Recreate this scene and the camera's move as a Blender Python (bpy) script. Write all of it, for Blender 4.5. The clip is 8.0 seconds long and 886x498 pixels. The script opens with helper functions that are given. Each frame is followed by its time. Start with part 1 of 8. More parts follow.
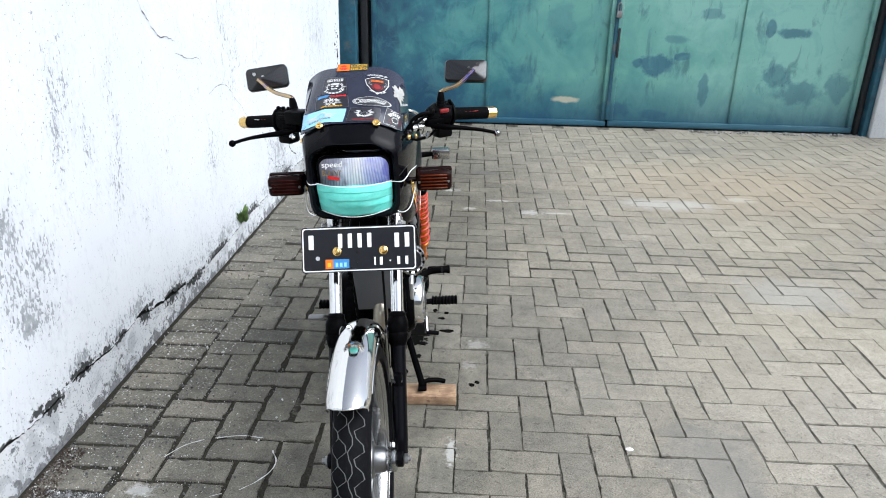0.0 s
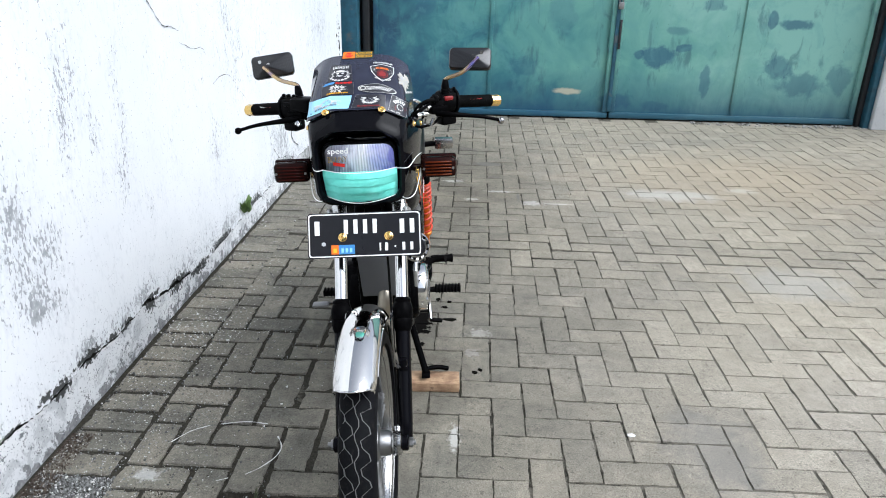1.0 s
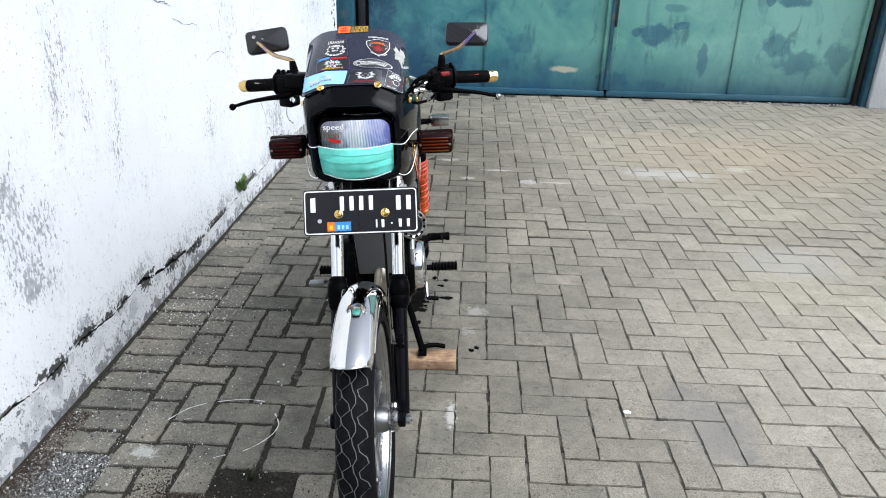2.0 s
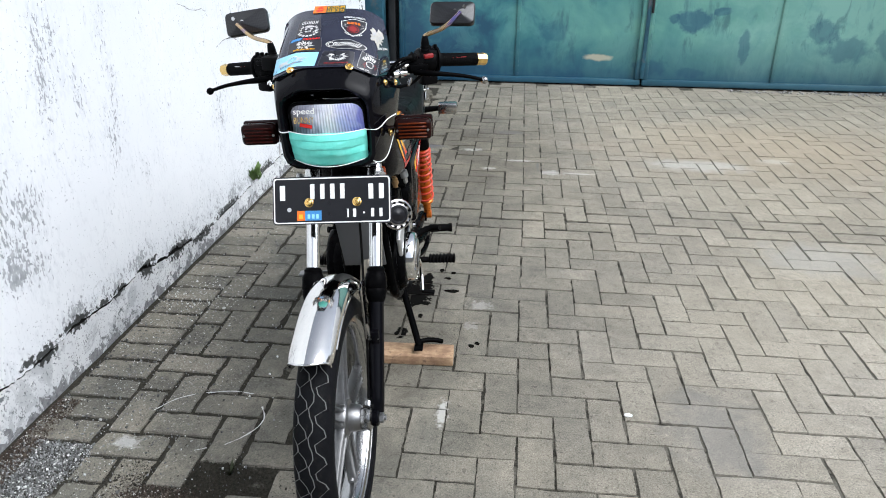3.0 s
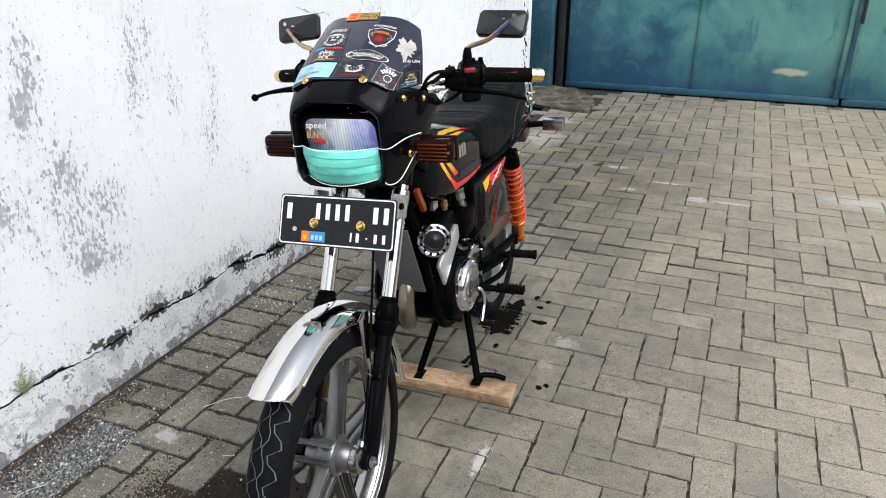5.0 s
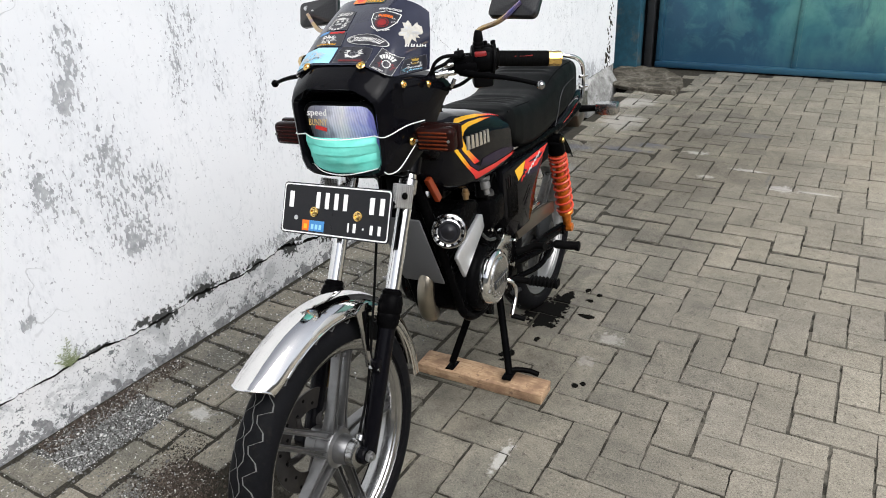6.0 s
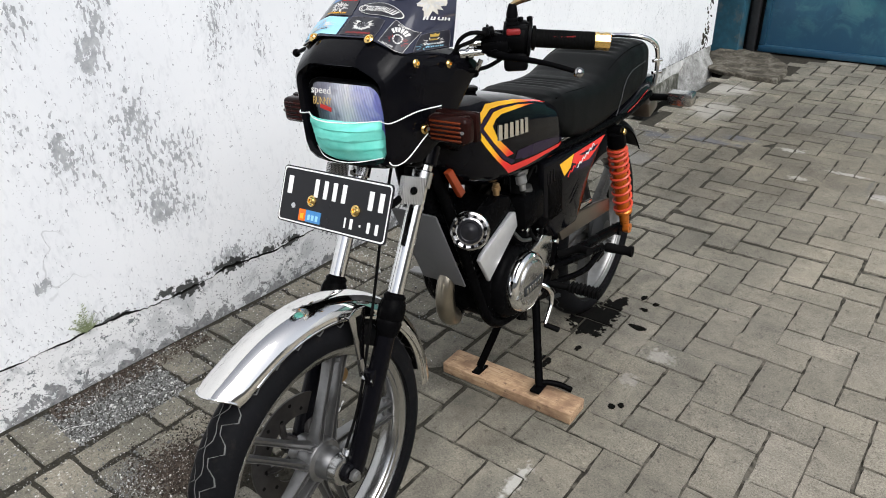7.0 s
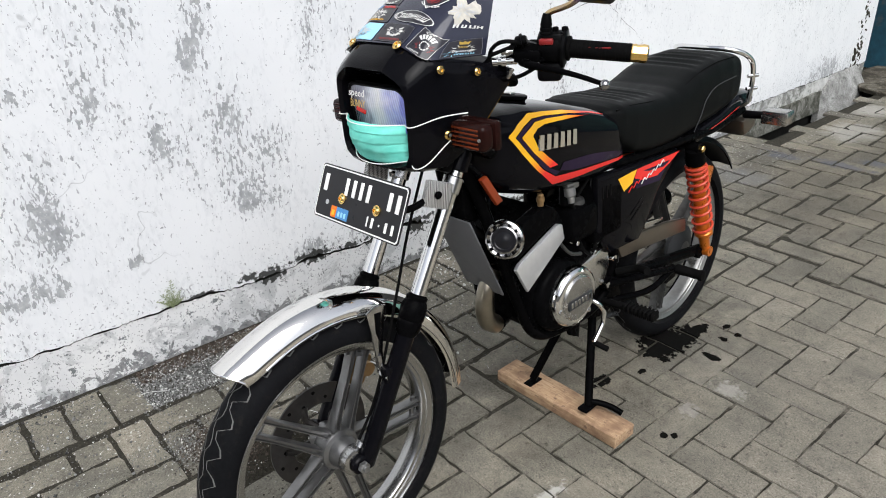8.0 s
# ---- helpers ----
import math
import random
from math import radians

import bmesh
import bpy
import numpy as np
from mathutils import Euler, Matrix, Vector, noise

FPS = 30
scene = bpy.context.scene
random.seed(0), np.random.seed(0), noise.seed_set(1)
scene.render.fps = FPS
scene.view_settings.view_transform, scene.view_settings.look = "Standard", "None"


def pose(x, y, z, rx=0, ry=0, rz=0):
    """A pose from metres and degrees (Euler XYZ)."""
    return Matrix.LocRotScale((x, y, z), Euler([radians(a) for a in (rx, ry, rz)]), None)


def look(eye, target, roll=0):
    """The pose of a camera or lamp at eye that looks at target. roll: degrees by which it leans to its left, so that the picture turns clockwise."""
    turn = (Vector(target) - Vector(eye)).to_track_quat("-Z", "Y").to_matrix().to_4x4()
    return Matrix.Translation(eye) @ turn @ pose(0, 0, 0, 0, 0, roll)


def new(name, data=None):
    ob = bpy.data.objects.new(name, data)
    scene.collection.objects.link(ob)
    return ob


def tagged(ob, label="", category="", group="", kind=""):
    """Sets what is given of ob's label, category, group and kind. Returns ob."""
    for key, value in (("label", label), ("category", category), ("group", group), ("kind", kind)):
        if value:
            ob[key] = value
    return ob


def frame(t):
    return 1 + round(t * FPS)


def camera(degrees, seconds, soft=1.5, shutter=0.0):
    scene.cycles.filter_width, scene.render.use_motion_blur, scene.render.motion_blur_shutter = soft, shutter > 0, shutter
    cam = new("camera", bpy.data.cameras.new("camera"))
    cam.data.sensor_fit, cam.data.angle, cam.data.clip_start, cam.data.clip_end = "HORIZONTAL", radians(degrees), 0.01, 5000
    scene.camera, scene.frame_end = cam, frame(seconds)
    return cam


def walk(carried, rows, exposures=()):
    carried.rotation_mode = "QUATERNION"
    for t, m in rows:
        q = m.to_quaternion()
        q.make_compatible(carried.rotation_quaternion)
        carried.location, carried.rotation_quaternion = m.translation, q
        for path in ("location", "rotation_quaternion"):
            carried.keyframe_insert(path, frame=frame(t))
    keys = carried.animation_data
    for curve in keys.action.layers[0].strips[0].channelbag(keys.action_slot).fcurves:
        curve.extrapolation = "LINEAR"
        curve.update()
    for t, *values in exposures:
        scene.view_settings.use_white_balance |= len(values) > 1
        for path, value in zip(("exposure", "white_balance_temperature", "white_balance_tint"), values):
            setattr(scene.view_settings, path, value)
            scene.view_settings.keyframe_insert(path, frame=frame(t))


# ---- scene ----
cam = camera(63.1, 8.0, soft=1.0)
PATH = [
    (0, (0.135, 0.014, 1.434), (0.036, 1.869, 0.694), 1.4),
    (0.5, (0.126, -0.016, 1.426), (0.006, 1.826, 0.655), 0.9),
    (1, (0.127, -0.009, 1.423), (0.027, 1.84, 0.666), 1.4),
    (1.5, (0.117, -0.019, 1.419), (0.052, 1.819, 0.634), 1.4),
    (2, (0.126, -0.006, 1.413), (0.039, 1.822, 0.606), 1.5),
    (2.2, (0.146, -0.002, 1.409), (0.019, 1.824, 0.603), 1.1),
    (3.3, (0.333, 0.155, 1.375), (0.019, 1.941, 0.531), 0.4),
    (3.5, (0.362, 0.201, 1.377), (-0.05, 1.964, 0.528), 0.7),
    (4, (0.416, 0.284, 1.371), (0.041, 2.046, 0.503), 1.5),
    (4.5, (0.481, 0.328, 1.372), (-0.053, 2.064, 0.534), -0.5),
    (4.7, (0.526, 0.346, 1.371), (-0.083, 2.064, 0.547), -0.3),
    (5.8, (0.765, 0.495, 1.375), (-0.158, 2.045, 0.511), -2.4),
    (6, (0.766, 0.53, 1.363), (-0.188, 2.061, 0.498), -2.6),
    (6.5, (0.78, 0.652, 1.342), (-0.296, 2.08, 0.446), -1.2),
    (7, (0.776, 0.774, 1.335), (-0.349, 2.142, 0.405), -1.3),
    (7.5, (0.828, 0.834, 1.326), (-0.423, 2.117, 0.439), -2.4),
    (8, (0.944, 0.921, 1.332), (-0.458, 2.025, 0.43), -2.4),
]
walk(cam, [(t, look(eye, target, roll)) for t, eye, target, roll in PATH],
     [(0.0, 0.65, 5810, 8.4), (2.2, 0.62, 5840, 8.5), (4.5, 0.53, 6080, 9.5), (6.0, 0.44, 6260, 10.2), (8.0, 0.40, 6230, 9.8)])

# ---- world and light ----
world = bpy.data.worlds.new("world")
scene.world = world
world.use_nodes = True
wn, wl = world.node_tree.nodes, world.node_tree.links
sky = wn.new("ShaderNodeTexSky")
sky.sky_type, sky.sun_disc = "NISHITA", False
SUN_EL, SUN_ROT = 52.0, 112.0
sky.sun_elevation, sky.sun_rotation = radians(SUN_EL), radians(SUN_ROT)
sky.dust_density, sky.air_density = 4.0, 0.7
bg = wn["Background"]
bg.inputs["Strength"].default_value = 0.14
haze = wn.new("ShaderNodeHueSaturation")
haze.inputs["Saturation"].default_value = 0.35
wl.new(sky.outputs["Color"], haze.inputs["Color"])
wl.new(haze.outputs["Color"], bg.inputs["Color"])
sun = new("sun", bpy.data.lights.new("sun", "SUN"))
sun.data.energy, sun.data.angle, sun.data.color = 2.0, radians(55), (1.0, 0.97, 0.93)
az = radians(SUN_ROT)
sdir = Vector((math.sin(az) * math.cos(radians(SUN_EL)), math.cos(az) * math.cos(radians(SUN_EL)), math.sin(radians(SUN_EL))))
sun.matrix_world = look(sdir * 20, (0, 0, 0))


# ---- materials ----
def node_mat(name):
    m = bpy.data.materials.new(name)
    m.use_nodes = True
    nt = m.node_tree
    return m, nt.nodes, nt.links, nt.nodes["Principled BSDF"]


def noise_node(nd, ln, scale, detail=6.0, rough=0.6, coord=None, distortion=0.0):
    n = nd.new("ShaderNodeTexNoise")
    n.inputs["Scale"].default_value, n.inputs["Detail"].default_value = scale, detail
    n.inputs["Roughness"].default_value, n.inputs["Distortion"].default_value = rough, distortion
    if coord is not None:
        ln.new(coord, n.inputs["Vector"])
    return n


def ramp(nd, ln, fac, stops):
    r = nd.new("ShaderNodeValToRGB")
    e = r.color_ramp.elements
    while len(e) < len(stops):
        e.new(0.5)
    for k, (p, c) in zip(e, stops):
        k.position = p
        k.color = (c, c, c, 1) if isinstance(c, (int, float)) else (*c, 1)
    ln.new(fac, r.inputs["Fac"])
    return r.outputs["Color"]


def mix(nd, ln, fac, a, b, mode="MIX"):
    n = nd.new("ShaderNodeMix")
    n.data_type, n.blend_type = "RGBA", mode
    for sock, v in ((n.inputs["Factor"], fac), (n.inputs[6], a), (n.inputs[7], b)):
        if isinstance(v, (int, float)):
            sock.default_value = v if sock.type == "VALUE" else (v, v, v, 1)
        elif isinstance(v, tuple):
            sock.default_value = (*v, 1)
        else:
            ln.new(v, sock)
    return n.outputs[2]


def calc(nd, ln, op, a, b=0.0, c=None):
    n = nd.new("ShaderNodeMath")
    n.operation = op
    for k, v in enumerate((a, b) if c is None else (a, b, c)):
        if isinstance(v, (int, float)):
            n.inputs[k].default_value = v
        else:
            ln.new(v, n.inputs[k])
    return n.outputs[0]


def bump(nd, ln, bsdf, height, strength=0.3, dist=0.002):
    b = nd.new("ShaderNodeBump")
    b.inputs["Strength"].default_value, b.inputs["Distance"].default_value = strength, dist
    ln.new(height, b.inputs["Height"])
    ln.new(b.outputs["Normal"], bsdf.inputs["Normal"])


def simple(name, col, rough=0.5, metal=0.0, vary=0.25, scale=60.0, bumps=0.1, coat=0.0, dirt=0.0, spec=0.5):
    """A surface with grain and a larger-scale variation of tone and gloss."""
    m, nd, ln, b = node_mat(name)
    co = nd.new("ShaderNodeTexCoord").outputs["Object"]
    fine = noise_node(nd, ln, scale, 5, 0.6, co)
    big = noise_node(nd, ln, scale / 9, 3, 0.6, co)
    both = calc(nd, ln, "MULTIPLY_ADD", fine.outputs["Fac"], 0.5, calc(nd, ln, "MULTIPLY", big.outputs["Fac"], 0.5))
    lo = tuple(c * (1 - vary) for c in col)
    hi = tuple(min(1, c * (1 + vary)) for c in col)
    c = ramp(nd, ln, both, [(0.3, lo), (0.7, hi)])
    if dirt:
        spots = ramp(nd, ln, noise_node(nd, ln, scale / 3, 6, 0.7, co).outputs["Fac"], [(0.55, 0.0), (0.72, dirt)])
        c = mix(nd, ln, spots, c, (0.16, 0.13, 0.10))
    ln.new(c, b.inputs["Base Color"])
    ln.new(ramp(nd, ln, both, [(0.25, max(0.02, rough * 0.75)), (0.75, min(1, rough * 1.3))]), b.inputs["Roughness"])
    b.inputs["Metallic"].default_value = metal
    b.inputs["Specular IOR Level"].default_value = spec
    if spec < 0.3:
        b.inputs["IOR"].default_value = 1.3
    b.inputs["Coat Weight"].default_value = coat
    b.inputs["Coat Roughness"].default_value = 0.05
    if bumps:
        bump(nd, ln, b, fine.outputs["Fac"], bumps, 0.001)
    return m


def world_pos(nd):
    return nd.new("ShaderNodeNewGeometry").outputs["Position"]


def spot_mask(nd, ln, pos, centre, size, wobble, scale, soft=0.35):
    """1 inside a blotch with an uneven outline at a place on a surface, 0 outside."""
    add = nd.new("ShaderNodeVectorMath")
    add.operation = "SUBTRACT"
    ln.new(pos, add.inputs[0])
    add.inputs[1].default_value = centre
    sc = nd.new("ShaderNodeVectorMath")
    sc.operation = "DIVIDE"
    ln.new(add.outputs[0], sc.inputs[0])
    sc.inputs[1].default_value = size
    le = nd.new("ShaderNodeVectorMath")
    le.operation = "LENGTH"
    ln.new(sc.outputs[0], le.inputs[0])
    n = noise_node(nd, ln, scale, 4, 0.6, pos)
    d = calc(nd, ln, "MULTIPLY_ADD", calc(nd, ln, "SUBTRACT", n.outputs["Fac"], 0.5), wobble, le.outputs["Value"])
    return ramp(nd, ln, d, [(1 - soft if soft < 1 else 0.0, 1.0), (1.0, 0.0)])


def round_mask(nd, ln, pos, centre, size):
    """1 at a place, falling to 0 at the given reach."""
    sub = nd.new("ShaderNodeVectorMath")
    sub.operation = "SUBTRACT"
    ln.new(pos, sub.inputs[0])
    sub.inputs[1].default_value = centre
    div = nd.new("ShaderNodeVectorMath")
    div.operation = "DIVIDE"
    ln.new(sub.outputs[0], div.inputs[0])
    div.inputs[1].default_value = size
    le = nd.new("ShaderNodeVectorMath")
    le.operation = "LENGTH"
    ln.new(div.outputs[0], le.inputs[0])
    return calc(nd, ln, "MAXIMUM", calc(nd, ln, "SUBTRACT", 1.0, le.outputs["Value"]), 0.0)


# where the paint has come off in clusters: y, z, reach along y, reach along z, amount
FLAKED = ((1.70, 1.02, 0.10, 0.20, 1.25), (1.66, 0.88, 0.07, 0.12, 0.7), (2.05, 0.90, 0.10, 0.34, 0.68), (2.22, 0.86, 0.06, 0.20, 0.65), (2.40, 0.85, 0.10, 0.36, 0.6), (1.76, 0.74, 0.13, 0.20, 0.85),
          (1.80, 0.47, 0.20, 0.15, 0.82), (1.765, 0.44, 0.04, 0.05, 0.9), (1.87, 0.43, 0.05, 0.05, 0.9), (1.75, 0.60, 0.20, 0.22, 0.6), (1.90, 0.61, 0.10, 0.13, 0.75), (1.20, 0.55, 0.11, 0.22, 0.85), (1.19, 0.52, 0.04, 0.09, 0.8), (1.10, 0.355, 0.11, 0.07, 1.15),
          (1.18, 0.345, 0.06, 0.05, 1.1), (1.392, 0.360, 0.032, 0.036, 2.0), (1.37, 0.82, 0.11, 0.15, 0.62), (1.40, 1.00, 0.15, 0.20, 0.65), (1.53, 1.06, 0.09, 0.14, 0.65), (1.188, 0.895, 0.035, 0.07, 1.5), (1.53, 0.72, 0.05, 0.18, 0.7), (1.57, 0.68, 0.20, 0.30, 0.40),
          (2.12, 1.08, 0.09, 0.24, 0.7), (2.35, 0.66, 0.09, 0.18, 0.75), (3.25, 0.58, 0.13, 0.14, 0.9), (2.75, 0.70, 0.08, 0.12, 0.6), (2.54, 0.51, 0.07, 0.10, 0.6), (1.22, 0.78, 0.45, 0.70, 0.34), (4.35, 0.35, 0.35, 0.25, 1.1), (0.95, 0.62, 0.25, 0.60, 0.55), (3.6, 1.05, 0.30, 0.45, 0.6), (5.4, 0.9, 0.8, 0.7, 0.55), (5.75, 0.16, 0.45, 0.16, 1.1))

# along the long crack
FLAKED += ((2.40, 0.205, 0.16, 0.07, 1.0), (1.95, 0.205, 0.13, 0.07, 1.05), (1.50, 0.205, 0.07, 0.06, 0.8), (2.15, 0.20, 0.16, 0.06, 0.8), (2.75, 0.14, 0.30, 0.07, 0.9), (3.4, 0.14, 0.45, 0.08, 0.85), (4.3, 0.16, 0.6, 0.08, 0.9))
MOULD = ((2.431, 0.150, 0.050, 0.026), (2.682, 0.118, 0.080, 0.028), (1.811, 0.166, 0.055, 0.022), (1.98, 0.176, 0.050, 0.020), (2.92, 0.090, 0.10, 0.020), (1.724, 0.180, 0.035, 0.014), (2.228, 0.165, 0.045, 0.012), (2.40, 0.158, 0.055, 0.016), (2.64, 0.125, 0.050, 0.016), (2.76, 0.108, 0.06, 0.012), (1.79, 0.170, 0.06, 0.014), (1.98, 0.185, 0.06, 0.016), (2.47, 0.165, 0.040, 0.012), (1.955, 0.182, 0.07, 0.010), (1.56, 0.178, 0.045, 0.010), (2.12, 0.165, 0.05, 0.012), (2.70, 0.120, 0.10, 0.020), (3.2, 0.105, 0.14, 0.022), (3.75, 0.13, 0.12, 0.025), (4.4, 0.145, 0.2, 0.03))


def wall_paint():
    m, nd, ln, b = node_mat("peeling_white_paint")
    pos = world_pos(nd)
    stretch = nd.new("ShaderNodeMapping")
    stretch.inputs["Scale"].default_value = (1, 1.0, 0.5)
    ln.new(pos, stretch.inputs["Vector"])
    flakes = noise_node(nd, ln, 74, 5, 0.62, stretch.outputs["Vector"], 0.35)
    specks = noise_node(nd, ln, 96, 3.2, 0.56, stretch.outputs["Vector"], 0.30)
    broad = noise_node(nd, ln, 13, 4, 0.6, stretch.outputs["Vector"], 0.3)
    sep = nd.new("ShaderNodeSeparateXYZ")
    ln.new(pos, sep.inputs[0])
    zone = None
    for y, z, ry, rz, amt in FLAKED:
        k = calc(nd, ln, "MULTIPLY", round_mask(nd, ln, pos, (-1.132, y, z), (1, ry, rz)), amt)
        zone = k if zone is None else calc(nd, ln, "ADD", zone, k)
    low = ramp(nd, ln, sep.outputs["Z"], [(0.0, 0.065), (0.20, 0.045), (0.27, 0.015), (0.6, 0.0)])
    f = calc(nd, ln, "MULTIPLY_ADD", flakes.outputs["Fac"], 0.62, calc(nd, ln, "MULTIPLY", broad.outputs["Fac"], 0.38))
    f = calc(nd, ln, "ADD", f, calc(nd, ln, "ADD", low, calc(nd, ln, "MULTIPLY", calc(nd, ln, "MINIMUM", zone, 1.25), 0.136)))
    patch = ramp(nd, ln, f, [(0.676, 0.0), (0.684, 1.0)])
    g = calc(nd, ln, "MULTIPLY_ADD", broad.outputs["Fac"], 0.30, specks.outputs["Fac"])
    g = calc(nd, ln, "ADD", g, calc(nd, ln, "MULTIPLY_ADD", calc(nd, ln, "MINIMUM", zone, 1.0), 0.222, calc(nd, ln, "MULTIPLY", low, 0.6)))
    peel = calc(nd, ln, "MAXIMUM", patch, ramp(nd, ln, g, [(0.868, 0.0), (0.876, 1.0)]))
    # pinholes and chips near the long crack
    near_crack = ramp(nd, ln, calc(nd, ln, "ADD", sep.outputs["Z"], calc(nd, ln, "MULTIPLY", broad.outputs["Fac"], 0.10)), [(0.22, 1.0), (0.36, 0.0)])
    chips = noise_node(nd, ln, 120, 2.0, 0.5, pos, 0.2)
    peel = calc(nd, ln, "MAXIMUM", peel, ramp(nd, ln, calc(nd, ln, "MULTIPLY_ADD", near_crack, 0.075, chips.outputs["Fac"]), [(0.700, 0.0), (0.712, 1.0)]))
    # hairline cracks, and dark mould where the plaster gapes
    vein = calc(nd, ln, "ABSOLUTE", calc(nd, ln, "SUBTRACT", noise_node(nd, ln, 2.2, 4, 0.5, pos, 0.1).outputs["Fac"], 0.5))
    some = ramp(nd, ln, noise_node(nd, ln, 1.9, 3, 0.5, pos).outputs["Fac"], [(0.54, 0.0), (0.60, 1.0)])
    hair = calc(nd, ln, "MULTIPLY", ramp(nd, ln, vein, [(0.0, 0.55), (0.0028, 0.0)]), some)
    mould = None
    for y, z, ry, rz in MOULD:
        k = spot_mask(nd, ln, pos, (-1.132, y, z), (1, ry, rz), 4.0, 60.0, 0.25)
        mould = k if mould is None else calc(nd, ln, "MAXIMUM", mould, k)
    thin = ramp(nd, ln, f, [(0.53, 0.0), (0.67, 0.42)])
    tone = ramp(nd, ln, noise_node(nd, ln, 1.3, 5, 0.6, pos).outputs["Fac"], [(0.3, (0.672, 0.690, 0.708)), (0.7, (0.748, 0.760, 0.768))])
    white = mix(nd, ln, thin, tone, (0.50, 0.52, 0.54))
    under = ramp(nd, ln, noise_node(nd, ln, 40, 4, 0.6, pos).outputs["Fac"], [(0.3, (0.25, 0.26, 0.27)), (0.7, (0.43, 0.44, 0.45))])
    c = mix(nd, ln, peel, mix(nd, ln, hair, white, (0.30, 0.31, 0.32)), under)
    c = mix(nd, ln, calc(nd, ln, "MULTIPLY", mould, 0.95), c, (0.012, 0.013, 0.011))
    ln.new(c, b.inputs["Base Color"])
    b.inputs["Roughness"].default_value = 0.75
    h = calc(nd, ln, "MULTIPLY_ADD", peel, -0.8, noise_node(nd, ln, 9, 6, 0.6, pos).outputs["Fac"])
    bump(nd, ln, b, h, 0.35, 0.003)
    return m


def plinth_plaster():
    m, nd, ln, b = node_mat("chipped_plinth_plaster")
    pos = world_pos(nd)
    sep = nd.new("ShaderNodeSeparateXYZ")
    ln.new(pos, sep.inputs[0])
    n = noise_node(nd, ln, 20, 8, 0.7, pos, 0.5)
    up = calc(nd, ln, "MULTIPLY_ADD", sep.outputs["Z"], 2.6, n.outputs["Fac"])
    bare = ramp(nd, ln, up, [(0.545, 1.0), (0.560, 0.0)])
    holes = ramp(nd, ln, noise_node(nd, ln, 26, 8, 0.75, pos).outputs["Fac"], [(0.590, 0.0), (0.610, 1.0)])
    white = ramp(nd, ln, noise_node(nd, ln, 5, 5, 0.6, pos).outputs["Fac"], [(0.3, (0.54, 0.55, 0.56)), (0.7, (0.70, 0.705, 0.70))])
    grey = ramp(nd, ln, noise_node(nd, ln, 60, 6, 0.7, pos).outputs["Fac"], [(0.3, (0.10, 0.105, 0.11)), (0.7, (0.30, 0.30, 0.30))])
    scuff = ramp(nd, ln, noise_node(nd, ln, 9, 6, 0.7, pos, 0.8).outputs["Fac"], [(0.53, 0.0), (0.57, 0.45), (0.70, 0.65)])
    white = mix(nd, ln, scuff, white, (0.30, 0.315, 0.325))
    pin = ramp(nd, ln, noise_node(nd, ln, 130, 2.5, 0.55, pos, 0.3).outputs["Fac"], [(0.625, 0.0), (0.640, 0.85)])
    white = mix(nd, ln, pin, white, (0.17, 0.18, 0.185))
    c = mix(nd, ln, bare, mix(nd, ln, holes, white, (0.15, 0.16, 0.165)), grey)
    along = calc(nd, ln, "MULTIPLY_ADD", sep.outputs["Y"], 0.55, calc(nd, ln, "MULTIPLY_ADD", n.outputs["Fac"], 1.4, -3.0))
    moss = ramp(nd, ln, along, [(0.15, 0.0), (0.55, 0.85)])
    c = mix(nd, ln, moss, c, ramp(nd, ln, noise_node(nd, ln, 11, 6, 0.7, pos).outputs["Fac"], [(0.36, (0.050, 0.054, 0.040)), (0.47, (0.15, 0.15, 0.13)), (0.54, (0.42, 0.42, 0.40)), (0.70, (0.60, 0.60, 0.58))]))
    mould = None
    for y, z, ry, rz in MOULD[:7]:
        k = spot_mask(nd, ln, pos, (-1.136, y, z - 0.012), (1, ry, rz), 4.0, 60.0, 0.25)
        mould = k if mould is None else calc(nd, ln, "MAXIMUM", mould, k)
    c = mix(nd, ln, calc(nd, ln, "MULTIPLY", mould, 0.95), c, (0.012, 0.013, 0.011))
    ln.new(c, b.inputs["Base Color"])
    b.inputs["Roughness"].default_value = 0.9
    bump(nd, ln, b, n.outputs["Fac"], 0.6, 0.006)
    return m


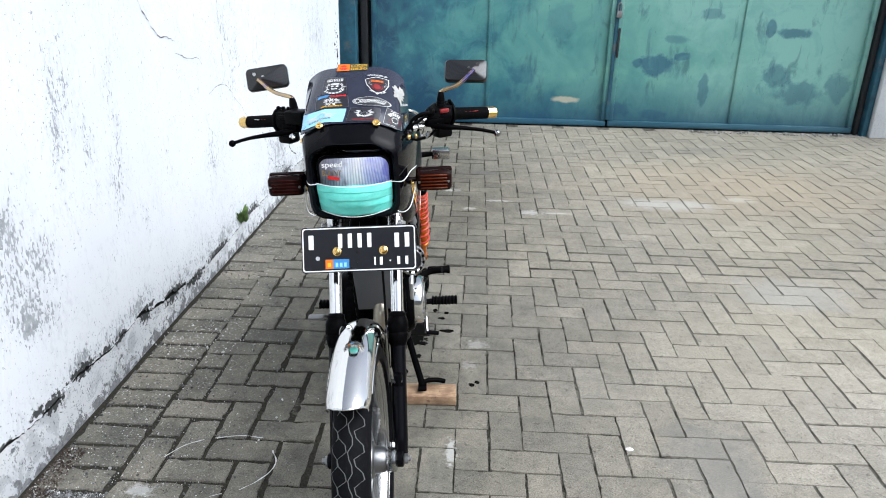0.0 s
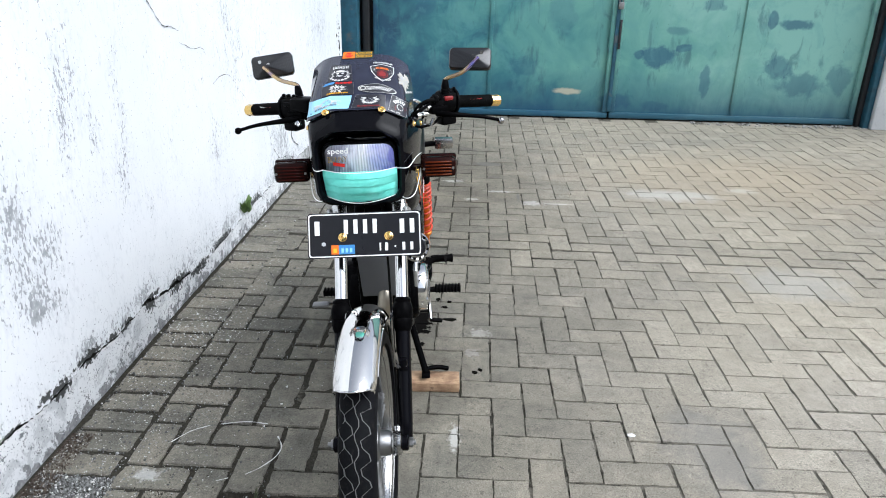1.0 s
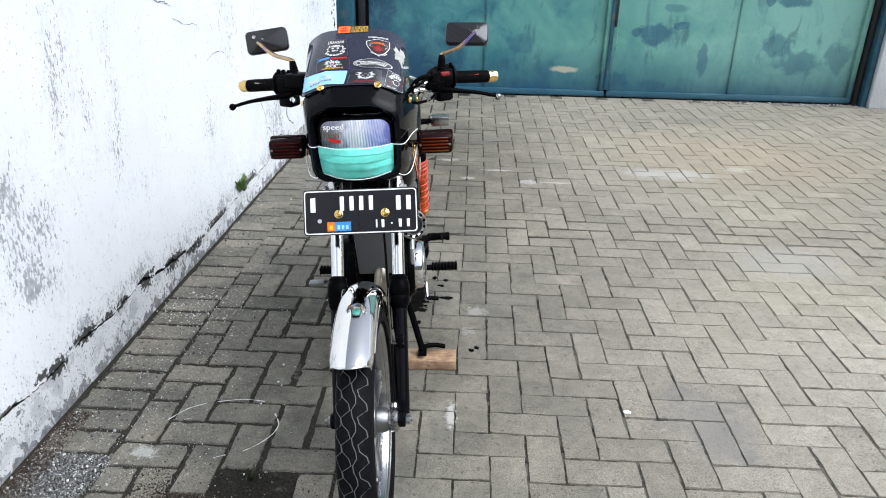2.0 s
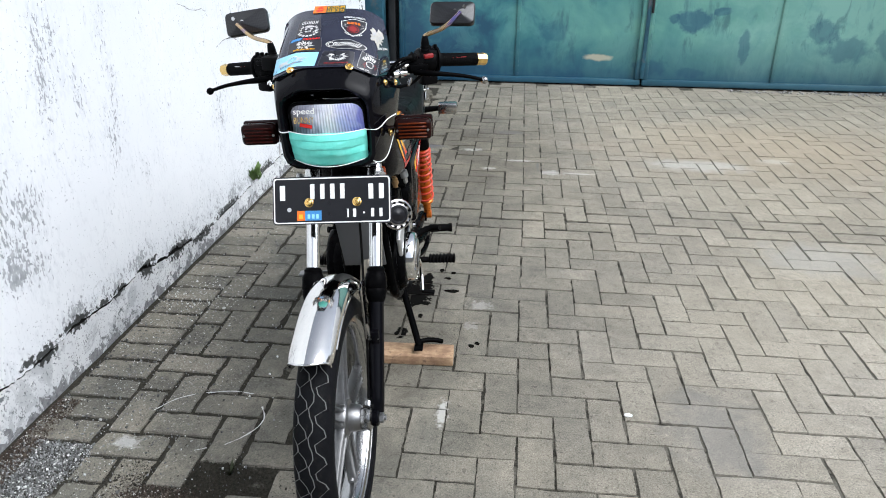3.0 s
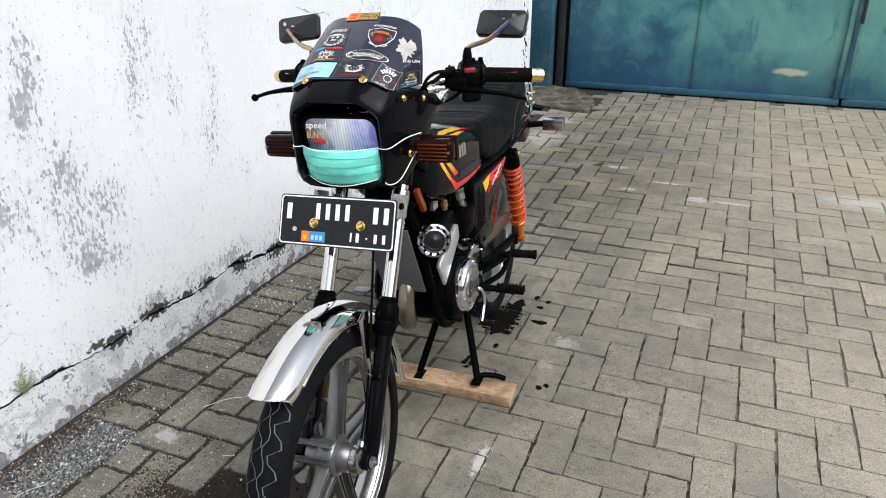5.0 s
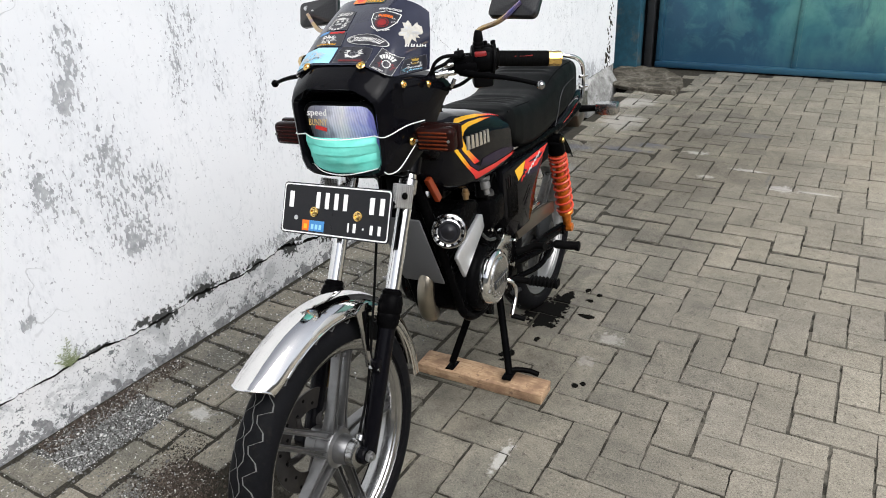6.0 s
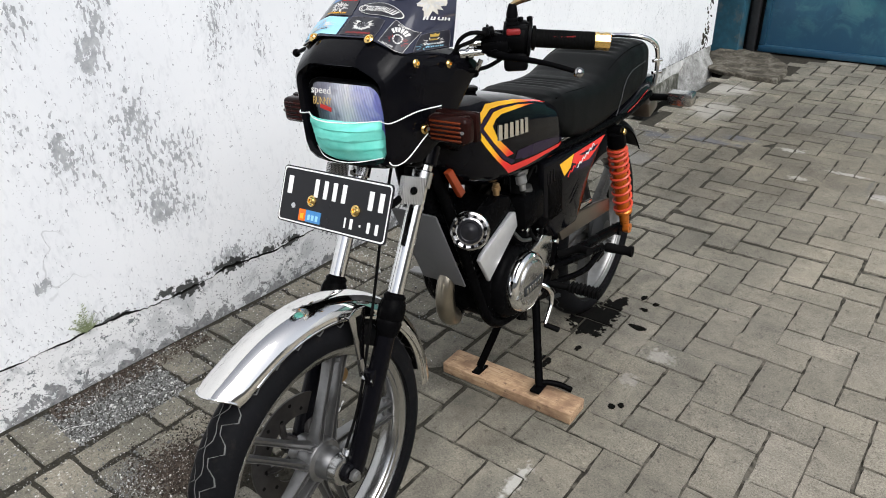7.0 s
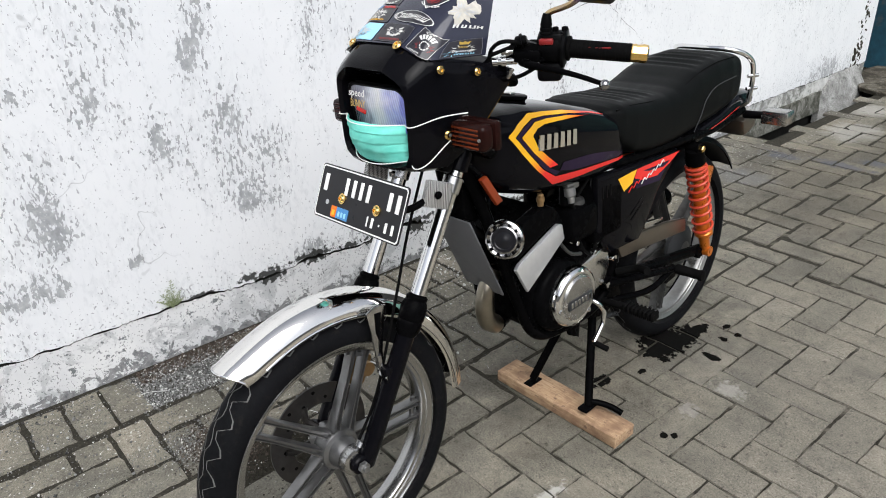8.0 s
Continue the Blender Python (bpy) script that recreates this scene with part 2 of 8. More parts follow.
def paver_concrete():
    m, nd, ln, b = node_mat("worn_concrete_paver")
    pos = world_pos(nd)
    info, geo = nd.new("ShaderNodeObjectInfo"), nd.new("ShaderNodeNewGeometry")
    rnd = calc(nd, ln, "FRACT", calc(nd, ln, "ADD", info.outputs["Random"], geo.outputs["Random Per Island"]))
    grain = noise_node(nd, ln, 190, 5, 0.7, pos)
    cloud = noise_node(nd, ln, 9, 6, 0.65, pos)
    big = noise_node(nd, ln, 0.8, 4, 0.6, pos)
    base = ramp(nd, ln, rnd, [(0.0, (0.248, 0.228, 0.186)), (0.3, (0.272, 0.249, 0.201)), (0.7, (0.287, 0.262, 0.212)), (1.0, (0.313, 0.286, 0.232))])
    c = mix(nd, ln, 1.0, base, ramp(nd, ln, grain.outputs["Fac"], [(0.26, 0.28), (0.42, 0.84), (0.6, 1.12), (0.76, 1.75)]), "MULTIPLY")
    pits = noise_node(nd, ln, 430, 3, 0.6, pos)
    c = mix(nd, ln, 1.0, c, ramp(nd, ln, pits.outputs["Fac"], [(0.30, 1.6), (0.38, 1.06), (0.58, 0.96), (0.66, 0.40)]), "MULTIPLY")
    dots = ramp(nd, ln, noise_node(nd, ln, 52, 3, 0.55, pos).outputs["Fac"], [(0.635, 0.0), (0.675, 0.58)])
    c = mix(nd, ln, dots, c, mix(nd, ln, 1.0, c, (0.35, 0.34, 0.33), "MULTIPLY"))
    c = mix(nd, ln, 0.85, c, ramp(nd, ln, cloud.outputs["Fac"], [(0.25, 0.80), (0.5, 1.0), (0.75, 1.16)]), "MULTIPLY")
    blot = noise_node(nd, ln, 34, 5, 0.65, pos)
    c = mix(nd, ln, 0.8, c, ramp(nd, ln, blot.outputs["Fac"], [(0.28, 0.72), (0.45, 0.97), (0.58, 1.03), (0.74, 1.22)]), "MULTIPLY")
    c = mix(nd, ln, 0.7, c, ramp(nd, ln, big.outputs["Fac"], [(0.3, (0.78, 0.78, 0.80)), (0.7, (1.2, 1.17, 1.1))]), "MULTIPLY")
    # damp, mossy strip by the wall, with the shaded left side painted in
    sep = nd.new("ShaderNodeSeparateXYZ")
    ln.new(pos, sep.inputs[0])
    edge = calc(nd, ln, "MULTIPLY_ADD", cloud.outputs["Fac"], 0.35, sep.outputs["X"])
    damp_shade = ramp(nd, ln, calc(nd, ln, "MULTIPLY_ADD", edge, 0.4, 0.4), [(0.05, 0.68), (0.30, 0.68), (0.42, 0.62), (0.58, 0.50), (0.70, 0.28), (0.82, 0.08), (0.95, 0.0)])
    damp_shade = calc(nd, ln, "MULTIPLY", damp_shade, ramp(nd, ln, noise_node(nd, ln, 4.5, 4, 0.6, pos, 0.5).outputs["Fac"], [(0.32, 0.45), (0.5, 1.0), (0.68, 1.4)]))
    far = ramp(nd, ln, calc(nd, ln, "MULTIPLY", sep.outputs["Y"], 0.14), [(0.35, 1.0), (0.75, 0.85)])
    c = mix(nd, ln, calc(nd, ln, "MULTIPLY", damp_shade, far), c, mix(nd, ln, 1.0, c, (0.335, 0.365, 0.385), "MULTIPLY"))
    # dusty warm patch and grey cement smears in the yard
    dust = spot_mask(nd, ln, pos, (2.0, 5.0, 0), (1.5, 1.0, 1), 1.3, 2.2, 0.8)
    c = mix(nd, ln, calc(nd, ln, "MULTIPLY", dust, 0.45), c, (0.36, 0.29, 0.20))
    wet = spot_mask(nd, ln, pos, (-0.25, 4.5, 0), (1.0, 1.7, 1), 1.4, 2.0, 0.7)
    c = mix(nd, ln, calc(nd, ln, "MULTIPLY", wet, 0.7), c, mix(nd, ln, 1.0, c, (0.55, 0.53, 0.50), "MULTIPLY"))
    # broad soft area on the right, multiplied to a lighter tone
    pale = spot_mask(nd, ln, pos, (1.75, 2.1, 0), (1.3, 1.3, 1), 1.2, 1.6, 0.85)
    c = mix(nd, ln, calc(nd, ln, "MULTIPLY", pale, 0.8), c, mix(nd, ln, 1.0, c, (1.38, 1.38, 1.40), "MULTIPLY"))
    for ctr, siz, colr, amt in (((1.62, 3.22, 0), (0.32, 0.22, 1), (0.34, 0.33, 0.30), 0.45), ((0.90, 1.90, 0), (0.18, 0.24, 1), (0.17, 0.165, 0.155), 0.5),
                                ((0.24, 4.50, 0), (0.10, 0.022, 1), (0.6, 0.59, 0.56), 0.34), ((0.44, 4.28, 0), (0.08, 0.05, 1), (0.6, 0.59, 0.56), 0.34), ((0.62, 4.285, 0), (0.11, 0.024, 1), (0.6, 0.59, 0.56), 0.34), ((0.36, 4.40, 0), (0.012, 0.09, 1), (0.10, 0.10, 0.095), 0.6), ((0.16, 5.15, 0), (0.12, 0.06, 1), (0.10, 0.10, 0.095), 0.5), ((-0.74, 4.12, 0), (0.22, 0.12, 1), (0.12, 0.12, 0.125), 0.5), ((1.86, 4.72, 0), (0.12, 0.07, 1), (0.5, 0.47, 0.40), 0.4), ((0.144, 2.58, 0), (0.05, 0.04, 1), (0.55, 0.54, 0.5), 0.28),
                                ((0.12, 2.42, 0), (0.035, 0.035, 1), (0.5, 0.49, 0.46), 0.25), ((0.075, 1.89, 0), (0.02, 0.075, 1), (0.55, 0.54, 0.5), 0.6),
                                ((-0.81, 1.63, 0), (0.05, 0.030, 1), (0.6, 0.6, 0.58), 0.4), ((-0.75, 5.66, 0), (0.17, 0.17, 1), (0.42, 0.41, 0.38), 0.45), ((-0.66, 5.14, 0), (0.16, 0.22, 1), (0.40, 0.39, 0.36), 0.4), ((-0.067, 4.692, 0), (0.075, 0.035, 1), (0.55, 0.54, 0.5), 0.38), ((0.061, 4.314, 0), (0.05, 0.03, 1), (0.55, 0.54, 0.5), 0.32), ((-0.013, 4.891, 0), (0.12, 0.018, 1), (0.08, 0.075, 0.065), 0.55),
                                ((1.35, 4.55, 0), (0.35, 0.14, 1), (0.46, 0.45, 0.42), 0.45)):
        s = spot_mask(nd, ln, pos, ctr, siz, 1.6 if siz[0] > 0.1 else 2.6, 9.0 if siz[0] > 0.1 else 45.0, 0.5)
        c = mix(nd, ln, calc(nd, ln, "MULTIPLY", s, amt), c, colr)
    for ctr, siz in (((-0.733, 4.525, 0), (0.13, 0.06, 1)), ((-0.47, 4.585, 0), (0.17, 0.055, 1)), ((-0.35, 4.735, 0), (0.12, 0.05, 1))):
        s = spot_mask(nd, ln, pos, ctr, siz, 2.6, 24.0, 0.6)
        c = mix(nd, ln, calc(nd, ln, "MULTIPLY", s, 0.68), c, (0.066, 0.072, 0.090))
    # mortar droppings near the wall
    drops = ramp(nd, ln, noise_node(nd, ln, 95, 4, 0.7, pos).outputs["Fac"], [(0.62, 0.0), (0.65, 1.0)])
    wallside = ramp(nd, ln, calc(nd, ln, "MULTIPLY_ADD", sep.outputs["X"], 1.0, 1.2), [(0.0, 1.0), (0.35, 0.75), (0.65, 0.1), (0.9, 0.0)])
    c = mix(nd, ln, calc(nd, ln, "MULTIPLY", drops, wallside), c, (0.6, 0.6, 0.58))
    # contact shade below the engine, put into the paver colour as a blotch
    engine_shade = spot_mask(nd, ln, pos, (-0.20, 2.28, 0), (0.36, 0.66, 1), 1.5, 5.0, 0.75)
    c = mix(nd, ln, calc(nd, ln, "MULTIPLY", engine_shade, 0.62), c, mix(nd, ln, 1.0, c, (0.46, 0.44, 0.42), "MULTIPLY"))
    # oil drips
    oil = None
    for ctr, siz in (((-0.110, 2.68, 0), (0.055, 0.12, 1)), ((-0.115, 2.60, 0), (0.060, 0.055, 1)), ((-0.095, 2.77, 0), (0.030, 0.06, 1)), ((-0.045, 2.87, 0), (0.011, 0.018, 1)), ((-0.012, 2.80, 0), (0.020, 0.014, 1)), ((0.006, 2.85, 0), (0.010, 0.014, 1)),
                     ((0.018, 2.685, 0), (0.030, 0.016, 1)), ((-0.165, 2.66, 0), (0.035, 0.09, 1)), ((-0.132, 2.345, 0), (0.022, 0.04, 1)), ((-0.08, 2.47, 0), (0.011, 0.014, 1)), ((0.131, 2.284, 0), (0.012, 0.012, 1)), ((0.15, 2.30, 0), (0.009, 0.012, 1))):
        s = spot_mask(nd, ln, pos, ctr, siz, 2.3, 38.0, 0.14)
        oil = s if oil is None else calc(nd, ln, "MAXIMUM", oil, s)
    c = mix(nd, ln, calc(nd, ln, "MULTIPLY", oil, 0.985), c, (0.004, 0.004, 0.004))
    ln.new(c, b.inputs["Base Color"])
    ln.new(mix(nd, ln, oil, 0.9, 0.75), b.inputs["Roughness"])
    ln.new(mix(nd, ln, oil, 0.25, 0.0), b.inputs["Specular IOR Level"])
    h = calc(nd, ln, "MULTIPLY_ADD", cloud.outputs["Fac"], 2.0, grain.outputs["Fac"])
    bump(nd, ln, b, calc(nd, ln, "MULTIPLY_ADD", pits.outputs["Fac"], -0.6, h), 0.7, 0.003)
    return m


def gate_paint():
    m, nd, ln, b = node_mat("blotched_teal_paint")
    pos = world_pos(nd)
    sep = nd.new("ShaderNodeSeparateXYZ")
    ln.new(pos, sep.inputs[0])
    big = noise_node(nd, ln, 2.3, 5, 0.6, pos, 0.6)
    streak = nd.new("ShaderNodeMapping")
    streak.inputs["Scale"].default_value = (1.0, 1.0, 0.3)
    ln.new(pos, streak.inputs["Vector"])
    st = noise_node(nd, ln, 9, 6, 0.65, streak.outputs["Vector"], 0.5)
    # tone rises with height and towards the right
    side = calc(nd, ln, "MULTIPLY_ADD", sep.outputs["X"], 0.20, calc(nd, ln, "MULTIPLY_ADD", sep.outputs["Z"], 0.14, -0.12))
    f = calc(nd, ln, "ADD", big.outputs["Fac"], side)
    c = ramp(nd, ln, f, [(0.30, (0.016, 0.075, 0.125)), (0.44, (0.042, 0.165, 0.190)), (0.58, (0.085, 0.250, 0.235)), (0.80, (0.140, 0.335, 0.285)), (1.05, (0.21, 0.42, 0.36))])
    dk = ramp(nd, ln, st.outputs["Fac"], [(0.56, 0.0), (0.68, 0.55)])
    c = mix(nd, ln, dk, c, (0.022, 0.075, 0.115))
    for ctr, siz, amt in (((1.70, 6.95, 0.59), (0.17, 1, 0.11), 0.8), ((1.93, 6.96, 0.67), (0.08, 1, 0.04), 0.75), ((1.52, 6.95, 0.60), (0.05, 1, 0.05), 0.7), ((2.91, 6.99, 0.90), (0.16, 1, 0.055), 0.75), ((2.69, 6.98, 0.94), (0.045, 1, 0.09), 0.7),
                          ((2.80, 6.99, 0.52), (0.15, 1, 0.12), 0.6), ((3.05, 7.00, 0.36), (0.22, 1, 0.13), 0.55), ((3.40, 7.01, 0.44), (0.12, 1, 0.16), 0.5), ((2.165, 6.97, 0.37), (0.05, 1, 0.16), 0.6), ((1.87, 6.96, 0.82), (0.11, 1, 0.045), 0.45),
                          ((-0.61, 6.88, 0.45), (0.32, 1, 0.20), 0.55), ((-0.85, 6.87, 0.65), (0.20, 1, 0.15), 0.5), ((0.50, 6.92, 0.48), (0.16, 1, 0.10), 0.45), ((1.36, 6.94, 0.16), (0.16, 1, 0.10), 0.65), ((1.72, 6.95, 0.13), (0.14, 1, 0.05), 0.6), ((0.80, 6.92, 0.95), (0.15, 1, 0.20), 0.3),
                          ((-0.45, 6.88, 0.98), (0.10, 1, 0.10), 0.5), ((2.15, 6.97, 1.05), (0.12, 1, 0.06), 0.45)):
        s = spot_mask(nd, ln, pos, ctr, siz, 1.7, 8.0, 0.30)
        c = mix(nd, ln, calc(nd, ln, "MULTIPLY", s, amt), c, (0.026, 0.098, 0.160))
    worn = ramp(nd, ln, noise_node(nd, ln, 4.5, 6, 0.7, pos, 0.8).outputs["Fac"], [(0.50, 0.0), (0.62, 0.35)])
    c = mix(nd, ln, worn, c, (0.115, 0.29, 0.285))
    # darker blue towards the foot of the leaves
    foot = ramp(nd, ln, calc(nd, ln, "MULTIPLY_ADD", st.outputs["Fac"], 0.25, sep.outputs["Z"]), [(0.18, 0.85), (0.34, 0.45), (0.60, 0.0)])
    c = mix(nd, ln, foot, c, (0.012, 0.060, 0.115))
    # multiplied darker towards the left end
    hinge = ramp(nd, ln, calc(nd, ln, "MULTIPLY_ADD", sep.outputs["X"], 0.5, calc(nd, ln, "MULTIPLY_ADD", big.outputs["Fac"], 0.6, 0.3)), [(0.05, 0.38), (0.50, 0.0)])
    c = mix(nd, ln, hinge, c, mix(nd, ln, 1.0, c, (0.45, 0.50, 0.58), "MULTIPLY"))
    bare = spot_mask(nd, ln, pos, (0.89, 6.93, 0.25), (0.14, 1, 0.035), 1.5, 7.0, 0.4)
    c = mix(nd, ln, calc(nd, ln, "MULTIPLY", bare, 0.8), c, (0.50, 0.46, 0.34))
    chips = ramp(nd, ln, noise_node(nd, ln, 38, 6, 0.75, streak.outputs["Vector"]).outputs["Fac"], [(0.66, 0.0), (0.70, 0.7)])
    c = mix(nd, ln, chips, c, (0.03, 0.06, 0.07))
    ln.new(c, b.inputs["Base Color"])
    b.inputs["Roughness"].default_value = 0.42
    bump(nd, ln, b, st.outputs["Fac"], 0.25, 0.004)
    return m


def tyre_rubber():
    return simple("tyre_rubber", (0.0062, 0.0064, 0.0072), 0.5, 0, 0.3, 120, 0.2, dirt=0.05, spec=0.06)


M_WALL, M_PLINTH, M_PAVER, M_GATE = wall_paint(), plinth_plaster(), paver_concrete(), gate_paint()


def joint_sand():
    m, nd, ln, b = node_mat("dark_joint_sand")
    pos = world_pos(nd)
    fine, patch = noise_node(nd, ln, 160, 5, 0.7, pos), noise_node(nd, ln, 14, 5, 0.65, pos)
    dark = ramp(nd, ln, fine.outputs["Fac"], [(0.3, (0.012, 0.011, 0.009)), (0.7, (0.050, 0.046, 0.036))])
    sandy = ramp(nd, ln, fine.outputs["Fac"], [(0.3, (0.10, 0.092, 0.074)), (0.7, (0.21, 0.195, 0.16))])
    sep = nd.new("ShaderNodeSeparateXYZ")
    ln.new(pos, sep.inputs[0])
    dry = ramp(nd, ln, calc(nd, ln, "MULTIPLY_ADD", calc(nd, ln, "MINIMUM", sep.outputs["X"], 1.0), 0.15, patch.outputs["Fac"]), [(0.52, 0.0), (0.64, 0.7)])
    ln.new(mix(nd, ln, dry, dark, sandy), b.inputs["Base Color"])
    b.inputs["Roughness"].default_value, b.inputs["Specular IOR Level"].default_value = 0.95, 0.1
    bump(nd, ln, b, fine.outputs["Fac"], 0.8, 0.002)
    return m


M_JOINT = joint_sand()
M_GROUND = simple("packed_earth", (0.16, 0.15, 0.13), 0.95, 0, 0.3, 8, 0.5)
M_MORTAR = simple("dark_mouldy_mortar", (0.016, 0.016, 0.015), 0.95, 0, 0.5, 70, 0.8, spec=0.1)
M_CEMENT = simple("grey_cement", (0.30, 0.29, 0.27), 0.92, 0, 0.35, 45, 0.7, dirt=0.5)
M_STEELDARK = simple("dark_rusty_steel", (0.022, 0.024, 0.026), 0.6, 0.2, 0.5, 40, 0.4)


def mottled(name, scale, stops, spots):
    """Stained cement: broad dark and pale stains, fine grain, pale chips."""
    m, nd, ln, b = node_mat(name)
    pos = world_pos(nd)
    stain, grain = noise_node(nd, ln, scale, 7, 0.72, pos, 0.6), noise_node(nd, ln, 150, 5, 0.7, pos)
    c = mix(nd, ln, 0.8, ramp(nd, ln, stain.outputs["Fac"], stops), ramp(nd, ln, grain.outputs["Fac"], [(0.3, 0.45), (0.5, 1.0), (0.7, 1.6)]), "MULTIPLY")
    chip = ramp(nd, ln, noise_node(nd, ln, scale * 3.2, 5, 0.65, pos, 0.4).outputs["Fac"], [(0.62, 0.0), (0.66, 0.75)])
    ln.new(mix(nd, ln, chip, c, spots), b.inputs["Base Color"])
    b.inputs["Roughness"].default_value, b.inputs["Specular IOR Level"].default_value = 0.93, 0.2
    bump(nd, ln, b, calc(nd, ln, "MULTIPLY_ADD", stain.outputs["Fac"], 2.0, grain.outputs["Fac"]), 0.8, 0.008)
    return m


M_APRON = mottled("stained_apron_cement", 14, [(0.32, (0.022, 0.024, 0.018)), (0.46, (0.075, 0.076, 0.062)), (0.58, (0.17, 0.168, 0.15)), (0.72, (0.33, 0.33, 0.31))], (0.30, 0.30, 0.29))
M_BLOCK = mottled("pale_weathered_cement", 9, [(0.30, (0.10, 0.10, 0.095)), (0.45, (0.24, 0.24, 0.23)), (0.60, (0.36, 0.36, 0.35)), (0.75, (0.46, 0.46, 0.45))], (0.12, 0.12, 0.11))
M_BLUEPOST = simple("chipped_blue_post_paint", (0.020, 0.085, 0.125), 0.55, 0, 0.5, 22, 0.3, dirt=0.7)
M_TYRE = tyre_rubber()
M_TREAD = simple("dusty_tread_groove", (0.10, 0.10, 0.097), 0.9, 0, 0.3, 120, 0.2)
M_CHROME = simple("chrome", (0.80, 0.80, 0.79), 0.07, 1.0, 0.04, 40, 0.01)
M_CHROME2 = simple("brushed_fender_chrome", (0.83, 0.815, 0.785), 0.085, 1.0, 0.03, 40, 0.006)
M_ALU = simple("cast_alloy", (0.27, 0.27, 0.265), 0.42, 0.9, 0.25, 90, 0.10, dirt=0.2)
M_ALUDARK = simple("oily_dark_alloy", (0.10, 0.10, 0.098), 0.38, 0.8, 0.4, 80, 0.1, dirt=0.3)
M_SPOKE = simple("dull_cast_spoke_alloy", (0.19, 0.19, 0.19), 0.34, 0.9, 0.2, 70, 0.06, dirt=0.03)
M_ALUBRIGHT = simple("polished_alloy", (0.60, 0.60, 0.59), 0.2, 1.0, 0.1, 60, 0.03)
M_BLACK = simple("gloss_black_paint", (0.003, 0.003, 0.004), 0.07, 0, 0.3, 50, 0.0, spec=0.20)
M_BLACKMET = simple("satin_black_metal", (0.0020, 0.0020, 0.0022), 0.26, 0.0, 0.35, 70, 0.05, spec=0.03)
M_BLACKPL = simple("black_plastic", (0.0032, 0.0032, 0.0035), 0.32, 0, 0.3, 90, 0.12, spec=0.08)
M_RUBBER = simple("black_rubber", (0.004, 0.004, 0.004), 0.6, 0, 0.3, 90, 0.3, spec=0.05)
M_SEAT = simple("black_seat_vinyl", (0.005, 0.0055, 0.0055), 0.42, 0, 0.25, 260, 0.25, spec=0.09)
M_VISOR = simple("dark_tinted_visor", (0.022, 0.024, 0.040), 0.08, 0, 0.2, 30, 0.0, spec=0.5)
M_GOLD = simple("gold_anodised", (0.82, 0.56, 0.19), 0.18, 1.0, 0.1, 60, 0.0)
M_AMBER = simple("dark_amber_lens", (0.075, 0.013, 0.003), 0.12, 0, 0.5, 60, 0.05, spec=0.25)
M_SMOKED = simple("smoked_red_lens", (0.011, 0.0035, 0.0028), 0.14, 0, 0.4, 60, 0.05, spec=0.2)
M_REDLENS = simple("dark_red_lens_rib", (0.030, 0.0045, 0.003), 0.14, 0, 0.4, 60, 0.05, spec=0.2)
M_REFLECT = simple("orange_reflector", (0.22, 0.036, 0.010), 0.2, 0, 0.15, 160, 0.1, spec=0.4)
M_SPRING = simple("orange_spring_paint", (0.47, 0.050, 0.022), 0.32, 0, 0.15, 60, 0.05)
M_SHOCK = simple("orange_anodised_body", (0.55, 0.15, 0.016), 0.28, 0.5, 0.2, 60, 0.03)
M_YELLOW = simple("yellow_decal", (0.80, 0.42, 0.015), 0.15, 0, 0.06, 40, 0.0, spec=0.4)
M_ORANGE = simple("orange_decal", (0.75, 0.16, 0.015), 0.15, 0, 0.06, 40, 0.0, spec=0.4)


def stripe_print():
    """Printed stripe that runs from yellow through orange to red towards the rear."""
    m, nd, ln, b = node_mat("yellow_to_red_stripe")
    sep = nd.new("ShaderNodeSeparateXYZ")
    ln.new(nd.new("ShaderNodeTexCoord").outputs["Object"], sep.inputs[0])
    f = calc(nd, ln, "MULTIPLY_ADD", calc(nd, ln, "SUBTRACT", 0.88, sep.outputs["Z"]), 1.62, sep.outputs["Y"])
    ln.new(ramp(nd, ln, f, [(0.615, (0.80, 0.42, 0.015)), (0.675, (0.76, 0.20, 0.015)), (0.725, (0.66, 0.025, 0.02))]), b.inputs["Base Color"])
    b.inputs["Roughness"].default_value, b.inputs["Specular IOR Level"].default_value = 0.15, 0.4
    return m


M_STRIPE = stripe_print()
M_DARKRED = simple("dark_red_button", (0.22, 0.012, 0.012), 0.4, 0, 0.1, 60, 0.05)
M_RED = simple("red_decal", (0.66, 0.025, 0.02), 0.15, 0, 0.08, 40, 0.0, spec=0.4)
M_PURPLE = simple("purple_decal", (0.017, 0.010, 0.026), 0.15, 0, 0.15, 40, 0.0, spec=0.25)
M_WHITE = simple("white_print", (0.78, 0.78, 0.76), 0.35, 0, 0.06, 60, 0.0)
M_CYAN = simple("light_blue_print", (0.30, 0.60, 0.80), 0.3, 0, 0.12, 60, 0.0)
M_BLUE = simple("blue_print", (0.05, 0.22, 0.50), 0.3, 0, 0.12, 60, 0.0)
M_STICKER = simple("black_sticker", (0.014, 0.014, 0.02), 0.3, 0, 0.2, 60, 0.0)
M_TEXT = simple("dim_grey_print", (0.13, 0.13, 0.15), 0.35, 0, 0.2, 60, 0.0)
M_PRINT = simple("off_white_print", (0.55, 0.55, 0.53), 0.35, 0, 0.15, 90, 0.0)
M_CREAM = simple("cream_sticker_print", (0.43, 0.41, 0.36), 0.35, 0, 0.35, 120, 0.0)
M_CROWN = simple("dull_gold_print", (0.40, 0.27, 0.05), 0.3, 0, 0.2, 80, 0.0)
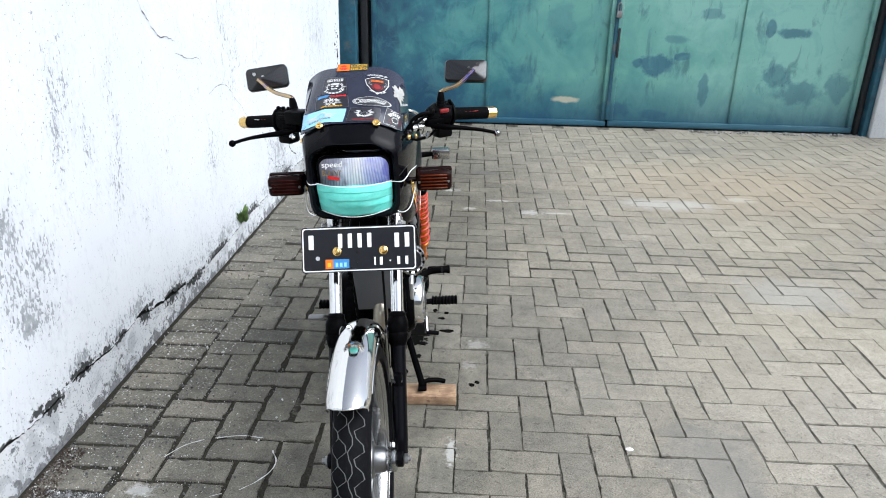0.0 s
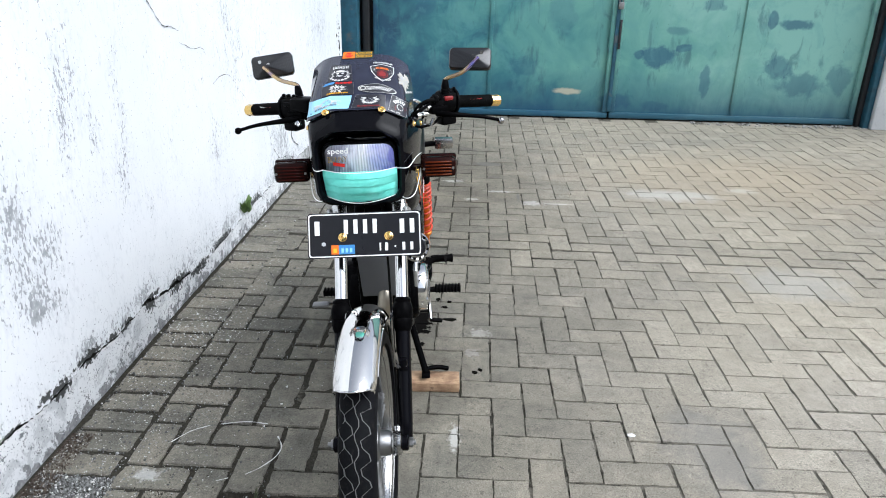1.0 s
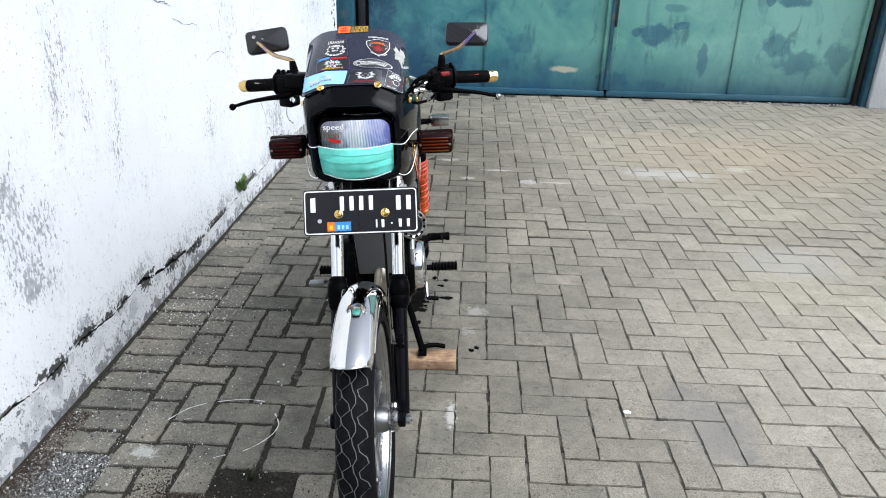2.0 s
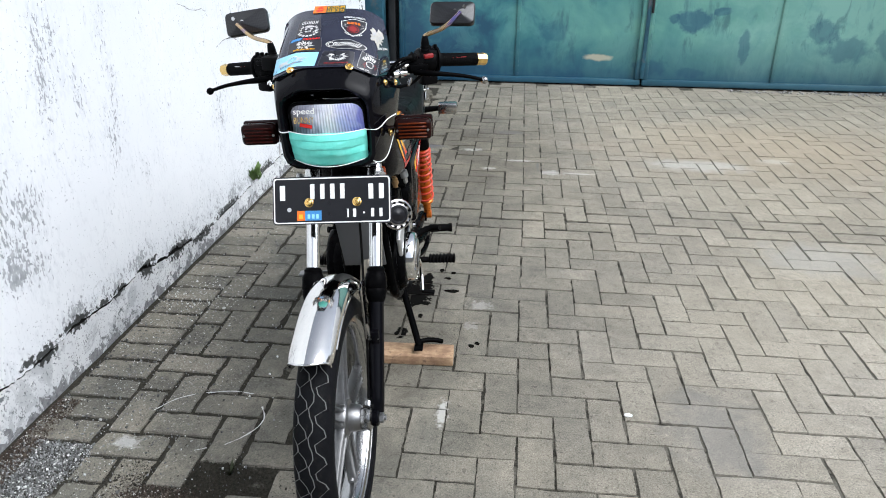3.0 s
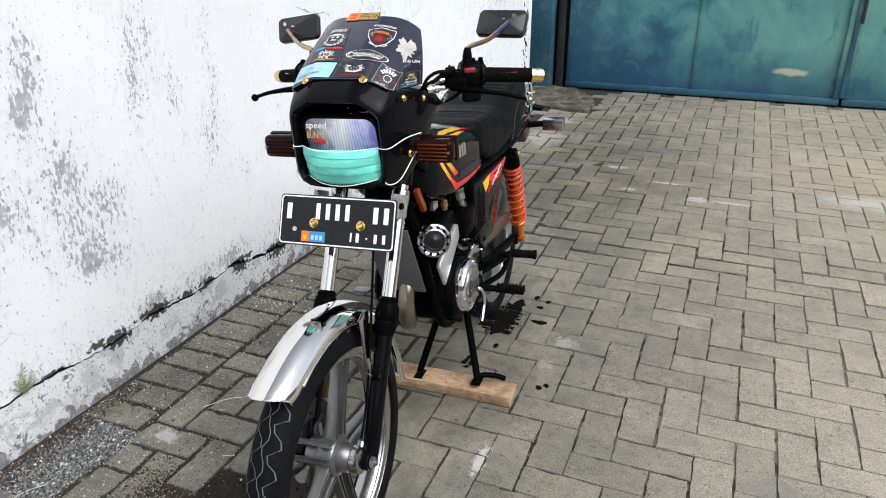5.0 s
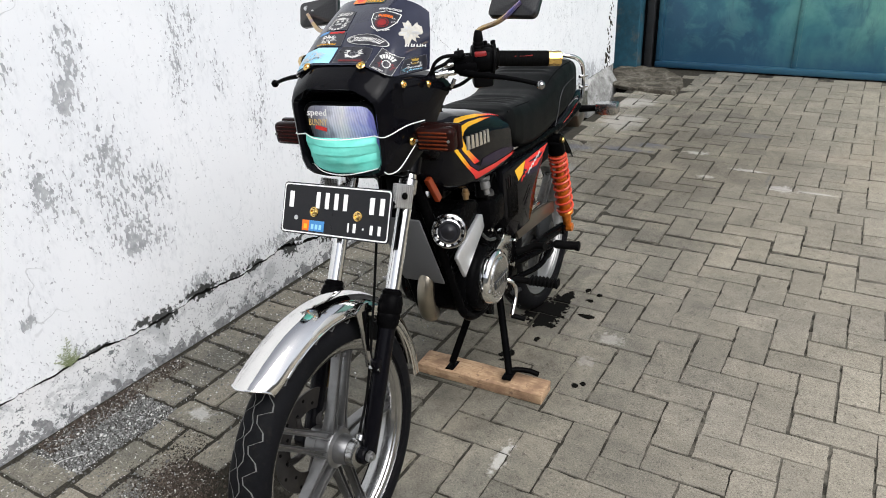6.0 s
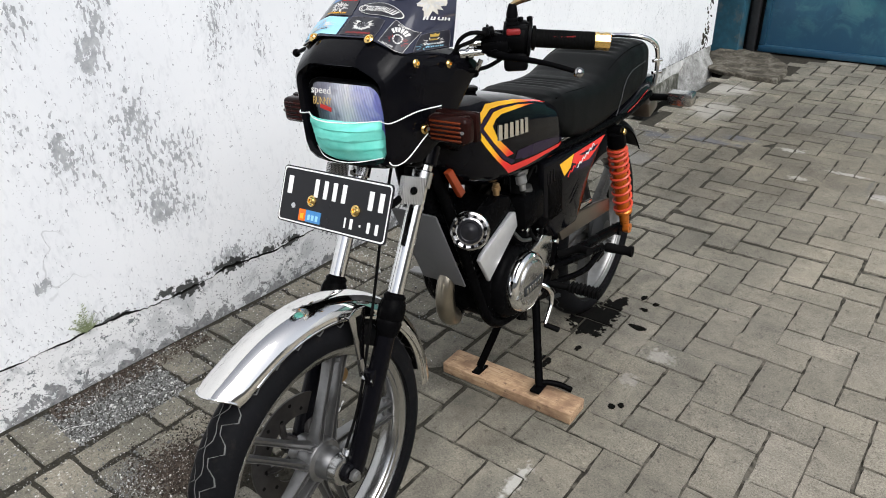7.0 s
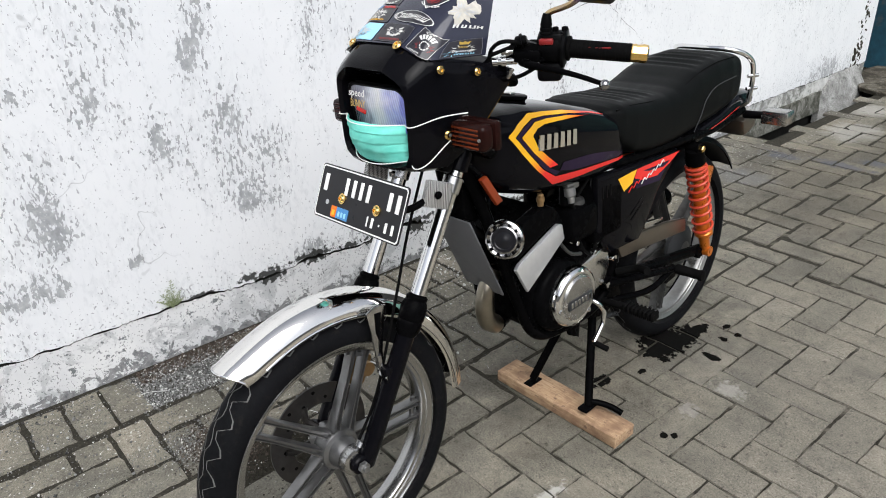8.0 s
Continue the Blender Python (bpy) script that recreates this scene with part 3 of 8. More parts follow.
M_SEAM = simple("grey_seat_thread", (0.034, 0.035, 0.038), 0.6, 0, 0.2, 60, 0.0)
M_GREY = simple("grey_print", (0.42, 0.43, 0.44), 0.35, 0, 0.2, 60, 0.0)
M_GREEN = simple("dark_green_print", (0.030, 0.052, 0.043), 0.3, 0.3, 0.2, 60, 0.0)
M_PLATE = simple("black_plate_enamel", (0.008, 0.008, 0.010), 0.3, 0, 0.3, 60, 0.04, spec=0.3)
M_BOARD = simple("grey_plastic_board", (0.088, 0.090, 0.094), 0.5, 0, 0.1, 60, 0.05)
M_EXHAUST = simple("heat_tinted_steel", (0.25, 0.225, 0.18), 0.30, 1.0, 0.25, 30, 0.05)
M_GUARD = simple("dull_chain_guard_steel", (0.165, 0.142, 0.116), 0.30, 0.9, 0.15, 40, 0.05, dirt=0.15)
M_SIGNAL = simple("scuffed_grey_chrome", (0.42, 0.41, 0.39), 0.2, 0.95, 0.25, 40, 0.02)
M_RIM = simple("machined_rim_alloy", (0.42, 0.42, 0.415), 0.22, 1.0, 0.10, 40, 0.02)
M_HORN = simple("tarnished_chrome", (0.38, 0.375, 0.37), 0.14, 1.0, 0.3, 70, 0.03)
M_BRUSHED = simple("brushed_alloy_face", (0.44, 0.435, 0.42), 0.24, 0.95, 0.15, 150, 0.05, dirt=0.15)
M_MOSSY = mottled("mossy_stained_cement", 11, [(0.30, (0.020, 0.018, 0.013)), (0.46, (0.058, 0.051, 0.039)), (0.58, (0.120, 0.110, 0.088)), (0.74, (0.24, 0.23, 0.20))], (0.030, 0.033, 0.020))
M_MOSSDARK = simple("dark_moss_on_plaster", (0.040, 0.038, 0.030), 0.95, 0, 0.6, 50, 0.8, dirt=0.3, spec=0.1)
M_DISC = simple("worn_dark_disc_steel", (0.045, 0.042, 0.040), 0.4, 0.7, 0.4, 40, 0.1, dirt=0.3)
M_SATIN = simple("satin_silver_paint", (0.62, 0.63, 0.64), 0.35, 0.7, 0.1, 60, 0.03)


def blued_metal():
    m, nd, ln, b = node_mat("heat_blued_metal")
    n = noise_node(nd, ln, 14, 2, 0.5, nd.new("ShaderNodeTexCoord").outputs["Object"])
    ln.new(ramp(nd, ln, n.outputs["Fac"], [(0.36, (0.10, 0.14, 0.42)), (0.46, (0.26, 0.20, 0.34)), (0.54, (0.55, 0.40, 0.20)), (0.68, (0.42, 0.33, 0.24))]), b.inputs["Base Color"])
    b.inputs["Metallic"].default_value, b.inputs["Roughness"].default_value = 1.0, 0.22
    return m


M_STALK = blued_metal()
M_RUST = simple("worn_caliper_gold", (0.26, 0.165, 0.075), 0.45, 0.7, 0.3, 60, 0.1)
M_STRING = simple("white_elastic", (0.82, 0.82, 0.80), 0.7, 0, 0.05, 200, 0.1)


def mask_cloth():
    m, nd, ln, b = node_mat("turquoise_mask_cloth")
    co = nd.new("ShaderNodeTexCoord").outputs["Object"]
    fine, big = noise_node(nd, ln, 700, 3, 0.6, co), noise_node(nd, ln, 25, 4, 0.6, co)
    ln.new(ramp(nd, ln, big.outputs["Fac"], [(0.3, (0.14, 0.67, 0.55)), (0.7, (0.24, 0.80, 0.68))]), b.inputs["Base Color"])
    b.inputs["Roughness"].default_value = 0.85
    bump(nd, ln, b, calc(nd, ln, "MULTIPLY_ADD", big.outputs["Fac"], 3.0, fine.outputs["Fac"]), 0.4, 0.002)
    return m


def lamp_glass():
    m, nd, ln, b = node_mat("fluted_headlamp_glass")
    co = nd.new("ShaderNodeTexCoord").outputs["Object"]
    sep = nd.new("ShaderNodeSeparateXYZ")
    ln.new(co, sep.inputs[0])
    fan = calc(nd, ln, "MULTIPLY_ADD", calc(nd, ln, "SUBTRACT", sep.outputs["Z"], 0.936), calc(nd, ln, "MULTIPLY", sep.outputs["X"], 2.2), sep.outputs["X"])
    flute = calc(nd, ln, "SINE", calc(nd, ln, "MULTIPLY", fan, 900.0))
    flute = calc(nd, ln, "MULTIPLY", flute, ramp(nd, ln, noise_node(nd, ln, 30, 3, 0.6, co).outputs["Fac"], [(0.35, 0.25), (0.6, 1.0)]))
    tint = noise_node(nd, ln, 22, 3, 0.5, co, 0.6)
    # blue tint, and the reflector's dark and white reflections, painted across the glass
    across = calc(nd, ln, "MULTIPLY_ADD", sep.outputs["X"], 5.6, calc(nd, ln, "MULTIPLY_ADD", tint.outputs["Fac"], 0.5, 0.25))
    ln.new(ramp(nd, ln, across, [(0.02, (0.13, 0.12, 0.13)), (0.22, (0.28, 0.28, 0.36)), (0.36, (0.80, 0.82, 0.92)), (0.52, (0.97, 0.97, 0.99)), (0.70, (0.70, 0.72, 0.97)), (0.90, (0.30, 0.32, 0.85))]), b.inputs["Base Color"])
    b.inputs["Metallic"].default_value, b.inputs["Roughness"].default_value = 0.15, 0.12
    b.inputs["Coat Weight"].default_value = 0.8
    bump(nd, ln, b, flute, 0.6, 0.002)
    return m


def carbon_back():
    m, nd, ln, b = node_mat("carbon_patterned_back")
    co = nd.new("ShaderNodeTexCoord").outputs["Object"]
    rot = nd.new("ShaderNodeMapping")
    rot.inputs["Rotation"].default_value = (0, radians(45), 0)
    ln.new(co, rot.inputs["Vector"])
    ck = nd.new("ShaderNodeTexChecker")
    ck.inputs["Scale"].default_value = 260
    ck.inputs["Color1"].default_value, ck.inputs["Color2"].default_value = (0.003, 0.003, 0.0035, 1), (0.011, 0.011, 0.012, 1)
    ln.new(rot.outputs["Vector"], ck.inputs["Vector"])
    ln.new(ck.outputs["Color"], b.inputs["Base Color"])
    b.inputs["Roughness"].default_value, b.inputs["Coat Weight"].default_value = 0.3, 0.15
    return m


def knurled_plate():
    m, nd, ln, b = node_mat("knurled_bright_plate")
    co = nd.new("ShaderNodeTexCoord").outputs["Object"]
    rot = nd.new("ShaderNodeMapping")
    rot.inputs["Rotation"].default_value = (radians(20), radians(45), radians(20))
    ln.new(co, rot.inputs["Vector"])
    ck = nd.new("ShaderNodeTexChecker")
    ck.inputs["Scale"].default_value = 380
    ck.inputs["Color1"].default_value, ck.inputs["Color2"].default_value = (0.62, 0.62, 0.61, 1), (0.10, 0.10, 0.10, 1)
    ln.new(rot.outputs["Vector"], ck.inputs["Vector"])
    ln.new(ck.outputs["Color"], b.inputs["Base Color"])
    b.inputs["Roughness"].default_value, b.inputs["Metallic"].default_value = 0.35, 0.5
    return m


def plank_wood():
    m, nd, ln, b = node_mat("rough_sawn_pine")
    co = nd.new("ShaderNodeTexCoord").outputs["Object"]
    mp = nd.new("ShaderNodeMapping")
    mp.inputs["Scale"].default_value = (0.12, 1, 1)
    ln.new(co, mp.inputs["Vector"])
    g = noise_node(nd, ln, 130, 6, 0.65, mp.outputs["Vector"], 1.2)
    big = noise_node(nd, ln, 18, 4, 0.6, co)
    c = ramp(nd, ln, g.outputs["Fac"], [(0.3, (0.25, 0.155, 0.085)), (0.55, (0.38, 0.255, 0.150)), (0.75, (0.48, 0.345, 0.22))])
    c = mix(nd, ln, ramp(nd, ln, big.outputs["Fac"], [(0.45, 0.0), (0.65, 0.75)]), c, (0.17, 0.095, 0.055))
    knots = ramp(nd, ln, noise_node(nd, ln, 55, 4, 0.65, co).outputs["Fac"], [(0.58, 0.0), (0.66, 0.8)])
    c = mix(nd, ln, knots, c, (0.12, 0.07, 0.045))
    ln.new(c, b.inputs["Base Color"])
    b.inputs["Roughness"].default_value = 0.85
    bump(nd, ln, b, g.outputs["Fac"], 0.5, 0.002)
    return m


def loose(name, stops):
    """Loose pieces, each with a tone of its own."""
    m, nd, ln, b = node_mat(name)
    geo = nd.new("ShaderNodeNewGeometry")
    ln.new(ramp(nd, ln, geo.outputs["Random Per Island"], stops), b.inputs["Base Color"])
    b.inputs["Roughness"].default_value, b.inputs["Specular IOR Level"].default_value = 0.92, 0.2
    return m


M_CRUMB = loose("mortar_crumbs", [(0.0, (0.04, 0.04, 0.039)), (0.65, (0.12, 0.12, 0.115)), (0.94, (0.21, 0.21, 0.205)), (0.978, (0.56, 0.56, 0.54))])
M_GRIT = loose("grey_grit_and_lime", [(0.0, (0.055, 0.056, 0.054)), (0.55, (0.16, 0.163, 0.158)), (0.84, (0.25, 0.255, 0.25)), (0.93, (0.60, 0.60, 0.58))])
M_SOIL = loose("brown_soil_crumbs", [(0.0, (0.020, 0.015, 0.011)), (0.6, (0.060, 0.046, 0.036)), (0.93, (0.11, 0.09, 0.072)), (0.975, (0.55, 0.54, 0.51))])
M_KNURL = knurled_plate()
M_MASK, M_LAMP, M_CARBON, M_WOOD = mask_cloth(), lamp_glass(), carbon_back(), plank_wood()
M_LEAF = simple("small_weed_green", (0.12, 0.20, 0.05), 0.6, 0, 0.4, 60, 0.1)
M_TUFT = simple("dark_grass_green", (0.045, 0.055, 0.024), 0.7, 0, 0.4, 60, 0.1)
M_LEAFPALE = simple("pale_weed_green", (0.24, 0.28, 0.15), 0.6, 0, 0.35, 60, 0.1)
M_CHALK = simple("white_paint_drip", (0.52, 0.52, 0.50), 0.8, 0, 0.1, 60, 0.2)


# ---- mesh helpers ----
def part(name, bm, material, parent=None, label="", sharp=38):
    me = bpy.data.meshes.new(name)
    bm.normal_update()
    bm.to_mesh(me)
    bm.free()
    me.materials.append(material)
    me.shade_smooth()
    me.set_sharp_from_angle(angle=radians(sharp))
    ob = new(name, me)
    if parent is not None:
        ob.parent = parent
    if label:
        tagged(ob, label)
    return ob


def thing(name, m, label, category, group="", kind=""):
    ob = new(name)
    ob.empty_display_size = 0.1
    ob.matrix_world = m
    return tagged(ob, label, category, group, kind)


def box(bm, c, s, bevel=0.0, rot=None, seg=2):
    m = Matrix.Translation(c) @ (rot.to_4x4() if rot is not None else Matrix()) @ Matrix.Diagonal((*s, 1))
    r = bmesh.ops.create_cube(bm, size=1, matrix=m)
    if bevel:
        es = list({e for v in r["verts"] for e in v.link_edges})
        bmesh.ops.bevel(bm, geom=es, offset=bevel, segments=seg, profile=0.5, affect="EDGES")
    return bm


def rotm(rx=0, ry=0, rz=0):
    return Euler([radians(a) for a in (rx, ry, rz)]).to_matrix()


def ring_loft(bm, rings, cap0=True, cap1=True, closed=True):
    vs = [[bm.verts.new(p) for p in r] for r in rings]
    n = len(vs[0])
    for a, b in zip(vs, vs[1:]):
        for k in range(n if closed else n - 1):
            j = (k + 1) % n
            bm.faces.new((a[k], a[j], b[j], b[k]))
    if cap0:
        bm.faces.new(vs[0][::-1])
    if cap1:
        bm.faces.new(vs[-1])
    bmesh.ops.recalc_face_normals(bm, faces=bm.faces)
    return bm


def circle_ring(c, axis, r, seg=16, up=None):
    a = Vector(axis).normalized()
    u = Vector(up) if up is not None else (Vector((1, 0, 0)) if abs(a.x) < 0.9 else Vector((0, 1, 0)))
    u = (u - a * u.dot(a)).normalized()
    v = a.cross(u)
    return [Vector(c) + (u * math.cos(2 * math.pi * k / seg) + v * math.sin(2 * math.pi * k / seg)) * r for k in range(seg)]


def cyl(bm, p0, p1, r0, r1=None, seg=16, bevel=0.0):
    p0, p1 = Vector(p0), Vector(p1)
    r1 = r0 if r1 is None else r1
    ax = (p1 - p0).normalized()
    rows = [(p0, r0), (p1, r1)]
    if bevel:
        rows = [(p0, r0 - bevel), (p0 + ax * bevel, r0), (p1 - ax * bevel, r1), (p1, r1 - bevel)]
    return ring_loft(bm, [circle_ring(p, ax, r, seg) for p, r in rows])


def lathe(bm, c, axis, prof, seg=32):
    """prof: rows of (along the axis, radius)."""
    a, c = Vector(axis).normalized(), Vector(c)
    return ring_loft(bm, [circle_ring(c + a * h, a, max(r, 1e-4), seg) for h, r in prof])


def smooth_path(pts, n=6):
    """Catmull-Rom through points."""
    pts = [Vector(p) for p in pts]
    ext = [2 * pts[0] - pts[1]] + pts + [2 * pts[-1] - pts[-2]]
    out = []
    for a, b, c, d in zip(ext, ext[1:], ext[2:], ext[3:]):
        for k in range(n):
            t = k / n
            out.append(0.5 * (2 * b + (c - a) * t + (2 * a - 5 * b + 4 * c - d) * t * t + (3 * b - a - 3 * c + d) * t ** 3))
    return out + [pts[-1]]


def tube(bm, pts, r, seg=10, n=6, smooth=True):
    """r: a radius, or one for each given point."""
    rs = r if isinstance(r, (list, tuple)) else [r] * len(pts)
    path = smooth_path(pts, n) if smooth and len(pts) > 2 else [Vector(p) for p in pts]
    rr = np.interp(np.linspace(0, len(rs) - 1, len(path)), range(len(rs)), rs)
    rings, up = [], None
    for k, p in enumerate(path):
        d = (path[min(k + 1, len(path) - 1)] - path[max(k - 1, 0)]).normalized()
        if up is None:
            up = Vector((1, 0, 0)) if abs(d.x) < 0.9 else Vector((0, 0, 1))
        up = (up - d * up.dot(d)).normalized()
        rings.append(circle_ring(p, d, rr[k], seg, up))
    return ring_loft(bm, rings)


def slab_yz(bm, poly, x0, x1, bevel=0.003):
    """A plate: outline in (y, z), from x0 to x1."""
    a = [bm.verts.new((x0, y, z)) for y, z in poly]
    b = [bm.verts.new((x1, y, z)) for y, z in poly]
    n = len(poly)
    fs = [bm.faces.new(a), bm.faces.new(b[::-1])] + [bm.faces.new((a[k], b[k], b[(k + 1) % n], a[(k + 1) % n])) for k in range(n)]
    bmesh.ops.recalc_face_normals(bm, faces=fs)
    if bevel:
        es = list({e for v in a + b for e in v.link_edges if not (e.verts[0] in a and e.verts[1] in b) and not (e.verts[0] in b and e.verts[1] in a)})
        bmesh.ops.bevel(bm, geom=es, offset=bevel, segments=2, profile=0.5, affect="EDGES", clamp_overlap=True)
    return bm


def rounded(w, h, r, n=4):
    """A rounded rectangle about the origin, as (a, b) pairs."""
    out = []
    for cx, cy, a0 in ((w / 2 - r, h / 2 - r, 0), (-w / 2 + r, h / 2 - r, 90), (-w / 2 + r, -h / 2 + r, 180), (w / 2 - r, -h / 2 + r, 270)):
        for k in range(n + 1):
            a = radians(a0 + 90 * k / n)
            out.append((cx + r * math.cos(a), cy + r * math.sin(a)))
    return out


def text_mesh(s, height, width=None):
    """The letters of s as a flat bmesh in the xy plane, its middle at the origin."""
    cu = bpy.data.curves.new("letters", "FONT")
    cu.body, cu.size, cu.align_x, cu.align_y, cu.resolution_u = s, 1.0, "CENTER", "CENTER", 2
    ob = new("letters", cu)
    bpy.context.view_layer.update()
    me = bpy.data.meshes.new_from_object(ob.evaluated_get(bpy.context.evaluated_depsgraph_get()))
    bpy.data.objects.remove(ob)
    bm = bmesh.new()
    bm.from_mesh(me)
    bpy.data.meshes.remove(me)
    xs, ys = [v.co.x for v in bm.verts], [v.co.y for v in bm.verts]
    kx = (width / (max(xs) - min(xs))) if width else height / (max(ys) - min(ys))
    ky = height / (max(ys) - min(ys))
    mx, my = (max(xs) + min(xs)) / 2, (max(ys) + min(ys)) / 2
    for v in bm.verts:
        v.co = Vector(((v.co.x - mx) * kx, (v.co.y - my) * ky, 0))
    return bm


# ---- the yard ----
WALL_X, GATE_Y = -1.132, 6.90
g = bmesh.new()
TR = (-1.172, -0.905, 4.72, 6.14)  # the open drain beside the wall: x and y from, to
for x0, x1, y0, y1 in ((-300, 300, -300, TR[2]), (-300, 300, TR[3], 300), (-300, TR[0], TR[2], TR[3]), (TR[1], 300, TR[2], TR[3])):
    g.faces.new([g.verts.new((x, y, -0.034)) for x, y in ((x0, y0), (x1, y0), (x1, y1), (x0, y1))])
tagged(part("ground", g, M_GROUND), "packed grey-brown earth reaching the horizon", "ground", kind="structure")
g = bmesh.new()
for x0, x1, y0, y1 in ((TR[1], 9.5, -4.9, 7.1), (-1.3, TR[1], -4.9, TR[2]), (-1.3, TR[1], TR[3], 7.1)):
    box(g, ((x0 + x1) / 2, (y0 + y1) / 2, -0.0155), (x1 - x0, y1 - y0, 0.024))
pavement = tagged(part("pavement", g, M_JOINT), "grey concrete herringbone block pavement with sandy joints", "pavement", kind="structure")

# crack between the plaster and the plinth: its height along the wall
rng = random.Random(4)
YS = np.arange(-3.0, 6.34, 0.012)
CR_Y = [-3.0, 0.9, 1.4, 1.52, 1.65, 1.8, 1.94, 2.16, 2.37, 2.59, 2.96, 3.35, 3.72, 4.4, 5.2, 6.1]
CR_Z = [0.20, 0.176, 0.170, 0.172, 0.160, 0.150, 0.165, 0.146, 0.160, 0.118, 0.082, 0.094, 0.112, 0.12, 0.12, 0.125]
crack = [float(np.interp(y, CR_Y, CR_Z)) + rng.uniform(-0.0028, 0.0028) + 0.006 * noise.noise((y * 11, 7.0, 0.0)) for y in YS]
gap = [max(0.0014, 0.0020 + 0.013 * max(0, noise.noise((y * 3.1, 0.3, 5.0))) + 0.007 * noise.noise((y * 14, 2.0, 1.0)) + ((0.010 + 0.018 * noise.noise((y * 75, 1.0, 4.0))) if 2.37 < y < 2.46 else 0) + ((0.005 + 0.016 * noise.noise((y * 75, 1.0, 4.0))) if 1.90 < y < 2.02 else 0) + ((0.008 + 0.016 * noise.noise((y * 75, 1.0, 4.0))) if 2.60 < y < 2.68 else 0) + (0.007 if 1.75 < y < 1.83 else 0) + (0.004 if 1.54 < y < 1.60 else 0) + (0.008 if 2.5 < y < 2.8 else 0)) for y in YS]


def wall_slab(lo, hi, x_face, x_back, mat, name, label):
    bm = bmesh.new()
    cols = []
    for k, y in enumerate(YS):
        dx = 0.004 * noise.noise((y * 1.7, 0, 3)) + 0.0015 * noise.noise((y * 9, 0, 3))
        cols.append([(x_back, y, lo[k]), (x_face + dx - 0.002, y, lo[k]), (x_face + dx, y, lo[k] + 0.0015), (x_face + dx, y, hi[k] - 0.0015), (x_face + dx - 0.002, y, hi[k]), (x_back, y, hi[k])])
    ring_loft(bm, cols)
    bm.normal_update()
    for f in bm.faces:
        f.material_index = 0 if abs(f.normal.x) > 0.95 else 1
    ob = part(name, bm, mat)
    ob.data.materials.append(M_MORTAR)
    return tagged(ob, label, "wall", kind="structure")


wall_slab([c + q for c, q in zip(crack, gap)], [3.2] * len(YS), WALL_X, WALL_X - 0.04, M_WALL, "wall_left", "white painted plaster wall with peeling flakes and cracks")
wall_slab([-0.03] * len(YS), crack, WALL_X - 0.004, WALL_X - 0.04, M_PLINTH, "wall_left_plinth", "chipped white and grey plaster plinth below the wall crack")
g = bmesh.new()
box(g, (WALL_X - 0.145, 1.66, 1.6), (0.21, 9.3, 3.2))
tagged(part("wall_left_core", g, M_MORTAR), "dark mortar core of the plastered wall", "wall", kind="structure")


def crack_line(pts, w, name="wall_crack"):
    """A thin dark fissure in the plaster, with an uneven width."""
    bm = bmesh.new()
    path = smooth_path([(0, y, z) for y, z in pts], 7)
    r2 = random.Random(len(pts))
    L, R = [], []
    for k, p in enumerate(path):
        t = k / (len(path) - 1)
        ww = w * (0.2 + 1.2 * r2.random() ** 1.6) * (1 - 0.6 * t)
        off = r2.uniform(-0.009, 0.009)
        dx = 0.004 * noise.noise((p.y * 1.7, 0, 3)) + 0.0015 * noise.noise((p.y * 9, 0, 3)) + 0.0022
        L.append(bm.verts.new((WALL_X + dx, p.y + off, p.z + ww)))
        R.append(bm.verts.new((WALL_X + dx, p.y + off + ww * 0.8, p.z - ww)))
    for a, b, c, d in zip(L, L[1:], R[1:], R):
        bm.faces.new((a, b, c, d))
    return tagged(part(name, bm, M_MORTAR), "thin dark crack in the white plaster", "crack", "cracks in the wall", "structure")


crack_line([(2.62, 1.40), (2.689, 1.27), (2.77, 1.185), (2.828, 1.139), (2.89, 1.135), (2.955, 1.11)], 0.0036)
crack_line([(2.96, 1.065), (3.09, 1.025), (3.18, 1.02), (3.224, 0.975)], 0.0018)
crack_line([(3.27, 0.845), (3.37, 0.865), (3.49, 0.855), (3.576, 0.80), (3.765, 0.663), (3.80, 0.59)], 0.0018)
crack_line([(4.02, 0.50), (4.08, 0.44), (4.15, 0.32), (4.27, 0.235), (4.45, 0.20)], 0.006)
crack_line([(4.62, 0.41), (4.57, 0.29), (4.72, 0.20)], 0.010)
crack_line([(5.1, 1.24), (5.25, 1.0), (5.3, 0.7)], 0.002)

# unseen plain walls behind camera and on the far side, added to darken reflections
g = bmesh.new()
box(g, (4.1, -5.0, 1.4), (11.0, 0.2, 2.8))
tagged(part("unseen_wall_south", g, M_CEMENT), "unseen plain grey cement wall added to close the yard", "wall", kind="structure")
g = bmesh.new()
box(g, (9.6, 0.9, 1.4), (0.2, 11.6, 2.8))
tagged(part("unseen_wall_east", g, M_CEMENT), "unseen plain grey cement wall added to close the yard", "wall", kind="structure")

# gate
gate = thing("metal_gate", pose(0, GATE_Y, 0, 0, 0, 1.83), "closed double-leaf sheet steel gate in blotched teal paint", "gate")


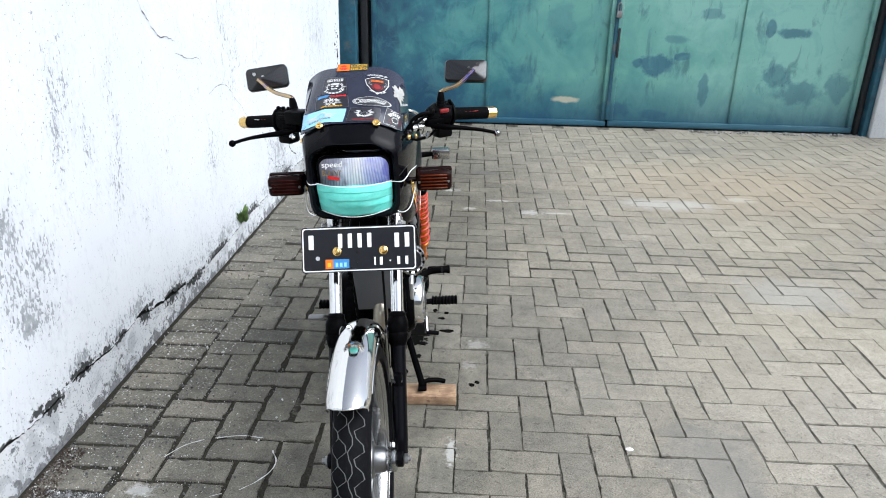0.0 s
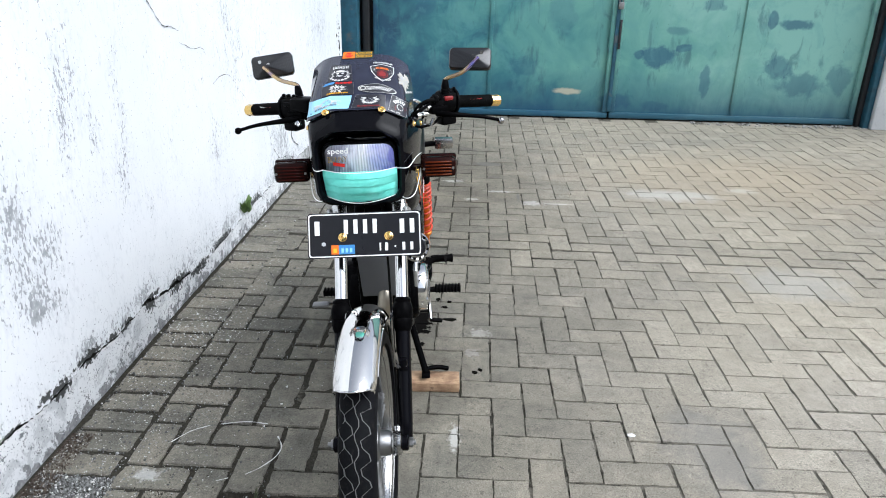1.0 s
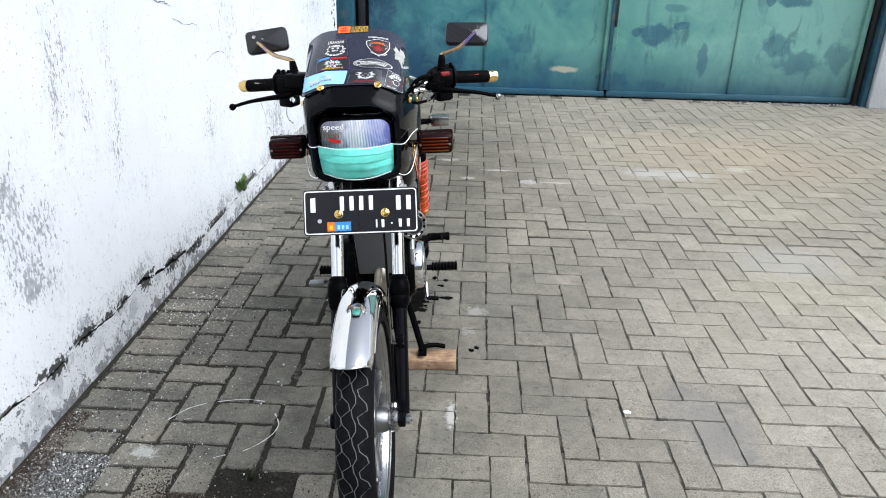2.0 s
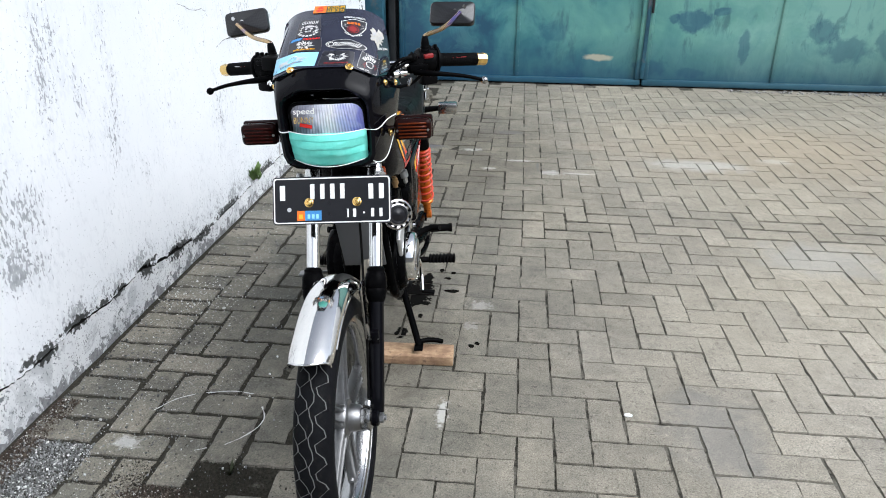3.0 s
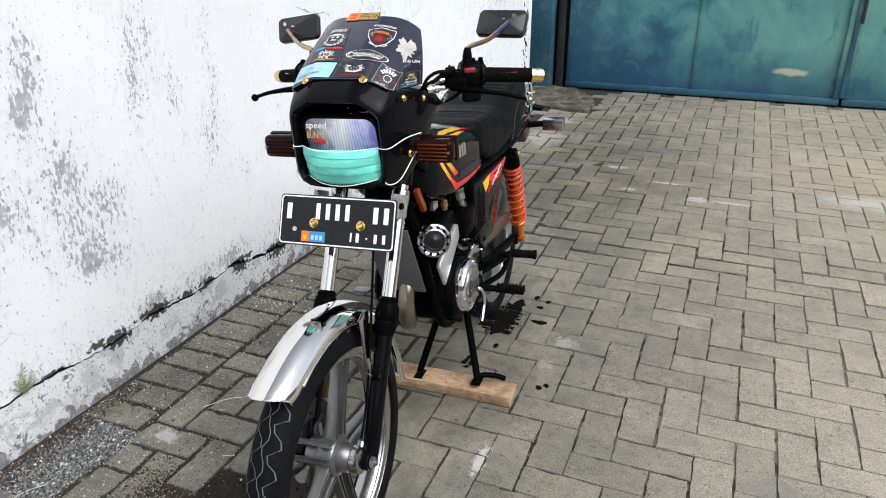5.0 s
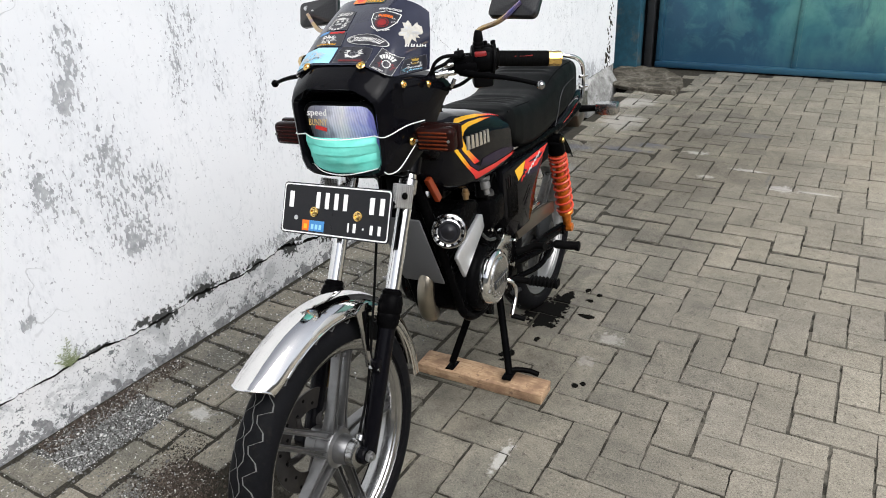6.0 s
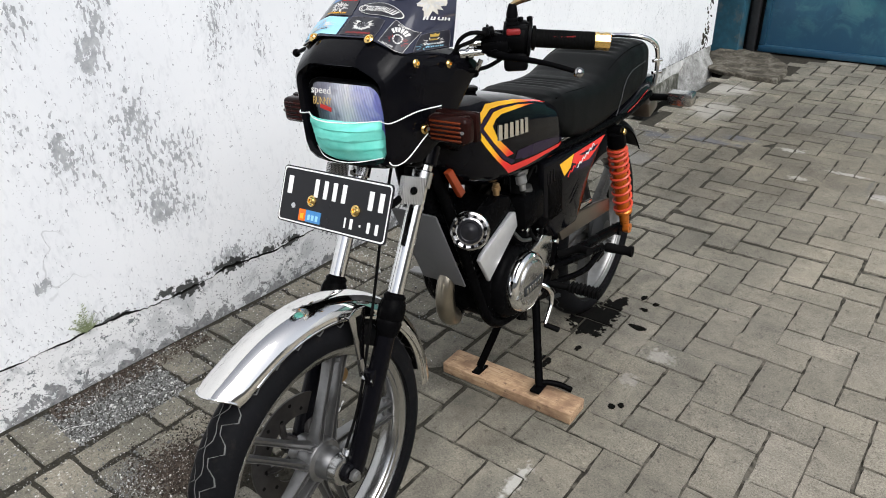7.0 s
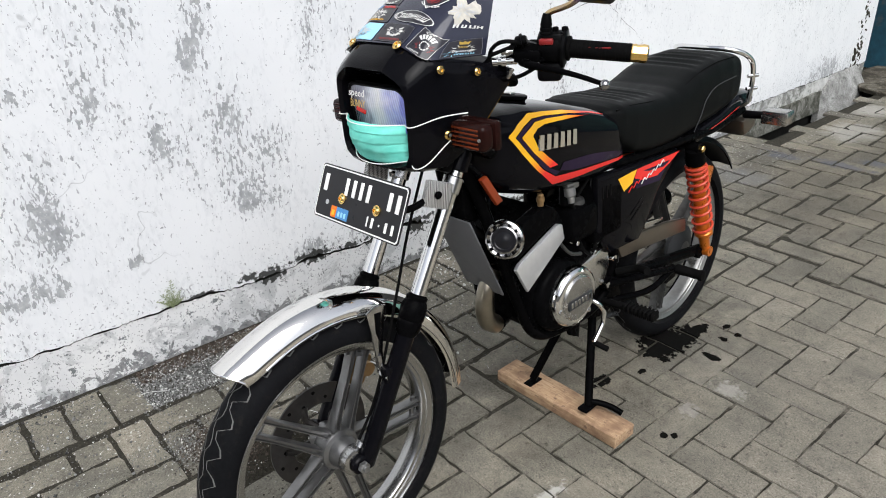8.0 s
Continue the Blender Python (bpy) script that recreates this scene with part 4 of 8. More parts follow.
def gate_leaf(x0, x1, seam):
    bm = bmesh.new()
    for a, b in ((x0, seam), (seam, x1)):
        box(bm, ((a + b) / 2, 0.012, 1.24), (b - a - 0.004, 0.006, 2.42))
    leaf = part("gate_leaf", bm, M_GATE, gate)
    for a, b, c, d in ((x0, x1, 0.012, 0.062), (x0, x1, 2.40, 2.46)):
        bm = bmesh.new()
        box(bm, ((a + b) / 2, -0.005, (c + d) / 2), (b - a, 0.045, d - c), 0.006)
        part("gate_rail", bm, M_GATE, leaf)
    for x in (x0 + 0.025, x1 - 0.025):
        bm = bmesh.new()
        box(bm, (x, -0.005, 1.231), (0.045, 0.04, 2.332), 0.006)
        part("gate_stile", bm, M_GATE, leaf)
    bm = bmesh.new()
    box(bm, (seam, 0.004, 1.231), (0.035, 0.018, 2.33), 0.004)
    part("seam_strip", bm, M_GATE, leaf)
    return leaf


gate_leaf(-0.94, 1.28, 0.15)
gate_leaf(1.30, 3.60, 2.455)
g = bmesh.new()
box(g, (1.29, -0.030, 1.25), (0.035, 0.012, 2.35), 0.003)
part("meeting_strip", g, M_BLUEPOST, gate)
g = bmesh.new()
box(g, (1.30, -0.055, 1.03), (0.05, 0.03, 0.06), 0.006)
tube(g, [(1.285, -0.05, 1.055), (1.285, -0.05, 1.11), (1.30, -0.05, 1.125), (1.315, -0.05, 1.11), (1.315, -0.05, 1.055)], 0.006)
part("padlock", g, M_ALU, gate, "grey metal padlock")
g = bmesh.new()
box(g, (1.32, -0.040, 0.78), (0.02, 0.015, 0.26), 0.004)
part("drop_bolt", g, M_STEELDARK, gate)
g = bmesh.new()
box(g, (1.2, 0.10, 1.4), (4.9, 0.02, 2.9))
tagged(part("gate_backing", g, M_STEELDARK), "dark steel behind the gate leaves", "gate backing", kind="structure").matrix_world = pose(0, GATE_Y, 0, 0, 0, 1.83)

# left steel post, right post and white pier
g = bmesh.new()
box(g, (-1.26, GATE_Y - 0.10, 1.5), (0.40, 0.16, 3.0), 0.008)
tagged(part("gate_post", g, M_BLUEPOST), "chipped blue-green steel gate post", "post", "gate posts")
g = bmesh.new()
box(g, (-1.00, GATE_Y - 0.04, 1.5), (0.06, 0.05, 3.0), 0.004)
tagged(part("gate_post", g, M_STEELDARK), "dark steel gate hinge post", "post", "gate posts")
g = bmesh.new()
box(g, (3.625, GATE_Y + 0.09, 1.5), (0.04, 0.07, 3.0), 0.006)
tagged(part("gate_post", g, M_STEELDARK), "dark rusty steel gate post", "post", "gate posts")
g = bmesh.new()
box(g, (3.675, GATE_Y + 0.06, 1.5), (0.05, 0.14, 3.0), 0.008)
tagged(part("gate_post", g, M_BLUEPOST), "chipped blue-green steel gate post", "post", "gate posts")
g = bmesh.new()
box(g, (5.225, GATE_Y + 0.10, 1.6), (3.04, 0.30, 3.2), 0.012)
tagged(part("wall_back", g, M_WALL), "white painted plaster pier beside the gate", "wall", kind="structure")
g = bmesh.new()
for k in range(170):
    x = 2.0 + 1.7 * rng.random()
    r = rng.uniform(0.003, 0.012)
    box(g, (x, GATE_Y + 0.032 * x - 0.05 - rng.random() * 0.12, r * 0.4), (r * 2, r * 1.6, r), r * 0.25, rotm(rng.uniform(-20, 20), rng.uniform(-20, 20), rng.uniform(0, 180)), 1)
tagged(part("rubble", g, M_CEMENT), "loose grey cement rubble along the gate foot", "rubble", kind="stuff")

# broken cement slab over a drain at the wall's end
g = bmesh.new()
out = [(-1.2, 6.18), (-0.92, 6.03), (-0.74, 5.98), (-0.53, 5.97), (-0.55, 6.30), (-0.62, 6.54), (-0.82, 6.77), (-1.2, 6.80)]
lo = [g.verts.new((x, y, -0.01)) for x, y in out]
hi = [g.verts.new((x + rng.uniform(-0.02, 0.02), y + rng.uniform(-0.02, 0.02), rng.uniform(0.016, 0.034))) for x, y in out]
g.faces.new(hi), g.faces.new(lo[::-1])
for k in range(8):
    g.faces.new((lo[k], lo[(k + 1) % 8], hi[(k + 1) % 8], hi[k]))
bmesh.ops.recalc_face_normals(g, faces=g.faces)
bmesh.ops.bevel(g, geom=g.edges[:], offset=0.006, segments=2, profile=0.5, affect="EDGES")
bmesh.ops.triangulate(g, faces=g.faces[:])
bmesh.ops.subdivide_edges(g, edges=[e for e in g.edges if e.calc_length() > 0.05], cuts=7, use_grid_fill=True)
for v in g.verts:
    k = noise.noise(v.co * 9) + 0.6 * noise.noise(v.co * 24)
    v.co += Vector((0.018 * noise.noise(v.co * 6), 0.018 * noise.noise(v.co * 6 + Vector((3, 0, 0))), 0.010 * k if v.co.z > 0 else 0))
tagged(part("drain_slab", g, M_MOSSY), "broken mossy cement slab at the wall's end", "slab", kind="structure")
g = bmesh.new()
lo = [g.verts.new((x, y, -0.19)) for x, y in ((TR[0], TR[2]), (TR[1], TR[2]), (TR[1], TR[3]), (TR[0], TR[3]))]
hi = [g.verts.new((v.co.x, v.co.y, -0.012)) for v in lo]
g.faces.new(lo)
for k in range(4):
    g.faces.new((lo[k], hi[k], hi[(k + 1) % 4], lo[(k + 1) % 4]))
tagged(part("drain", g, M_MORTAR), "dark open drain between the wall and the pavers", "drain", kind="structure")
g = bmesh.new()
rows = []
for k in range(40):
    y = 4.74 + 1.40 * k / 39
    top = 0.035 + 0.020 * noise.noise((y * 4, 3.0, 0.0))
    out = 0.014 + 0.008 * noise.noise((y * 7, 1.0, 2.0))
    rows.append([Vector((-1.150, y, top)), Vector((-1.126, y, top)), Vector((-1.120, y, top - 0.012)), Vector((-1.126 + out * 0.6, y, -0.03)), Vector((-1.126 + out, y, -0.09)), Vector((-1.150, y, -0.09))])
ring_loft(g, rows)
tagged(part("wall_left_apron", g, M_APRON), "stained grey cement lip at the wall's foot beside the drain", "wall", kind="structure")
g = bmesh.new()
rows = []
for k in range(16):
    y = 5.72 + 0.46 * k / 15
    w = min(1, (y - 5.70) / 0.16)
    top = 0.12 * w + 0.03 * noise.noise((y * 8, 5.0, 0.0)) + 0.10 * max(0, y - 6.0)
    out = 0.055 * w + 0.14 * max(0, y - 5.80) + 0.008 * noise.noise((y * 12, 2.0, 2.0))
    rows.append([Vector((-1.150, y, top)), Vector((-1.124, y, top)), Vector((-1.118 + out * 0.25, y, top * 0.7)), Vector((-1.122 + out * 0.8, y, 0.01)), Vector((-1.120 + out, y, -0.17)), Vector((-1.150, y, -0.17))])
ring_loft(g, rows)
tagged(part("wall_end_block", g, M_BLOCK), "rough grey cement block closing the drain at the wall's end", "wall", kind="structure")
g = bmesh.new()
for k in range(190):
    z = 0.03 + 1.0 * (k / 190) ** 1.7
    r = rng.uniform(0.004, 0.020) * (1.25 - k / 210) * (1.0 if rng.random() > 0.15 else 1.7)
    lean = 0.10 * max(0, 0.35 - z)
    bmesh.ops.create_icosphere(g, subdivisions=1, radius=r, matrix=Matrix.Translation((WALL_X - 0.006 + rng.uniform(0, 0.008), 6.20 - lean + rng.gauss(0, 0.035), z)) @ rotm(rng.uniform(-40, 40), 0, 0).to_4x4() @ Matrix.Diagonal((0.45, rng.uniform(0.5, 1.2), rng.uniform(0.6, 1.8), 1)))
for v in g.verts:
    v.co += Vector((0, 0.010 * noise.noise(v.co * 60), 0.010 * noise.noise(v.co * 60 + Vector((9, 0, 0)))))
tagged(part("broken_wall_edge", g, M_MOSSDARK), "crumbled dark edge of the plaster at the wall's end", "wall edge", kind="structure")

# ---- the motorcycle: x to its left, y to its rear, z up, origin on the ground below the front axle ----
BIKE = pose(-0.0886, 1.44, 0, 0, -3.0, 4.5)
bike = thing("motorcycle", BIKE, "black parked motorcycle with yellow-red tank stripes on centre stand", "motorcycle")
WHEEL_R, AXLE = 0.298, Vector((-0.006, 0.013, 0.298))
RAKE = 0.572


def fork_at(z, dy=0.0):
    return 0.034 + RAKE * (z - 0.302) + dy


STEER_P, STEER_AX = Vector((0, fork_at(0.8, 0.05), 0.8)), Vector((0, RAKE, 1)).normalized()
STEER = Matrix.Translation(STEER_P + Vector((-0.003, 0, 0))) @ Matrix.Rotation(radians(-1.3), 4, STEER_AX) @ Matrix.Translation(-STEER_P)


def body(name, bm, mat, parent=None, label="", sharp=38):
    return part(name, bm, mat, parent or bike, label, sharp)


def steered(name, bm, mat, parent=None, label="", sharp=38):
    ob = part(name, bm, mat, parent or bike, label, sharp)
    if parent is None:
        ob.matrix_local = STEER
    return ob


def revolve(bm, c, prof, seg=64, a0=0.0, a1=360.0):
    """A closed profile of (x, r) turned about the x axis through c; angles from +y towards +z."""
    full = abs(a1 - a0) >= 359.9
    n = seg if full else seg + 1
    rows = []
    for k in range(n):
        a = radians(a0 + (a1 - a0) * k / seg)
        rows.append([bm.verts.new((c[0] + x, c[1] + r * math.cos(a), c[2] + r * math.sin(a))) for x, r in prof])
    m = len(prof)
    for k in range(seg):
        p, q = rows[k], rows[(k + 1) % n]
        for j in range(m):
            bm.faces.new((p[j], p[(j + 1) % m], q[(j + 1) % m], q[j]))
    if not full:
        bm.faces.new(rows[0]), bm.faces.new(rows[-1][::-1])
    bmesh.ops.recalc_face_normals(bm, faces=bm.faces)
    return bm


def wheel(c, tyre_w, tyre_r, put, name, grooves, spin, rim_mat=M_RIM, lip_mat=M_ALUBRIGHT, spoke_mat=M_SPOKE):
    rim_r = 0.2415
    bm = bmesh.new()
    half = [(0.031, rim_r + 0.006), (0.031, rim_r - 0.003), (0.0285, rim_r - 0.006), (0.0265, rim_r - 0.013), (0.0235, rim_r - 0.0145), (0.0225, rim_r - 0.021), (0.0150, rim_r - 0.026)]
    revolve(bm, c, [(-0.031, rim_r + 0.006), (-0.027, rim_r + 0.010), (-0.023, rim_r + 0.004), (-0.020, rim_r - 0.006), (0.020, rim_r - 0.006), (0.023, rim_r + 0.004), (0.027, rim_r + 0.010)] + half + [(-x, r) for x, r in half[::-1][:-1]], 96)
    w = put(name, bm, rim_mat, None, "cast alloy rim with bright lip")
    for sx in (-1, 1):
        bm = bmesh.new()
        revolve(bm, c, [(sx * 0.0300, rim_r + 0.011), (sx * 0.0322, rim_r + 0.0105), (sx * 0.0325, rim_r + 0.002), (sx * 0.0322, rim_r - 0.001), (sx * 0.0300, rim_r)], 72)
        put("rim_lip", bm, lip_mat, w, "bright machined rim lip")
    bm = bmesh.new()
    h = tyre_w / 2
    prof = [(-0.024, rim_r + 0.004)] + [(-h * math.sin(radians(a)) , (tyre_r - 0.040) + 0.040 * math.cos(radians(a))) for a in range(115, -116, -14)] + [(0.024, rim_r + 0.004)]
    revolve(bm, c, prof, 72)
    put("tyre", bm, M_TYRE, w)
    # zigzag tread grooves, dusty
    for off, ph in grooves:
        bm = bmesh.new()
        n = 132
        A, B = [], []
        for k in range(n):
            th = 2 * math.pi * k / n
            zig = (0.0105, 0.0050, 0.0075)[ph % 3] * (-1, -0.70, 0.70, 1)[(k + ph) % 4] + 0.0008 * math.sin(k * 1.7 + ph)
            for lst, dd in ((A, -0.0010), (B, 0.0010)):
                x = off + zig + dd
                s = max(-1, min(1, x / h))
                r = tyre_r - 0.040 + 0.040 * math.sqrt(1 - s * s) + 0.0014
                lst.append(bm.verts.new((c[0] + x, c[1] + r * math.cos(th), c[2] + r * math.sin(th))))
        for k in range(n):
            j = (k + 1) % n
            bm.faces.new((A[k], A[j], B[j], B[k]))
        put("tread_groove", bm, M_TREAD, w)
    bm = bmesh.new()
    lathe(bm, c, (1, 0, 0), [(-0.055, 0.02), (-0.052, 0.034), (-0.03, 0.036), (-0.018, 0.046), (0.012, 0.046), (0.018, 0.043), (0.022, 0.034), (0.044, 0.031), (0.050, 0.026), (0.060, 0.024), (0.063, 0.016)], 32)
    put("hub", bm, spoke_mat, w)
    for k in range(5):
        th0 = radians(spin + 72 * k)
        bm = bmesh.new()
        for s in (-1, 1):
            pts = []
            for r, sp, hw, tx in ((0.036, 0.019, 0.0090, 0.016), (0.075, 0.0180, 0.0062, 0.013), (0.16, 0.0165, 0.0050, 0.0115), (0.205, 0.0165, 0.0062, 0.012), (0.227, 0.0190, 0.0110, 0.014)):
                d, n = Vector((0, math.cos(th0), math.sin(th0))), Vector((0, -math.sin(th0), math.cos(th0)))
                m = Vector(c) + d * r + n * sp * s
                face = [(1.0, 0.75), (0.85, 1.0), (0.55, 1.0), (0.38, 0.45), (-0.38, 0.45), (-0.55, 1.0), (-0.85, 1.0), (-1.0, 0.75)]
                pts.append([m + n * hw * a + Vector((tx * b, 0, 0)) for a, b in face] + [m + n * hw * a - Vector((tx * b, 0, 0)) for a, b in face[::-1]])
            ring_loft(bm, pts)
        d, n = Vector((0, math.cos(th0), math.sin(th0))), Vector((0, -math.sin(th0), math.cos(th0)))
        tube(bm, [Vector(c) + d * 0.208 + n * 0.03, Vector(c) + d * 0.203, Vector(c) + d * 0.208 - n * 0.03], 0.006, 8, 4)
        put("spoke", bm, spoke_mat, w)
    return w


fw = wheel(AXLE, 0.084, WHEEL_R, steered, "front_wheel", [(-0.030, 2), (-0.014, 0), (0.004, 1), (0.022, 0)], 66)
bm = bmesh.new()
revolve(bm, AXLE + Vector((-0.062, 0, 0)), [(-0.002, 0.072), (0.002, 0.072), (0.002, 0.118), (-0.002, 0.118)], 48)
disc = steered("brake_disc", bm, M_DISC, fw, "dark drilled steel brake disc")
for k in range(20):
    a, r = 2 * math.pi * k / 20, (0.086, 0.104)[k % 2]
    bm = bmesh.new()
    c = AXLE + Vector((-0.062, r * math.cos(a), r * math.sin(a)))
    cyl(bm, c - Vector((0.0026, 0, 0)), c + Vector((0.0026, 0, 0)), 0.0042, seg=8)
    ob = part("disc_hole", bm, M_BLACKPL, fw)
for k in range(5):
    a = radians(36 + 72 * k)
    d, n = Vector((0, math.cos(a), math.sin(a))), Vector((0, -math.sin(a), math.cos(a)))
    bm = bmesh.new()
    tube(bm, [AXLE + Vector((-0.050, 0, 0)) + d * 0.03, AXLE + Vector((-0.060, 0, 0)) + d * 0.055 + n * 0.01, AXLE + Vector((-0.062, 0, 0)) + d * 0.085], 0.008, 8, 4)
    part("disc_carrier_arm", bm, M_DISC, fw)
bm = bmesh.new()
box(bm, AXLE + Vector((-0.07, 0.120, 0.105)), (0.042, 0.042, 0.075), 0.010, rotm(-30))
cyl(bm, AXLE + Vector((-0.045, 0.125, 0.112)), AXLE + Vector((-0.03, 0.125, 0.112)), 0.016)
steered("brake_caliper", bm, M_RUST, None, "worn gold brake caliper")
bm = bmesh.new()
lathe(bm, AXLE + Vector((0.05, 0, 0)), (1, 0, 0), [(0, 0.030), (0.004, 0.032), (0.022, 0.030), (0.026, 0.022)], 24)
cyl(bm, AXLE + Vector((0.062, -0.018, -0.02)), AXLE + Vector((0.062, 0.025, 0.03)), 0.011)
steered("speedometer_drive", bm, M_RIM)
bm = bmesh.new()
cyl(bm, AXLE + Vector((-0.110, 0, 0)), AXLE + Vector((0.108, 0, 0)), 0.0065, seg=12)
cyl(bm, AXLE + Vector((0.092, 0, 0)), AXLE + Vector((0.102, 0, 0)), 0.0125, seg=6, bevel=0.001)
cyl(bm, AXLE + Vector((-0.102, 0, 0)), AXLE + Vector((-0.092, 0, 0)), 0.0125, seg=6, bevel=0.001)
steered("front_axle", bm, M_ALU)

# fork
for s in (1, -1):
    x = 0.078 * s - 0.002
    bm = bmesh.new()
    P = lambda z, dy=0.0: (x, fork_at(z, dy), z)
    zz = [(0.285, 0.012), (0.292, 0.018), (0.33, 0.0190), (0.52, 0.0190), (0.545, 0.0205)]
    ring_loft(bm, [circle_ring(P(z), STEER_AX, r, 20) for z, r in zz])
    cyl(bm, AXLE + Vector((x - 0.015, 0, 0)), AXLE + Vector((x + 0.015, 0, 0)), 0.020, seg=20, bevel=0.003)
    box(bm, (x, fork_at(0.462, -0.018), 0.462), (0.022, 0.02, 0.04), 0.005)
    leg = steered("fork_leg", bm, M_BLACK, None, "gloss black lower fork leg")
    bm = bmesh.new()
    ring_loft(bm, [circle_ring(P(z), STEER_AX, r, 20) for z, r in ((0.528, 0.0195), (0.536, 0.0235), (0.552, 0.0265), (0.556, 0.0250), (0.560, 0.0272), (0.578, 0.0272), (0.588, 0.0245), (0.592, 0.0215), (0.598, 0.0225), (0.603, 0.017))])
    steered("dust_seal", bm, M_BLACKMET, leg)
    bm = bmesh.new()
    cyl(bm, P(0.60), P(1.02), 0.0163, seg=24)
    steered("fork_tube", bm, M_CHROME, leg, "chrome upper fork tube")
    bm = bmesh.new()
    cyl(bm, P(0.824), P(0.925), 0.0235, seg=20, bevel=0.003)
    steered("fork_cover", bm, M_BLACK, leg, "black headlamp bracket round the fork tube")
    bm = bmesh.new()
    cyl(bm, P(0.785), P(0.815), 0.0205, seg=20, bevel=0.002)
    cyl(bm, (x, fork_at(0.80, -0.03), 0.80), (x, fork_at(0.80, 0.028), 0.80), 0.006, seg=10)
    steered("plate_clamp", bm, M_ALUBRIGHT, leg, "knurled alloy clamp on the fork tube")
for z, h in ((0.865, 0.03), (0.99, 0.022)):
    bm = bmesh.new()
    box(bm, (0, fork_at(z, 0.02), z), (0.235, 0.085, h), 0.012, rotm(-30))
    steered("fork_yoke", bm, M_BLACKMET)

# plain black box added to fill the dark space under the cowl
bm = bmesh.new()
box(bm, (0, 0.325, 0.885), (0.175, 0.030, 0.120), 0.008, rotm(-25))
steered("lamp_filler", bm, M_BLACKPL, None, "black filler box behind the number plate")

# front mudguard
bm = bmesh.new()
sec = [(-0.047, 0.306), (-0.0485, 0.314), (-0.046, 0.323), (-0.038, 0.336), (-0.025, 0.345), (-0.012, 0.349), (0, 0.350), (0.012, 0.349), (0.025, 0.345), (0.038, 0.336), (0.046, 0.323), (0.0485, 0.314), (0.047, 0.306)]
inner = [(x * 0.955, r - 0.003) for x, r in sec[::-1]]
prof = sec + inner
rows = []
for k in range(61):
    t = k / 60
    ang = radians(0 + 123.5 * t)
    flare = 0.010 * max(0, (t - 0.86) / 0.14) ** 2
    wid = 1.0 - 0.16 * max(0, (0.30 - t) / 0.30)
    tip = max(0, (t - 0.965) / 0.035)
    bow = radians(2.6) * max(0, (t - 0.80) / 0.20)
    rows.append([Vector((x * wid * (1 - 0.10 * tip * tip) - 0.008, AXLE.y + (r + flare - 0.005) * math.cos(ang + bow * (1 - (x / 0.0485) ** 2)), AXLE.z + (r + flare - 0.005) * math.sin(ang + bow * (1 - (x / 0.0485) ** 2)))) for x, r in prof])
ring_loft(bm, rows)
mud = steered("front_mudguard", bm, M_CHROME2, None, "polished chrome front mudguard")
bm = bmesh.new()
for s in (-1, 1):
    edge = [(0.048 * s - 0.008, AXLE.y + 0.305 * math.cos(radians(a)), AXLE.z + 0.305 * math.sin(radians(a))) for a in range(2, 119, 6)]
    tube(bm, edge, 0.0024, 8, 2)
tube(bm, [p for p in rows[-1][:13]], 0.0022, 8, 2)
steered("rolled_edge", bm, M_CHROME, mud)
for s in (1, -1):
    bm = bmesh.new()
    slab_yz(bm, [(0.090, 0.599), (0.112, 0.608), (0.138, 0.602), (0.128, 0.560), (0.117, 0.505), (0.115, 0.462), (0.099, 0.462), (0.100, 0.505), (0.097, 0.555)], 0.052 * s, 0.058 * s, 0.002)
    tube(bm, [(0.056 * s, 0.108, 0.500), (0.062 * s, 0.106, 0.475), (0.076 * s, fork_at(0.462, -0.016), 0.462)], 0.0065, 10, 6)
    cyl(bm, (0.06 * s, fork_at(0.462, -0.02), 0.462), (0.086 * s, fork_at(0.462, -0.02), 0.462), 0.008, seg=8)
    stay = steered("mudguard_stay", bm, M_HORN, None, "polished forked mudguard stay")
    bm = bmesh.new()
    slab_yz(bm, [(0.108, 0.594), (0.124, 0.592), (0.118, 0.556), (0.111, 0.532), (0.106, 0.552)], 0.0575 * s, 0.0592 * s, 0.0006)
    part("stay_hollow", bm, M_BLACKMET, stay)

# number plate with unreadable bars
PL = Matrix.Translation((0.002, 0.146, 0.801)) @ pose(0, 0, 0, 65.4, 0, 0)
bm = bmesh.new()
rr = rounded(0.272, 0.108, 0.008)
ring_loft(bm, [[PL @ Vector((a, b, z)) for a, b in rr] for z in (-0.0015, 0.0)])
plate = steered("number_plate", bm, M_PLATE, None, "black number plate with white border and plain bars")
bm = bmesh.new()
o, i = rounded(0.267, 0.103, 0.007), rounded(0.2615, 0.0975, 0.006)
A, B = [bm.verts.new(PL @ Vector((a, b, 0.0012))) for a, b in o], [bm.verts.new(PL @ Vector((a, b, 0.0012))) for a, b in i]
for k in range(len(o)):
    j = (k + 1) % len(o)
    bm.faces.new((A[k], A[j], B[j], B[k]))
steered("plate_border", bm, M_WHITE, plate)
